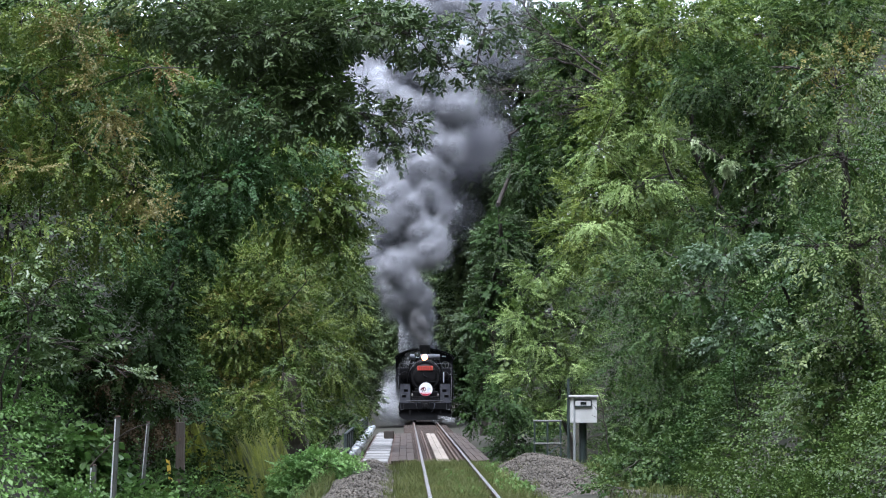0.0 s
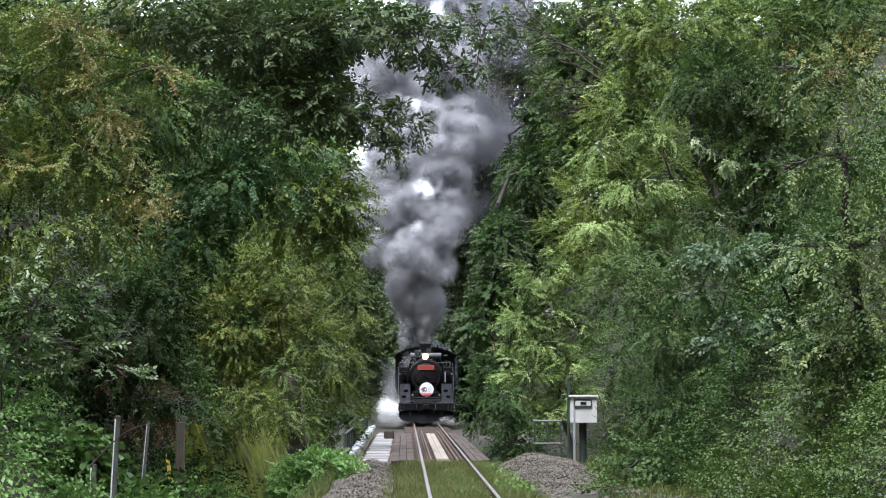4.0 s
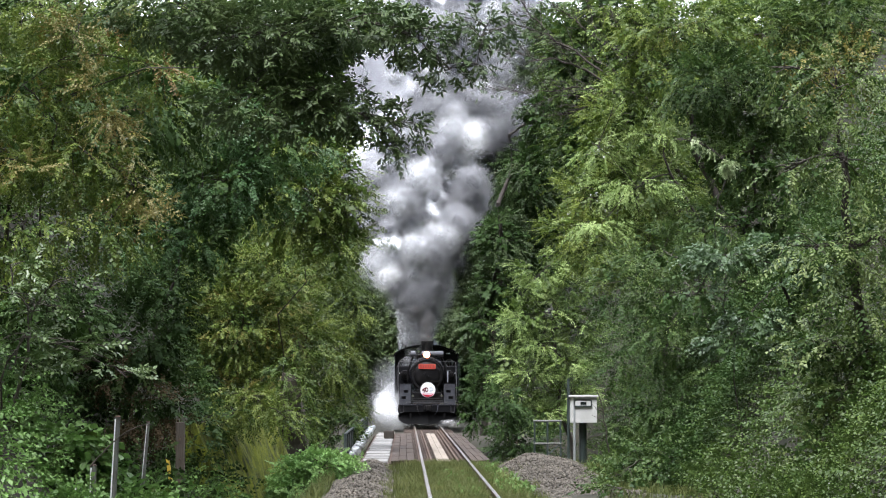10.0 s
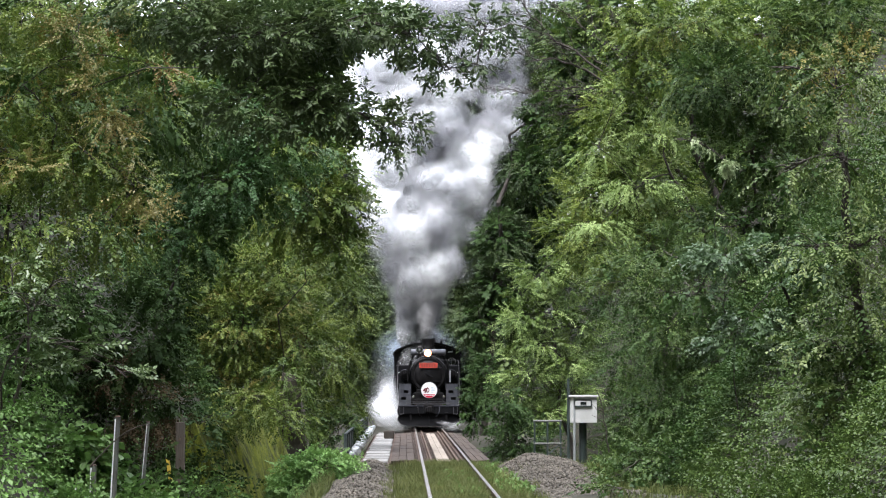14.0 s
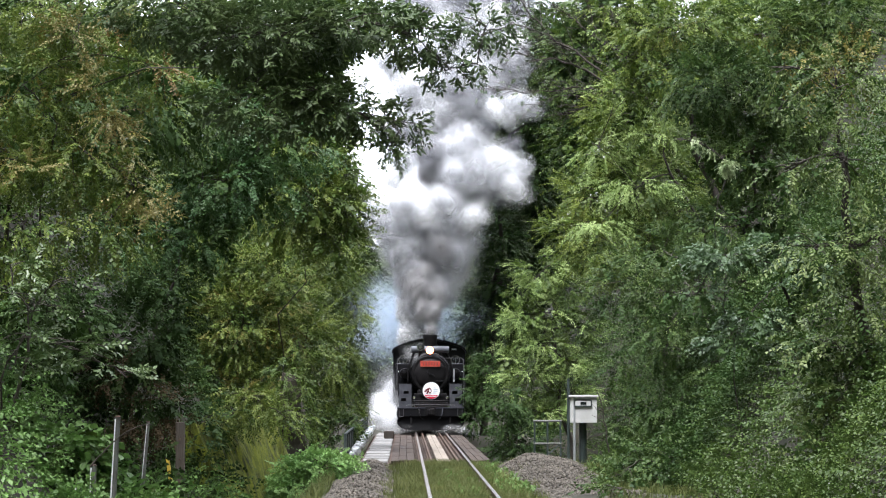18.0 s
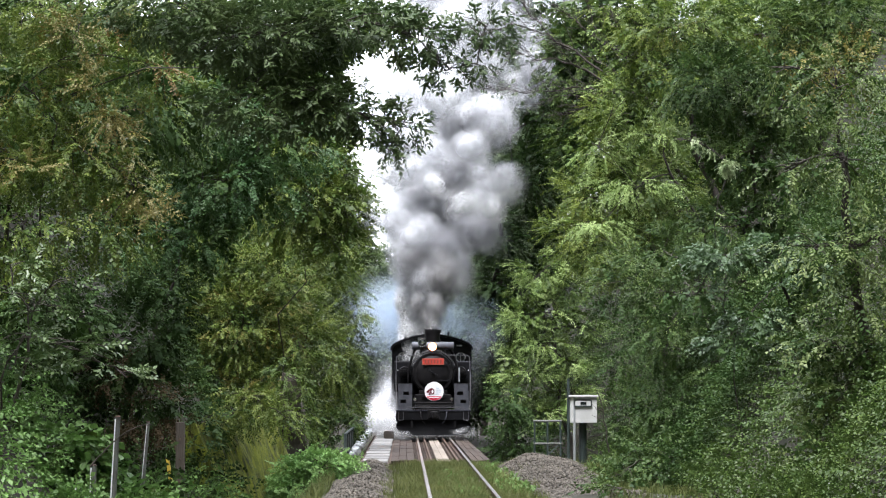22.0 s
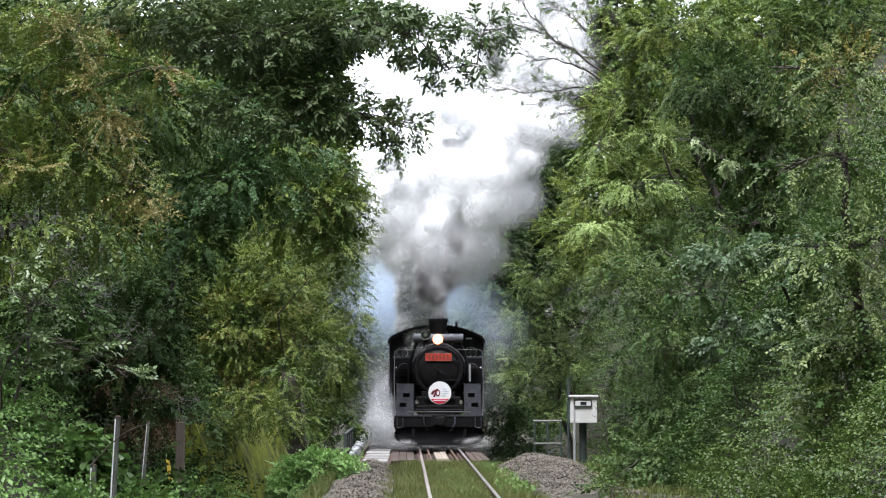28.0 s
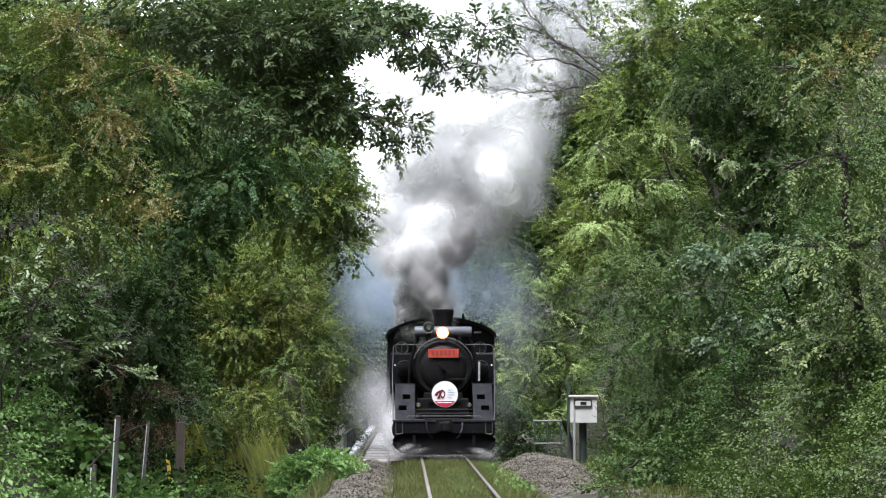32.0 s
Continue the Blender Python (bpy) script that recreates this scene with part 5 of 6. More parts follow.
tree('silver_spray', 'slender shrub with silvery leaves catching the light', (5.6, 44),
     [(4.36, 44.0, 6.67, 0.13, 0.12, 0.07), (4.58, 44.0, 6.63, 0.13, 0.12, 0.07), (4.8, 44.0, 6.57, 0.13, 0.12, 0.07), (5.0, 44.0, 6.46, 0.13, 0.12, 0.07), (5.19, 44.0, 6.31, 0.13, 0.12, 0.07), (5.35, 44.0, 6.12, 0.13, 0.12, 0.07)],
     'silver', density=110, fill=0, trunk=0.015, size=0.1, width=0.22, count=5, reach=0.1, droop=0.6, category='shrub')
tree('overhanging_tree', 'tree with thin bare-tipped twigs leaning over the track', (7.9, 58),
     [(4.8, 57.0, 10.26, 0.62, 0.52, 0.41), (5.52, 57.0, 10.92, 1.34, 0.98, 0.62), (4.79, 57.0, 9.47, 0.62, 0.48, 0.34), (6.67, 57.0, 10.92, 1.34, 0.98, 0.62), (5.23, 57.0, 10.05, 0.91, 0.77, 0.62), (5.66, 57.0, 9.76, 0.91, 0.77, 0.62), (4.23, 57.0, 11.35, 0.62, 0.41, 0.2)],
     'olive', extra=[([(5.95, 57.0, 10.77, 0.77, 0.55, 0.34), (6.52, 57.0, 10.05, 0.62, 0.41, 0.2)], 'autumn', 5, {'size': 0.09}), ([(4.66, 57.0, 10.77, 0.62, 0.48, 0.34), (4.36, 57.0, 10.04, 0.34, 0.27, 0.2)], 'lime', 5, {'size': 0.1})], density=10, trunk=0.14, twig=12, size=0.1, width=0.27, count=8, reach=0.42)
bare_tree('twiggy_tree', 'nearly bare slender tree with dark twigs over the track', (7.9, 63.0),
     [[(5.55, 60.0, 9.64), (4.19, 60.0, 9.68), (3.28, 60.0, 9.74), (2.22, 60.0, 9.62), (1.5, 60.0, 9.71)], [(5.45, 60.5, 9.93), (4.54, 60.5, 10.39), (3.62, 60.5, 10.77), (2.71, 60.5, 11.31), (1.87, 60.5, 11.58)], [(5.35, 61.0, 10.46), (4.28, 61.0, 11.24), (3.51, 61.0, 11.85), (2.74, 61.0, 12.4)], [(4.19, 60.0, 10.02), (3.28, 60.0, 10.44), (2.53, 60.0, 10.5), (1.74, 60.0, 10.68)], [(4.69, 60.5, 9.86), (3.92, 60.5, 9.35), (3.41, 60.5, 9.1)], [(4.58, 61.0, 9.84), (3.81, 61.0, 9.66), (2.81, 61.0, 9.56)], [(3.89, 60.0, 10.47), (3.06, 60.0, 11.0), (2.38, 60.0, 11.69), (2.0, 60.0, 12.22)], [(5.0, 60.5, 10.09), (4.09, 60.5, 11.54), (3.94, 60.5, 12.31)]])
tree('hill_tree', 'large green tree on the upper slope', (9.6, 72),
     [(10.35, 71.0, 12.97, 2.42, 1.79, 1.17), (12.69, 71.0, 13.33, 2.06, 1.62, 1.17), (8.01, 71.0, 12.06, 1.53, 1.26, 0.99), (12.12, 71.0, 10.45, 1.88, 1.53, 1.17)],
     'broad', extra=[([(10.88, 71.0, 12.24, 2.42, 1.62, 0.82), (13.39, 71.0, 11.89, 0.82, 1.08, 1.35)], 'autumn', 5, {'size': 0.11})], density=11, trunk=0.16, size=0.12, width=0.28, count=9, tiers=False, reach=0.45)
tree('hill_tree', 'tall tree along the crest of the slope', (10.5, 84),
     [(6.17, 83.0, 13.98, 2.22, 2.01, 1.8), (8.68, 83.0, 12.3, 2.22, 2.11, 2.01), (11.63, 83.0, 14.84, 2.63, 2.21, 1.8), (14.57, 83.0, 13.79, 2.22, 2.11, 2.01), (6.16, 83.0, 10.62, 1.8, 1.8, 1.8), (8.66, 83.0, 8.95, 2.22, 2.01, 1.8), (11.59, 83.0, 9.16, 2.22, 2.22, 2.22), (15.36, 83.0, 9.17, 2.01, 2.11, 2.22), (7.02, 83.0, 15.67, 2.22, 1.7, 1.18), (16.26, 83.0, 15.27, 1.39, 1.39, 1.39)],
     'broad', density=3.5, trunk=0.2, size=0.2, width=0.3, count=8, reach=0.5, tiers=False, fill=8)
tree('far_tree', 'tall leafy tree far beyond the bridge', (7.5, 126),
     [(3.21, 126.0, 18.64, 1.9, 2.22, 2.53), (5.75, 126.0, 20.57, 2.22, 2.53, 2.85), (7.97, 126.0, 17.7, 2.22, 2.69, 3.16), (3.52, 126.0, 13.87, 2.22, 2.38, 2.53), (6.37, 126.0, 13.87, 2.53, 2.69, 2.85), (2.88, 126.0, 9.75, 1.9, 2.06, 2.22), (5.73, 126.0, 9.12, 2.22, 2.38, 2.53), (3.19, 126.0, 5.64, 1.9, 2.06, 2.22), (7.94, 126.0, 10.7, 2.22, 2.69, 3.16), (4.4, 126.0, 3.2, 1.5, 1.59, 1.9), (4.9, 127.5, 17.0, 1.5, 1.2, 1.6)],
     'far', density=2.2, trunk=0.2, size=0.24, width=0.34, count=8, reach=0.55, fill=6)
# dark leaves here paint the shadowy gap right of the bridge
tree('bridge_shrub', 'thick green shrub crowding the bridge side', (3.6, 74),
     [(2.35, 74.0, 0.49, 0.66, 0.65, 0.63), (2.75, 74.0, 0.03, 0.77, 0.61, 0.44), (2.25, 74.0, 1.22, 0.5, 0.6, 0.65), (3.1, 74.0, -0.25, 0.74, 0.52, 0.29), (2.4, 74.0, -0.34, 0.7, 0.5, 0.26)],
     'dark', density=13, trunk=0.04, size=0.1, width=0.3, count=8, reach=0.34, category='shrub')
tree('bridge_shrub', 'dark green shrub crowding the bridge side', (2.9, 88),
     [(1.93, 88.0, 1.65, 0.56, 0.63, 0.69), (1.71, 88.0, 0.55, 0.38, 0.47, 0.56), (2.26, 88.0, 2.53, 0.47, 0.64, 0.8)],
     'dark', density=10, trunk=0.04, size=0.12, width=0.3, count=8, reach=0.34, category='shrub')
tree('bridge_shrub', 'green shrub behind the bridge fence', (-4.4, 66),
     [(-2.91, 66.0, 0.56, 0.52, 0.5, 0.48), (-3.4, 66.0, 0.07, 0.48, 0.45, 0.42), (-2.5, 66.0, 0.8, 0.29, 0.35, 0.42), (-3.73, 66.0, 0.72, 0.48, 0.48, 0.48)],
     'broad', density=13, trunk=0.04, size=0.1, width=0.3, count=8, reach=0.32, category='shrub')
# the near-black extra clumps paint a shadowed cavity among the far crowns
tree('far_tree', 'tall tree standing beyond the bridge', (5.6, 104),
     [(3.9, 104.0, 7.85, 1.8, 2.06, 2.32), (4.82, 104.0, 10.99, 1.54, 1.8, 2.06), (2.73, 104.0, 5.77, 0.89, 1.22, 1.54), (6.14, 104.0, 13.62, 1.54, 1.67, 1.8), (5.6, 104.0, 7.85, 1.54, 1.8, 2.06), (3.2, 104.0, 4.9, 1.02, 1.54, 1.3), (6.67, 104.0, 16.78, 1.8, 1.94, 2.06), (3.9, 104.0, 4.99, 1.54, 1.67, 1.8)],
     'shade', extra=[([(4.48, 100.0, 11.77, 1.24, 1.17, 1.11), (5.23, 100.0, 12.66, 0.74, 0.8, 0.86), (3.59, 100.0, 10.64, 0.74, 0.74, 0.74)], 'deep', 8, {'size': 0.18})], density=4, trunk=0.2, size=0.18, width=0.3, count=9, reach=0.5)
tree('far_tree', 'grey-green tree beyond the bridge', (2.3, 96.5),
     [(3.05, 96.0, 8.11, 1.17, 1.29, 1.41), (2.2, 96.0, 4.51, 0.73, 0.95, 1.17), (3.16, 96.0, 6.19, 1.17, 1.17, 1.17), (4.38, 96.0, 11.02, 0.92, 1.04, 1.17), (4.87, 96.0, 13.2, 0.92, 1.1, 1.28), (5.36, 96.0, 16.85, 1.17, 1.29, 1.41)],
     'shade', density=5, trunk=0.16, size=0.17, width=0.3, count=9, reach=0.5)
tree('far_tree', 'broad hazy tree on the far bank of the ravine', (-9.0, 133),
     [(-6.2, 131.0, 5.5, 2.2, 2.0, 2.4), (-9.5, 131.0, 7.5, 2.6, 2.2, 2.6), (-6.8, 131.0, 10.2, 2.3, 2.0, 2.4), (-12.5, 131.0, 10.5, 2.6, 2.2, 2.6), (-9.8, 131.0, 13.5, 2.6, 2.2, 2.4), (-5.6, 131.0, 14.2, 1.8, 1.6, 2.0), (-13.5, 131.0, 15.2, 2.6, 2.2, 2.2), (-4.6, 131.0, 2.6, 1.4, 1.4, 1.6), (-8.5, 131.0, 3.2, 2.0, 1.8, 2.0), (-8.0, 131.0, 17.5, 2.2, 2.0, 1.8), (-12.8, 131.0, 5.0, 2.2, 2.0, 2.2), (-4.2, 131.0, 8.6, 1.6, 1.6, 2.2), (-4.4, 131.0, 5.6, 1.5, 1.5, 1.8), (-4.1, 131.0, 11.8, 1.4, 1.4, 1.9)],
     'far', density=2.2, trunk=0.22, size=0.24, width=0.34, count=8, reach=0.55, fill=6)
# added tree whose near-black leaves paint the shaded gap beside the line
tree('hollow_shade_tree', 'added near-black tree standing for the shaded hollow beside the line', (3.4, 129),
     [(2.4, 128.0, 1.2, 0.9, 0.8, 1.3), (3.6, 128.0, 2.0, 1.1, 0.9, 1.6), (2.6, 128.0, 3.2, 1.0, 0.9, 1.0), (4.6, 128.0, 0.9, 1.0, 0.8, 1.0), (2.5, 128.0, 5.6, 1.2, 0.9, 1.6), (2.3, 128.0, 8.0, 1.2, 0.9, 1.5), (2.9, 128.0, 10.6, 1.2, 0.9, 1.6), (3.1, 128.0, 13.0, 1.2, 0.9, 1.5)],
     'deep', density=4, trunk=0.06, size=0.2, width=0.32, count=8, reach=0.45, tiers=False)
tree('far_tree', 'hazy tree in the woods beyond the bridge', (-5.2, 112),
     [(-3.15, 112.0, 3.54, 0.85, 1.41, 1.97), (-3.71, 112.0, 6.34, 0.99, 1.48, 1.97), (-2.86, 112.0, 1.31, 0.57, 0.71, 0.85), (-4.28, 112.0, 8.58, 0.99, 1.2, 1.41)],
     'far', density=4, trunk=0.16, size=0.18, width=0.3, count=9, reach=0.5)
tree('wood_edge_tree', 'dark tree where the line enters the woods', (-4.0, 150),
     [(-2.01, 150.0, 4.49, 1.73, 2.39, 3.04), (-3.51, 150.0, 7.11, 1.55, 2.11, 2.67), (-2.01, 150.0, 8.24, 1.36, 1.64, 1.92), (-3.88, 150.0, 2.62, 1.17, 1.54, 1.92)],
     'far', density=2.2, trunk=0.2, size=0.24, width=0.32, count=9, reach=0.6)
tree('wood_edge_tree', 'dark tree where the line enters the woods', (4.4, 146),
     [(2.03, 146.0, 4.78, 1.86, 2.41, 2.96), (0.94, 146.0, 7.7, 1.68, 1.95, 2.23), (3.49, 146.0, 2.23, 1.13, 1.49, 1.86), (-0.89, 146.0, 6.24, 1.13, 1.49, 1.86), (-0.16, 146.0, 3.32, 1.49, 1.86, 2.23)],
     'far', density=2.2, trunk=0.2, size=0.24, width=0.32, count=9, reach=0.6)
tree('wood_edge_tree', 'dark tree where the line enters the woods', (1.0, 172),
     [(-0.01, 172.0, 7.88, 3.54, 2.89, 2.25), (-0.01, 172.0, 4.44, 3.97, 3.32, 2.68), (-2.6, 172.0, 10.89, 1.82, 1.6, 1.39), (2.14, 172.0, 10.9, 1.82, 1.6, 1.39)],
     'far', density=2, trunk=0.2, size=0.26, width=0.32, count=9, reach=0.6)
# ---- undergrowth that clothes the slopes ----


def undergrowth(name, label, x0, x1, y0, y1, n, leaf, size, lift):
    x, y = RNG.uniform(x0, x1, n), RNG.uniform(y0, y1, n)
    keep = (np.abs(x) > 4.2) | ((y > 60) & (y < 88) & (np.abs(x) > 3.2))
    x, y = x[keep], y[keep]
    p = np.stack([x, y, land(x, y) + RNG.uniform(-0.05, lift, len(x))], -1)
    e = 0.3
    nrm = unit(np.stack([-(land(x + e, y) - land(x - e, y)), -(land(x, y + e) - land(x, y - e)), np.full(len(x), 2 * e)], -1))
    return tagged(leaves(name, p, unit(nrm + [0, -0.3, 0.2]), LEAF[leaf], None, size=size, width=0.3, count=7, reach=0.45, droop=0.6, detail=1, fine=0.75), label, "undergrowth", kind="stuff")


# on the left slope, darker leaf kinds paint the shade under the trees
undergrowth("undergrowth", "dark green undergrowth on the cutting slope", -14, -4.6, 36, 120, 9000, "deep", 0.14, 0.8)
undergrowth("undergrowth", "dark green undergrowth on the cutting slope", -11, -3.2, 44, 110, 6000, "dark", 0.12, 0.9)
undergrowth("undergrowth", "green undergrowth on the cutting slope", 4.6, 14, 36, 120, 9000, "mid", 0.11, 0.9)
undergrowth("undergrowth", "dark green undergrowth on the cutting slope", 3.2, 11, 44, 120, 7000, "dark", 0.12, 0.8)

undergrowth("undergrowth", "fresh green weeds on the verge", -9.5, -4.2, 33, 47, 1500, "weed", 0.13, 0.35)
undergrowth("undergrowth", "green weeds on the verge", 4.2, 9.5, 33, 50, 3500, "mid", 0.09, 0.6)
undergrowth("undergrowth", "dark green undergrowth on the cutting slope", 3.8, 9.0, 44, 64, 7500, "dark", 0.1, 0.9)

undergrowth("undergrowth", "fresh green weeds on the bank", -11, -5.6, 20, 36, 2200, "weed", 0.12, 0.4)
undergrowth("undergrowth", "green growth on the bank", 5.0, 11, 20, 40, 3200, "broad", 0.085, 0.5)
undergrowth("undergrowth", "green growth on the bank", 4.8, 7.0, 24, 37, 2400, "mid", 0.085, 0.6)
undergrowth("undergrowth", "fresh green weeds on the bank", -7.6, -5.4, 24, 30, 1200, "weed", 0.10, 0.35)
undergrowth("undergrowth", "fresh green weeds along the ditch", -4.8, -4.2, 38, 56, 260, "weed", 0.10, 0.25)

# ---- track ----
track = holder("railway_track", None, "narrow-gauge rails, rusty webs and bright worn heads", "track", kind="structure")
for sx in (-0.566, 0.566):
    bm = BM()
    prism(bm, [(sx - 0.0625, -0.15), (sx + 0.0625, -0.15), (sx + 0.0625, -0.135), (sx + 0.01, -0.12), (sx + 0.01, -0.04), (sx + 0.0325, -0.03), (sx + 0.0325, -0.004), (sx - 0.0325, -0.004), (sx - 0.0325, -0.03), (sx - 0.01, -0.04), (sx - 0.01, -0.12), (sx - 0.0625, -0.135)], (8, 142))
    rail = part("rail", bm, M_RUST, track)
    bm = BM()
    box(bm, (sx, 75, -0.0015), (0.058, 134, 0.005))
    part("rail_head", bm, M_RAILTOP, rail, "polished rail head")
# sleepers, bedded in the ballast and open on the bridge
bm = BM()
box(bm, (0, 0, -0.225), (2.1, 0.2, 0.14), 0.01)
first = part("sleeper", bm, M_TIMBER, track)
first.location = (0, 36, 0)
for k in range(1, 150):
    y = 36 + k * 0.64
    if y > 132:
        break
    s = new("sleeper", first.data)
    s.parent = track
    s.location = (0, y, 0)

# bridge
bridge = holder("railway_bridge", None, "plate girder railway bridge with timber deck and plank walkway", "bridge", kind="structure")
for sx in (-0.85, 0.85):
    bm = BM()
    L = BRIDGE1 - BRIDGE0
    yc = (BRIDGE0 + BRIDGE1) / 2
    box(bm, (sx, yc, -0.95), (0.02, L - 0.6, 1.2))
    box(bm, (sx, yc, -0.33), (0.3, L - 0.6, 0.04))
    box(bm, (sx, yc, -1.55), (0.3, L - 0.6, 0.04))
    for k in range(17):
        box(bm, (sx + 0.08 * (1 if sx > 0 else -1), BRIDGE0 + 1 + k * 2.0, -0.94), (0.12, 0.02, 1.16))
    part("girder", bm, M_DKGREEN, bridge)
for y, d in ((BRIDGE0 - 0.6, 1), (BRIDGE1 + 0.6, -1)):
    bm = BM()
    box(bm, (0, y, -2.6), (4.6, 1.5, 4.4), 0.04)
    part("abutment", bm, M_CONCRETE, bridge)
# timber boards outside the rails and guard rails inside them
for sx, w in ((-1.05, 0.62), (0.98, 0.48)):
    for j in range(3):
        for k in range(9):
            bm = BM() if (j, k) == (0, 0) else None
            y = BRIDGE0 + 1.4 + 3.6 * (k + 0.5)
            if bm:
                box(bm, (0, 0, 0), (w / 3 - 0.012, 3.57, 0.05), 0.006)
                board = part("deck_board", bm, M_TIMBER, bridge)
                board_me = board.data
            else:
                board = new("deck_board", board_me)
                board.parent = bridge
            board.location = (sx + (j - 1) * w / 3, y, -0.125 + 0.006 * ((j + k) % 3))
for sx in (-0.33, 0.33):
    bm = BM()
    prism(bm, [(sx - 0.05, -0.15), (sx + 0.05, -0.15), (sx + 0.012, -0.13), (sx + 0.025, -0.05), (sx + 0.025, -0.02), (sx - 0.025, -0.02), (sx - 0.025, -0.05), (sx - 0.012, -0.13)], (BRIDGE0 - 1.0, BRIDGE1 + 1))
    part("guard_rail", bm, M_RUST, bridge)
for k in range(10):
    y = BRIDGE0 + 1.4 + 3.35 * k
    for j in range(2):
        bm = BM()
        box(bm, (-0.085 + 0.17 * j, y, -0.115 + 0.004 * ((k + j) % 2)), (0.16, 3.31, 0.045), 0.006)
        part("centre_plank", bm, M_CREAM, bridge, "cream-coloured plank")
# side walkway
for k in range(18):
    y = BRIDGE0 + 0.3 + 1.85 * k
    bm = BM()
    box(bm, (-1.75 + 0.012 * ((k * 7) % 3), y + 0.9, -0.10 + 0.012 * ((k * 5) % 4)), (0.64, 1.80, 0.045), 0.008)
    part("walkway_plank", bm, M_PLANK, bridge)
bm = BM()
for sx in (-2.1, -1.4):
    box(bm, (sx, (BRIDGE0 + BRIDGE1) / 2, -0.24), (0.09, BRIDGE1 - BRIDGE0, 0.2))
for k in range(18):
    box(bm, (-1.55, BRIDGE0 + 0.5 + k * 1.95, -0.27), (1.4, 0.08, 0.12))
part("walkway_bearers", bm, M_RUST, bridge)
bm = BM()
box(bm, (-1.56, 80.5, 0.075), (0.36, 0.7, 0.27), 0.02)
block = tagged(part("timber_block", bm, M_TIMBER), "squared timber block lying on the plank walkway", "timber")
part("timber_end", box(BM(), (-1.56, 80.135, 0.075), (0.3, 0.02, 0.2), 0.004), M_WOODPOST, block, "weathered sawn end")
# parapet fence and wrapped pipe along it
for k in range(18):
    y = BRIDGE0 + 0.2 + k * 1.95
    bm = BM()
    box(bm, (-2.5, y, 0.12), (0.06, 0.06, 1.0))
    post = part("fence_post", bm, M_DKGREEN, bridge)
    if k < 17:
        bm = BM()
        box(bm, (-2.5, y + 0.975, 0.60), (0.05, 1.9, 0.05))
        box(bm, (-2.5, y + 0.975, 0.30), (0.02, 1.88, 0.46))
        part("fence_panel", bm, M_DKGREEN, bridge)
rnd = random.Random(4)
bm = BM()
for k in range(90):
    y = BRIDGE0 + 0.5 + k * 0.36
    box(bm, (-2.3 + rnd.uniform(-0.05, 0.05), y, 0.12 + rnd.uniform(-0.05, 0.06)), (0.15, 0.3, rnd.uniform(0.06, 0.15)), 0.03, pose(0, 0, 0, rnd.uniform(-14, 14), rnd.uniform(-20, 20), rnd.uniform(-15, 15)))
part("pipe_wrapping", bm, M_GALV, bridge, "crumpled silvery wrapping of a pipe")

# ballast shoulders as loose stones
def stones(name, label, n, place, size):
    V, Q = [], []
    x, y, z = place(n)
    c = np.stack([x, y, z], -1)
    s = RNG.uniform(0.5, 1.3, (n, 1, 1)) * size
    o = np.array([[1, 0, 0], [0, 1, 0], [-1, 0, 0], [0, -1, 0], [0, 0, 1], [0, 0, -1]], float)
    P = c[:, None] + (o[None] * RNG.uniform(0.55, 1.2, (n, 6, 3)) + RNG.normal(0, 0.2, (n, 6, 3))) * s
    i = np.arange(n)[:, None] * 6
    f = np.array([[0, 1, 4], [1, 2, 4], [2, 3, 4], [3, 0, 4], [1, 0, 5], [2, 1, 5], [3, 2, 5], [0, 3, 5]])
    return tagged(raw(name, P.reshape(-1, 3), (i[:, :, None] + f[None]).reshape(-1, 3), M_BALLAST), label, "gravel", kind="stuff")


def mound_height(x, y):
    return 0.54 * np.exp(-((x - 1.95) / 0.62) ** 2 - ((y - 53.0) / 4.2) ** 2) + 0.3 * np.exp(-((x - 2.8) / 0.5) ** 2 - ((y - 51.0) / 4.0) ** 2) + 0.05 * np.sin(3.1 * x + 1.3 * y) * np.sin(1.7 * y)


def mound(n):
    x, y = RNG.uniform(0.95, 3.6, n), RNG.uniform(38, 58.0, n)
    return x, y, land(x, y) + mound_height(x, y) - 0.01


def shoulder(n):
    x, y = RNG.uniform(-2.7, -0.75, n), RNG.uniform(38, 58, n)
    return x, y, land(x, y) + 0.03 + (0.2 + 0.06 * np.sin(1.9 * y)) * np.exp(-((x + 1.85) / 0.5) ** 2)


stones("ballast", "grey-brown ballast stones heaped beside the track", 17000, mound, 0.031)
stones("ballast", "grey-brown ballast stones beside the track", 13000, shoulder, 0.032)
mx, my = np.arange(0.9, 3.7, 0.15), np.arange(40, 59, 0.4)
MX, MY = np.meshgrid(mx, my)
MZ = land(MX, MY) + mound_height(MX, MY) - 0.035
ii = (np.arange(len(my) - 1)[:, None] * len(mx) + np.arange(len(mx) - 1)[None]).reshape(-1)
tagged(raw("ballast_heap", np.stack([MX, MY, MZ], -1).reshape(-1, 3), np.stack([ii, ii + 1, ii + len(mx) + 1, ii + len(mx)], -1), M_BALLAST), "packed core of the ballast heap", "gravel", kind="stuff")


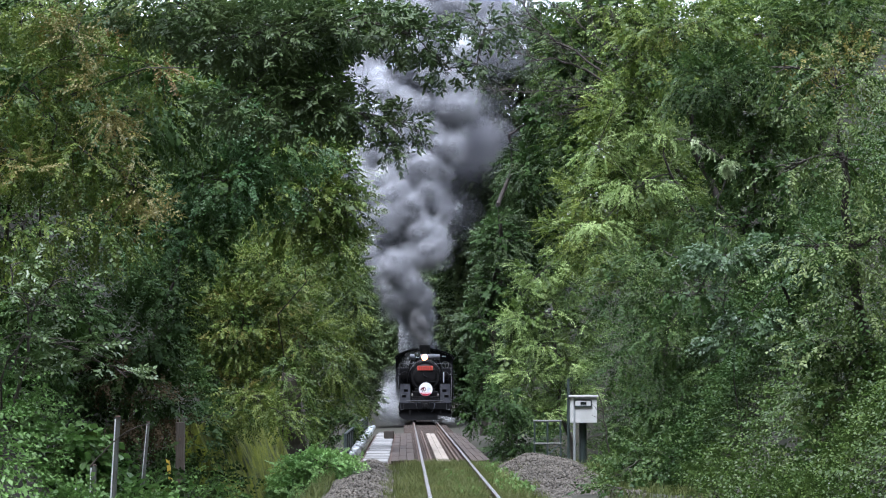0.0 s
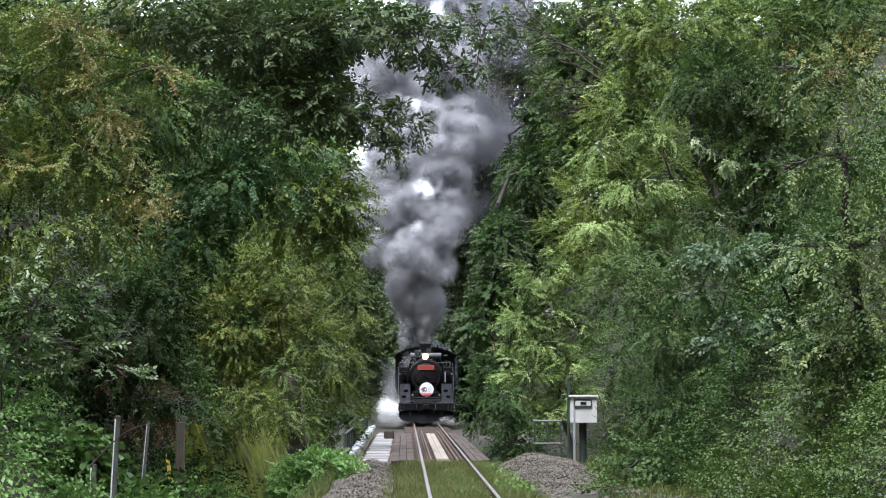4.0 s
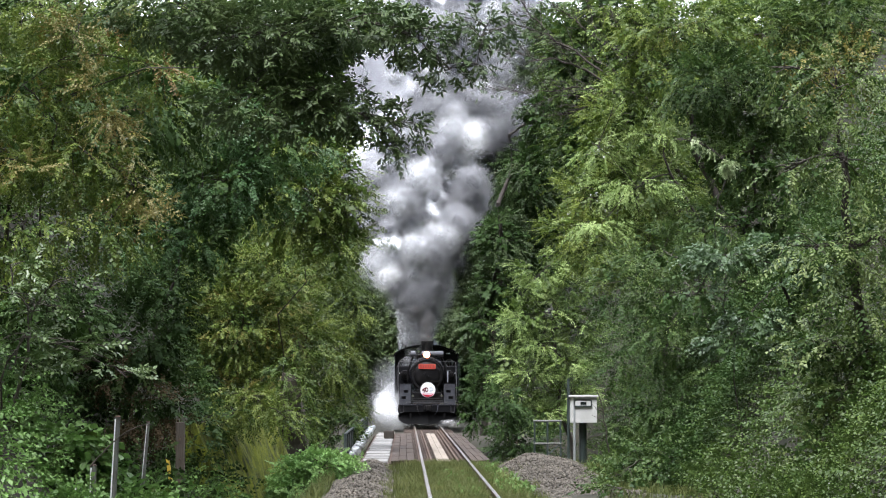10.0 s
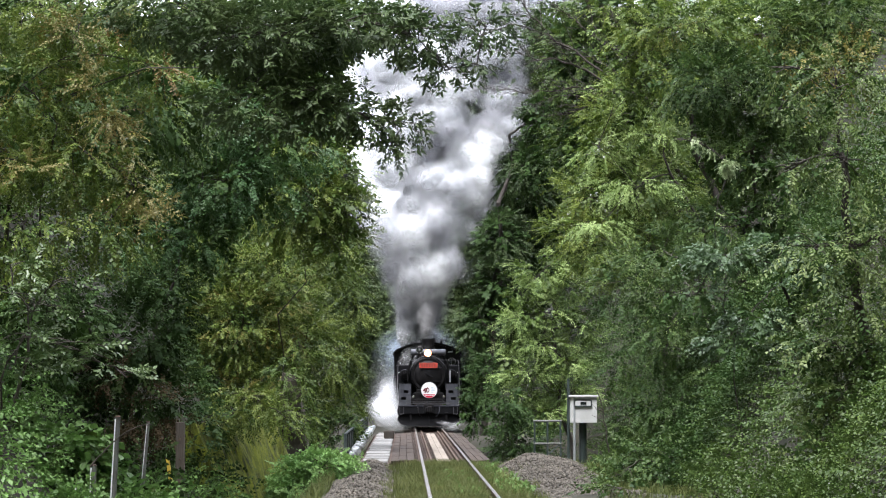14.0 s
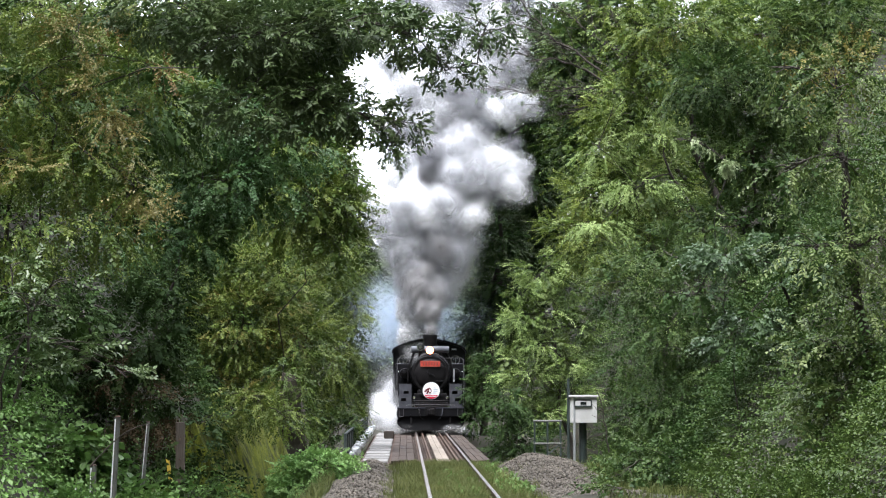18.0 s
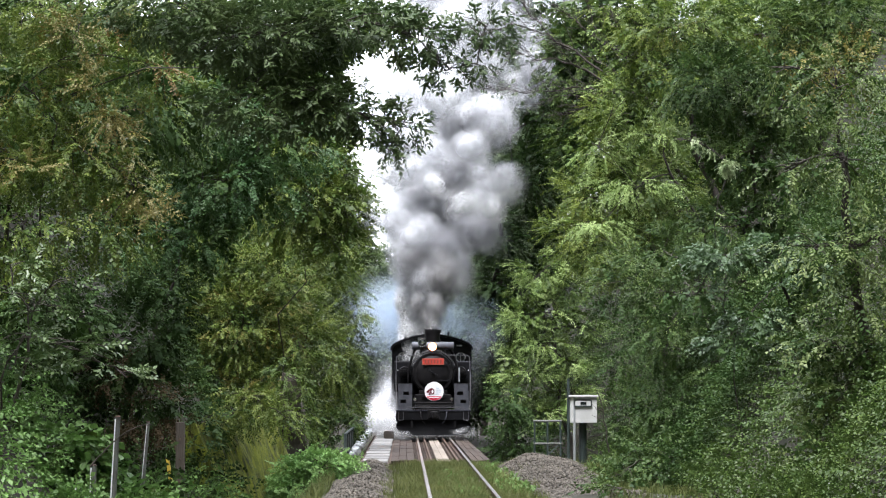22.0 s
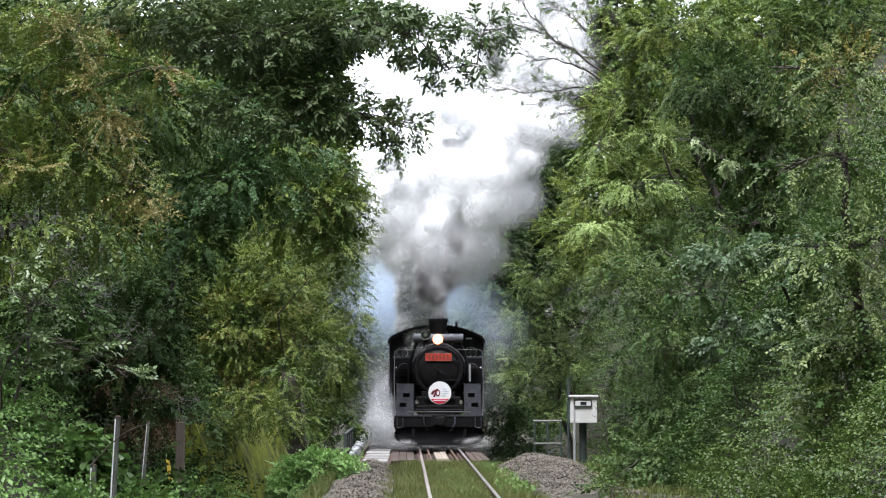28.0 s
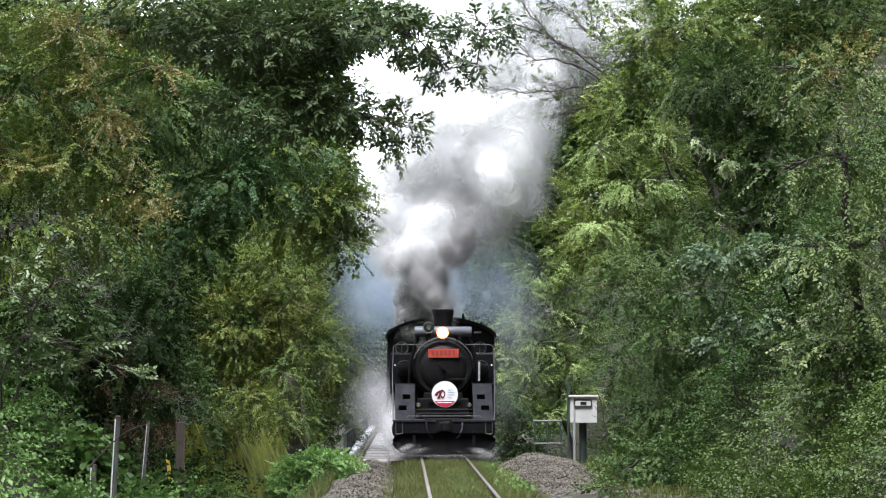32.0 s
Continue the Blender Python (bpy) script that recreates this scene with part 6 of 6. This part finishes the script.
def blades(name, label, n, x0, x1, y0, y1, h, lean=0.35, ragged=0.0):
    x, y = RNG.uniform(min(x0, x1), max(x0, x1), n), RNG.uniform(y0, y1, n)
    if ragged:
        # tufts thin out away from the rail
        x = x0 + (x1 - x0) * RNG.uniform(0, 1, n) ** 1.7 * (0.65 + 0.35 * np.sin(y * 2.3) * np.sin(y * 0.9 + 1))
    p = np.stack([x, y, land(x, y) + 0.02], -1)
    a = RNG.uniform(0, 6.283, n)
    w = np.stack([np.cos(a), np.sin(a), np.zeros(n)], -1) * 0.006
    hh = (h * RNG.uniform(0.4, 1.2, n))[:, None]
    t = p + np.stack([RNG.normal(0, lean, n), RNG.normal(0, lean, n), np.ones(n)], -1) * hh
    m = p + (t - p) * [0.35, 0.35, 0.6]
    V = np.stack([p - w, p + w, m + w * 0.8, t, m - w * 0.8], 1).reshape(-1, 3)
    i = np.arange(n)[:, None] * 5
    Q = np.concatenate([i + [0, 1, 2], i + [0, 2, 4], i + [4, 2, 3]], 1).reshape(-1, 3)
    return tagged(raw(name, V, Q, M_BLADE), label, "grass", kind="stuff")


blades("grass", "rough grass between the rails", 22000, -0.5, 0.5, 36, 57.2, 0.26)
blades("grass", "rough grass beside the rails", 7000, -0.62, -1.6, 36, 58.5, 0.26, ragged=1)
blades("grass", "rough grass beside the rails", 8000, 0.62, 1.8, 36, 58.5, 0.24, ragged=1)
blades("grass", "sparse weeds at the edge of the ballast", 5000, 1.6, 4.8, 50, 62, 0.35)
blades("grass", "grass and weeds on the verge", 9000, -4.2, -2.5, 36, 58, 0.32)
blades("grass", "grass and weeds on the verge", 7000, 2.9, 4.6, 36, 60, 0.2)


def low_weeds(n, x0, x1, y0, y1):
    x, y = RNG.uniform(x0, x1, n), RNG.uniform(y0, y1, n)
    p = np.stack([x, y, land(x, y) + RNG.uniform(0.02, 0.16, n)], -1)
    up = unit(np.stack([RNG.normal(0, 0.5, n), RNG.normal(0, 0.5, n), np.ones(n)], -1))
    return tagged(leaves("low_weeds", p, up, LEAF["weed"], None, size=0.06, width=0.36, count=6, reach=0.10, droop=0.2, detail=1), "fresh green weeds among the grass", "weeds", kind="stuff")


low_weeds(420, -0.3, 0.45, 40, 50)
low_weeds(500, 0.8, 1.5, 42, 57)
low_weeds(700, 2.4, 4.2, 52, 60)
# ---- smoke and steam in rigid puffs ----


def ball(level):
    bm = BM()
    bmesh.ops.create_icosphere(bm, subdivisions=level, radius=1.0)
    v = np.array([x.co for x in bm.verts])
    f = np.array([[x.index for x in q.verts] for q in bm.faces])
    bm.free()
    return v, f


ROUND = ball(3)


def billow(u, R, g, own, lumps=10, buds=26):
    """Radius along the ways u of a heap of round lumps with smaller buds on them."""
    d = unit(g.normal(0, 1, (lumps, 3)) + own.normal(0, 0.35, (lumps, 3))) * R * 0.55 * g.uniform(0.5, 1.0, (lumps, 1))
    r = R * g.uniform(0.36, 0.56, lumps)
    bd = unit(own.normal(0, 1, (buds, 3)))
    near = np.max(bd @ d.T, axis=1)
    d = np.concatenate([d, bd * (near + R * 0.28)[:, None]])
    r = np.concatenate([r, R * own.uniform(0.16, 0.26, buds)])
    c = u @ d.T
    q = c * c - (d * d).sum(1)[None] + (r * r)[None]
    out = np.where(q > 0, c + np.sqrt(np.maximum(q, 0)), 0)
    k = 16.0 / R
    return np.log(np.exp(np.concatenate([out, np.full((len(u), 1), R * 0.45)], 1) * k).sum(1)) / k - R * 0.10


def billow_mesh(name, R, tone, seed, shape=(1, 1, 1)):
    """A billow of nested lumpy veils, dense at the heart and thin at the rim."""
    v, f = ROUND
    sizes = np.linspace(0.38 if len(VAPOUR[tone]) == 11 else 0.3, 1.26, len(VAPOUR[tone]) - 1)
    V = [v * (billow(v, R, np.random.default_rng(seed), np.random.default_rng(seed * 10 + i)) * s)[:, None] for i, s in enumerate(sizes)]
    ob = raw(name, np.concatenate(V) * np.array(shape), np.concatenate([f + i * len(v) for i in range(len(V))]), VAPOUR[tone][1])
    me = ob.data
    for m in VAPOUR[tone][2:]:
        me.materials.append(m)
    me.polygons.foreach_set("material_index", np.repeat(np.arange(len(V)), len(f)).astype(np.int32))
    me.shade_smooth()
    bpy.data.objects.remove(ob)
    return me


TALL = (0.9, 0.95, 1.15)


def puffs(name, tone, seed):
    """Billows of one tone in three sizes."""
    return [billow_mesh(name, R, tone, seed + i, TALL) for i, R in enumerate((1.3, 1.08, 1.2, 0.82, 0.94, 0.7))]


NECK = [billow_mesh("neck_puff", 0.44, "dark", 11 + i, (0.9, 0.9, 1.3)) for i in range(5)]
DIM = [billow_mesh("dim_puff", 0.44, "dim", 21 + i, (0.9, 0.9, 1.3)) for i in range(5)]
DARK = [billow_mesh("dark_puff", 0.8, "dim", 16 + i, TALL) for i in range(5)]
GREY = puffs("grey_puff", "grey", 31)
LIGHT = puffs("light_puff", "light", 41)
CLOUD = puffs("cloud_puff", "white", 61)
DRIFT = [billow_mesh("drift_puff", 2.3, "drift", 101 + i, (1.25, 1, 0.9)) for i in range(3)]
STEAM = [billow_mesh("steam_puff", 0.62, "dense", 51 + i) for i in range(4)]
JET = [billow_mesh("jet_puff", 0.44, "jet", 56 + i) for i in range(4)]
SPRAY = [billow_mesh("spray_puff", 0.34, "steam", 81 + i, (1.6, 1.0, 0.55)) for i in range(3)]
MIST = [billow_mesh("mist_puff", 0.95, "mist", 91 + i, (0.9, 1.3, 1.2)) for i in range(3)]
HAZE = [billow_mesh("haze_puff", 1.5, "haze", 71 + i, (1, 1.3, 1.1)) for i in range(3)]

TRAIN = [(0.0, 111.6), (3.0, 108.5), (6.0, 105.2), (9.0, 102.0), (11.0, 99.7), (13.0, 97.1), (14.5, 94.6), (17.0, 89.8), (19.0, 85.6), (21.0, 81.2), (23.0, 76.8), (25.0, 72.3), (28.0, 65.8), (30.0, 61.5), (32.0, 57.3)]


def front(t):
    """Where the front beam stands at t seconds."""
    ts, ys = zip(*TRAIN)
    if t < 0:
        return ys[0] - t * 1.0
    return float(np.interp(t, ts, ys))


plume = holder("smoke_plume", None, "grey smoke billowing up from the chimney, whiter higher up", "smoke", kind="stuff")
vapour = holder("steam_cloud", None, "white steam drifting beside the locomotive", "steam", kind="stuff")
PUFFS = []


def rise(a):
    return 3.1 * a + 1.1 * (1 - math.exp(-1.6 * a))


# the column of smoke: its middle and half width over height above the chimney, as the wind turns and the fire is stoked
COLUMN_T = (0, 6, 10, 14, 18, 22, 25, 29, 32)
COLUMN_H = (0, 0.3, 1.5, 3, 5, 8, 12)
COLUMN_X = ((0, -0.15, -0.42, -1.0, -1.35, -1.1, -0.2), (0, -0.1, -0.22, -0.65, -0.4, -0.35, 0.3), (0, -0.08, -0.24, -0.55, -0.35, -0.15, 0.75),
            (0, -0.01, -0.26, -0.5, -0.45, 0.3, 1.0), (0, 0.03, -0.15, -0.25, 0.2, 1.0, 1.6), (0, 0.03, -0.05, 0.05, 0.28, 1.1, 1.7),
            (0, 0.0, -0.05, 0.36, 0.91, 1.35, 1.6), (0, -0.08, -0.36, -0.02, 0.98, 2.0, 2.6), (0, -0.1, -0.49, 0.1, 0.8, 2.1, 2.9))
COLUMN_R = ((0.25, 0.36, 0.75, 1.5, 2.0, 2.3, 2.5), (0.25, 0.4, 0.95, 1.8, 2.45, 2.75, 2.9), (0.25, 0.4, 0.9, 1.8, 2.65, 2.95, 3.0),
            (0.25, 0.4, 0.82, 1.65, 2.55, 3.1, 3.1), (0.25, 0.42, 0.95, 1.6, 2.65, 3.2, 3.2), (0.25, 0.44, 1.1, 1.7, 2.4, 2.8, 3.0),
            (0.25, 0.42, 1.4, 2.2, 2.8, 2.8, 2.9), (0.25, 0.42, 1.2, 2.1, 3.0, 3.2, 3.3), (0.25, 0.42, 1.25, 2.2, 2.75, 3.3, 3.5))


def column(h, t, table):
    i = min(max(int(np.searchsorted(COLUMN_T, t)) - 1, 0), len(COLUMN_T) - 2)
    f = min(max((t - COLUMN_T[i]) / (COLUMN_T[i + 1] - COLUMN_T[i]), 0), 1)
    return float((1 - f) * np.interp(h, COLUMN_H, table[i]) + f * np.interp(h, COLUMN_H, table[i + 1]))


def plume_rows(te, rnd, spread, y0, z0, ahead=0.0, reach=99.0, sink=0.0, late=9.0, size=0.4):
    """A puff let go at te: it lies in the engine, climbs out of the chimney, spreads with the column and blows away over the hill."""
    th, q = rnd.uniform(0, 6.283), rnd.uniform(0, 1) ** 0.42 * spread
    ux, uy = math.cos(th) * q, math.sin(th) * q
    spin = [rnd.uniform(-20, 20) for _ in range(3)]
    roll = rnd.choice((-1, 1)) * rnd.uniform(50, 85)
    pace = rnd.uniform(0.9, 1.12)
    gone = 1.87 + 0.172 * (front(te) + 4) - 3.8 + 1.2

    def spot(t):
        a = t - te
        if a <= 0:
            return (0, front(t) + y0 + (5.0 if late < 5 else 1.3 if a < -0.05 else 0), z0)
        b = min(a, 20.0)
        if late > 5:
            h = z0 - 3.8 if a < 0.1 else z0 - 3.8 + (3.9 - z0) * (a - 0.1) / 0.08 if a < 0.18 else (rise(b) - 0.835) * pace + 0.1
        else:
            # big puffs stay low in the engine, then swell out of the neck of the smoke
            h = z0 - 3.8 if a < 0.3 else z0 - 3.8 + (5.2 - z0) * (a - 0.3) / 0.12 if a < 0.42 else (rise(b) - 1.84) * pace + 1.4
        g = max(column(h, t, COLUMN_R) - 0.5 * size, 0.06)
        off = 1.6 * max(h - gone, 0)
        sunk = 0.5 + 0.5 * math.tanh((h - reach) / 0.7)
        x = ux * g * (1 - 0.6 * min(sink, 1) * sunk) + column(h, t, COLUMN_X) + off
        # the soot sinks back into the paler heart of the cloud once it has climbed its reach
        return (x, front(te) + y0 + (0 if late > 5 else 5.0 * math.exp(-0.8 * max(h + 0.5, 0))) + (uy * (1 - 0.6 * abs(sink) * sunk) + sink * sunk) * g + ahead * (1 - sunk) * max(g, 1.0) + 0.25 * b, 3.8 + h)

    knots = {0.0, 32.0} | {t for t, _ in TRAIN if t < te}
    knots |= {round(te + a, 3) for a in ((-0.15, 0.0, 0.09, 0.18, 0.4, 0.6) if late > 5 else (-0.15, 0.0, 0.15, 0.29, 0.42, 0.6)) + (0.9, 1.4, 2.1, 3.0, 4.2, 6.0, 10.0, 20.0, 20.5) if 0 < te + a < 31.95}

    def turn(t):
        b = min(max(0, t - te), 10)
        return spin[0] * b, roll * (1 - math.exp(-1.3 * max(0, b - 0.25))), spin[2] * b

    return [(t, pose(*spot(t), *turn(t))) for t in sorted(knots)]


def let_go(meshes, name, parent, rows, rnd):
    ob = new(name, rnd.choice(meshes))
    ob.parent = parent
    PUFFS.append((ob, rows))


rnd = random.Random(21)
REACH = lambda t: float(np.interp(t, [4, 9, 13, 16, 21.3, 22.6, 26, 32], [2.0, 2.0, 2.0, 4.6, 4.2, 2.0, 2.4, 2.7]))
te = -6.5
while te < 31.9:
    let_go(NECK if te < 13 + rnd.uniform(-3, 3) else DIM, "neck_puff", plume, plume_rows(te, rnd, 1.0, 1.95, 2.3, -0.2, float(np.interp(te, [22, 26], [1.8, 2.7])), 0.9), rnd)
    te += 0.055
te = -6.5
while te < 31.9:
    if te < 14.5:
        te += 0.13
        continue
    reach = REACH(te) * rnd.uniform(0.5, 1.25)
    let_go(DARK, "dark_puff", plume, plume_rows(te, rnd, 0.7, 1.9, 2.1, -0.5, reach, 0.8, 3.0, 0.8), rnd)
    te += 0.15 if te < 21.5 else 0.42 if te < 26 else 0.9
te = -6.5
while te < 31.9:
    # the fire is dull at first, then steam whitens the smoke
    when = [-8, 4, 8, 12, 16, 21, 22.8, 25.5, 28, 32]
    white = float(np.interp(te, when, [0, 0, 0.05, 0.36, 0.27, 0.3, 0.95, 1, 1, 1]))
    light = float(np.interp(te, when, [0, 0.05, 0.45, 0.9, 0.85, 0.85, 1, 1, 1, 1]))
    dice = rnd.random()
    let_go(CLOUD if dice < white else LIGHT if dice < light else GREY, "smoke_puff", plume, plume_rows(te, rnd, 1.0, 2.1, 2.2, 0.5, REACH(te), -0.3, 3.0, 0.85), rnd)
    te += 0.03
# grey smoke of the earlier run that still hangs over the line, then clears
for k in range(40):
    x, y, z, clear = rnd.uniform(-9, 4), rnd.uniform(119, 132), rnd.uniform(9, 23), rnd.uniform(8, 16)
    rows = [(t, pose(x + 0.2 * t + 1.5 * max(0, t - clear), y, z + 0.1 * t + 1.2 * max(0, t - clear), 3 * t, 2 * t, 4 * t)) for t in (0.0, 5.0, clear, clear + 3, clear + 8, 32.0)]
    let_go(DRIFT, "drift_puff", plume, rows, rnd)

# cylinder steam: puffs circle out beside the engine and back behind it
for k in range(26):
    ph, rr = k / 26, rnd.uniform(0.8, 1.2)
    rows = []
    t = 0.0
    while t <= 32.01:
        c = (t / 4.0 * rr + ph) % 1.0
        thin = 1 - 0.5 * min(max((t - 28.0) / 2.8, 0), 1) 
        x = -0.9 * (0.35 + 0.65 * thin) - 1.05 * math.sin(math.pi * c) * rr * thin
        y = front(t) + 1.5 + 5.5 * c
        z = 0.35 + 1.5 * c * c * rr
        rows.append((round(t, 2), pose(x, y, z, 25 * t, 0, 40 * math.sin(t + k))))
        t += 0.5
    rows[-1] = (32.0, rows[-1][1])
    let_go(STEAM, "steam_puff", vapour, rows, rnd)
# thin mist trailing along the engine's side
for k in range(6):
    rows = []
    for i in range(65):
        t = i * 0.5
        rows.append((t, pose(-1.55 - 0.3 * math.sin(0.7 * t + 2 * k), front(t) + 2.0 + 1.3 * k, 0.7 + 0.28 * k + 0.2 * math.sin(t + k), 10 * t, 0, 9 * t)))
    let_go(MIST, "mist_puff", vapour, rows, rnd)
# and on its other side once it climbs hard
for k in range(3):
    rows = []
    for i in range(65):
        t = i * 0.5
        u = min(max((t - 18.0) / 5.0, 0), 1)
        rows.append((t, pose(u * (1.6 + 0.28 * k + 0.2 * math.sin(0.8 * t + k)), front(t) + 6.5 + u * 0.9 * k, 2.0 + u * (0.4 * ((k * 3) % 7) - 0.6 + 0.2 * math.sin(t + k)), 9 * t, 0, 8 * t)))
    let_go(MIST, "mist_puff", vapour, rows, rnd)
# drain-cock steam blown out under the plough, thickest from the middle of the climb on
for k in range(10):
    rows = []
    for i in range(65):
        t = i * 0.5
        u = 1.0 if k < 4 else min(max((t - 15.0 - 0.3 * k) / 2.0, 0), 1)
        x = 0.62 + 0.16 * k if k < 4 else -0.95 + 0.3 * (k - 4)
        rows.append((t, pose(x + 0.1 * math.sin(2 * t + k), front(t) + 0.1 + 0.12 * math.sin(3 * t + 2 * k) + 1.8 * (1 - u), 0.13 + 0.03 * math.sin(2.3 * t + k), 0, 20 * math.sin(t + k), 0)))
    let_go(SPRAY, "spray_puff", vapour, rows, rnd)
# safety-valve steam behind the chimney: a bright wedge that thins upward
for k in range(110):
    ph, sp, far = k / 110, rnd.uniform(0.8, 1.2), rnd.random()
    side, top = rnd.uniform(-0.42, 0.34) * (1 - 0.5 * far), 0.75 + 1.7 * far * far
    rows = []
    t = 0.0
    while t <= 32.01:
        s = math.sin(math.pi * ((t / 1.6 * sp + ph) % 1.0))
        rows.append((round(t, 2), pose(-0.5 + side * 1.1 - 0.35 * far * s, front(t) + 5.6 + 0.5 * far, 2.75 + (0.3 + top) * s, 30 * t, 20 * math.sin(t), 0)))
        t += 0.2
    rows[-1] = (32.0, rows[-1][1])
    let_go(JET, "steam_puff", vapour, rows, rnd)
# thin bluish haze that leaks out behind the cab from the middle of the climb on
for k in range(11):
    rows = []
    ax, az, w = -1.9 + 0.24 * k + (0.9 if k > 9 else 0), 4.0 + 1.5 * ((k * 5) % 7) / 7, 1.4 + 0.3 * (k % 9)
    for t in (0.0, 6.0, 13.0, 14.0, 15.5, 17.0, 19.0, 21.0, 23.0, 25.0, 27.0, 28.5, 30.0, 31.0, 32.0):
        u = min(max((t - 13.0) / 3.0, 0), 1)
        p = (u * (ax + 0.3 * math.sin(t * 1.3 + k)), front(t) + 7.0 + u * w, 2.4 + u * (az - 2.4 + 0.3 * math.sin(t + 2 * k)))
        rows.append((t, pose(*p, 8 * t, 5 * t, 11 * t)))
    let_go(HAZE, "haze_puff", vapour, rows, rnd)


def motions():
    walk(loco, [(t, pose(0, y, 0)) for t, y in TRAIN])
    for wheel, sx, y, r in WHEELS:
        n = 108
        walk(wheel, [(32.0 * i / n, pose(sx, y, r + 0.001, math.degrees((111.6 - front(32.0 * i / n)) / r))) for i in range(n + 1)])
    for ob, rows in PUFFS:
        walk(ob, rows)


motions()
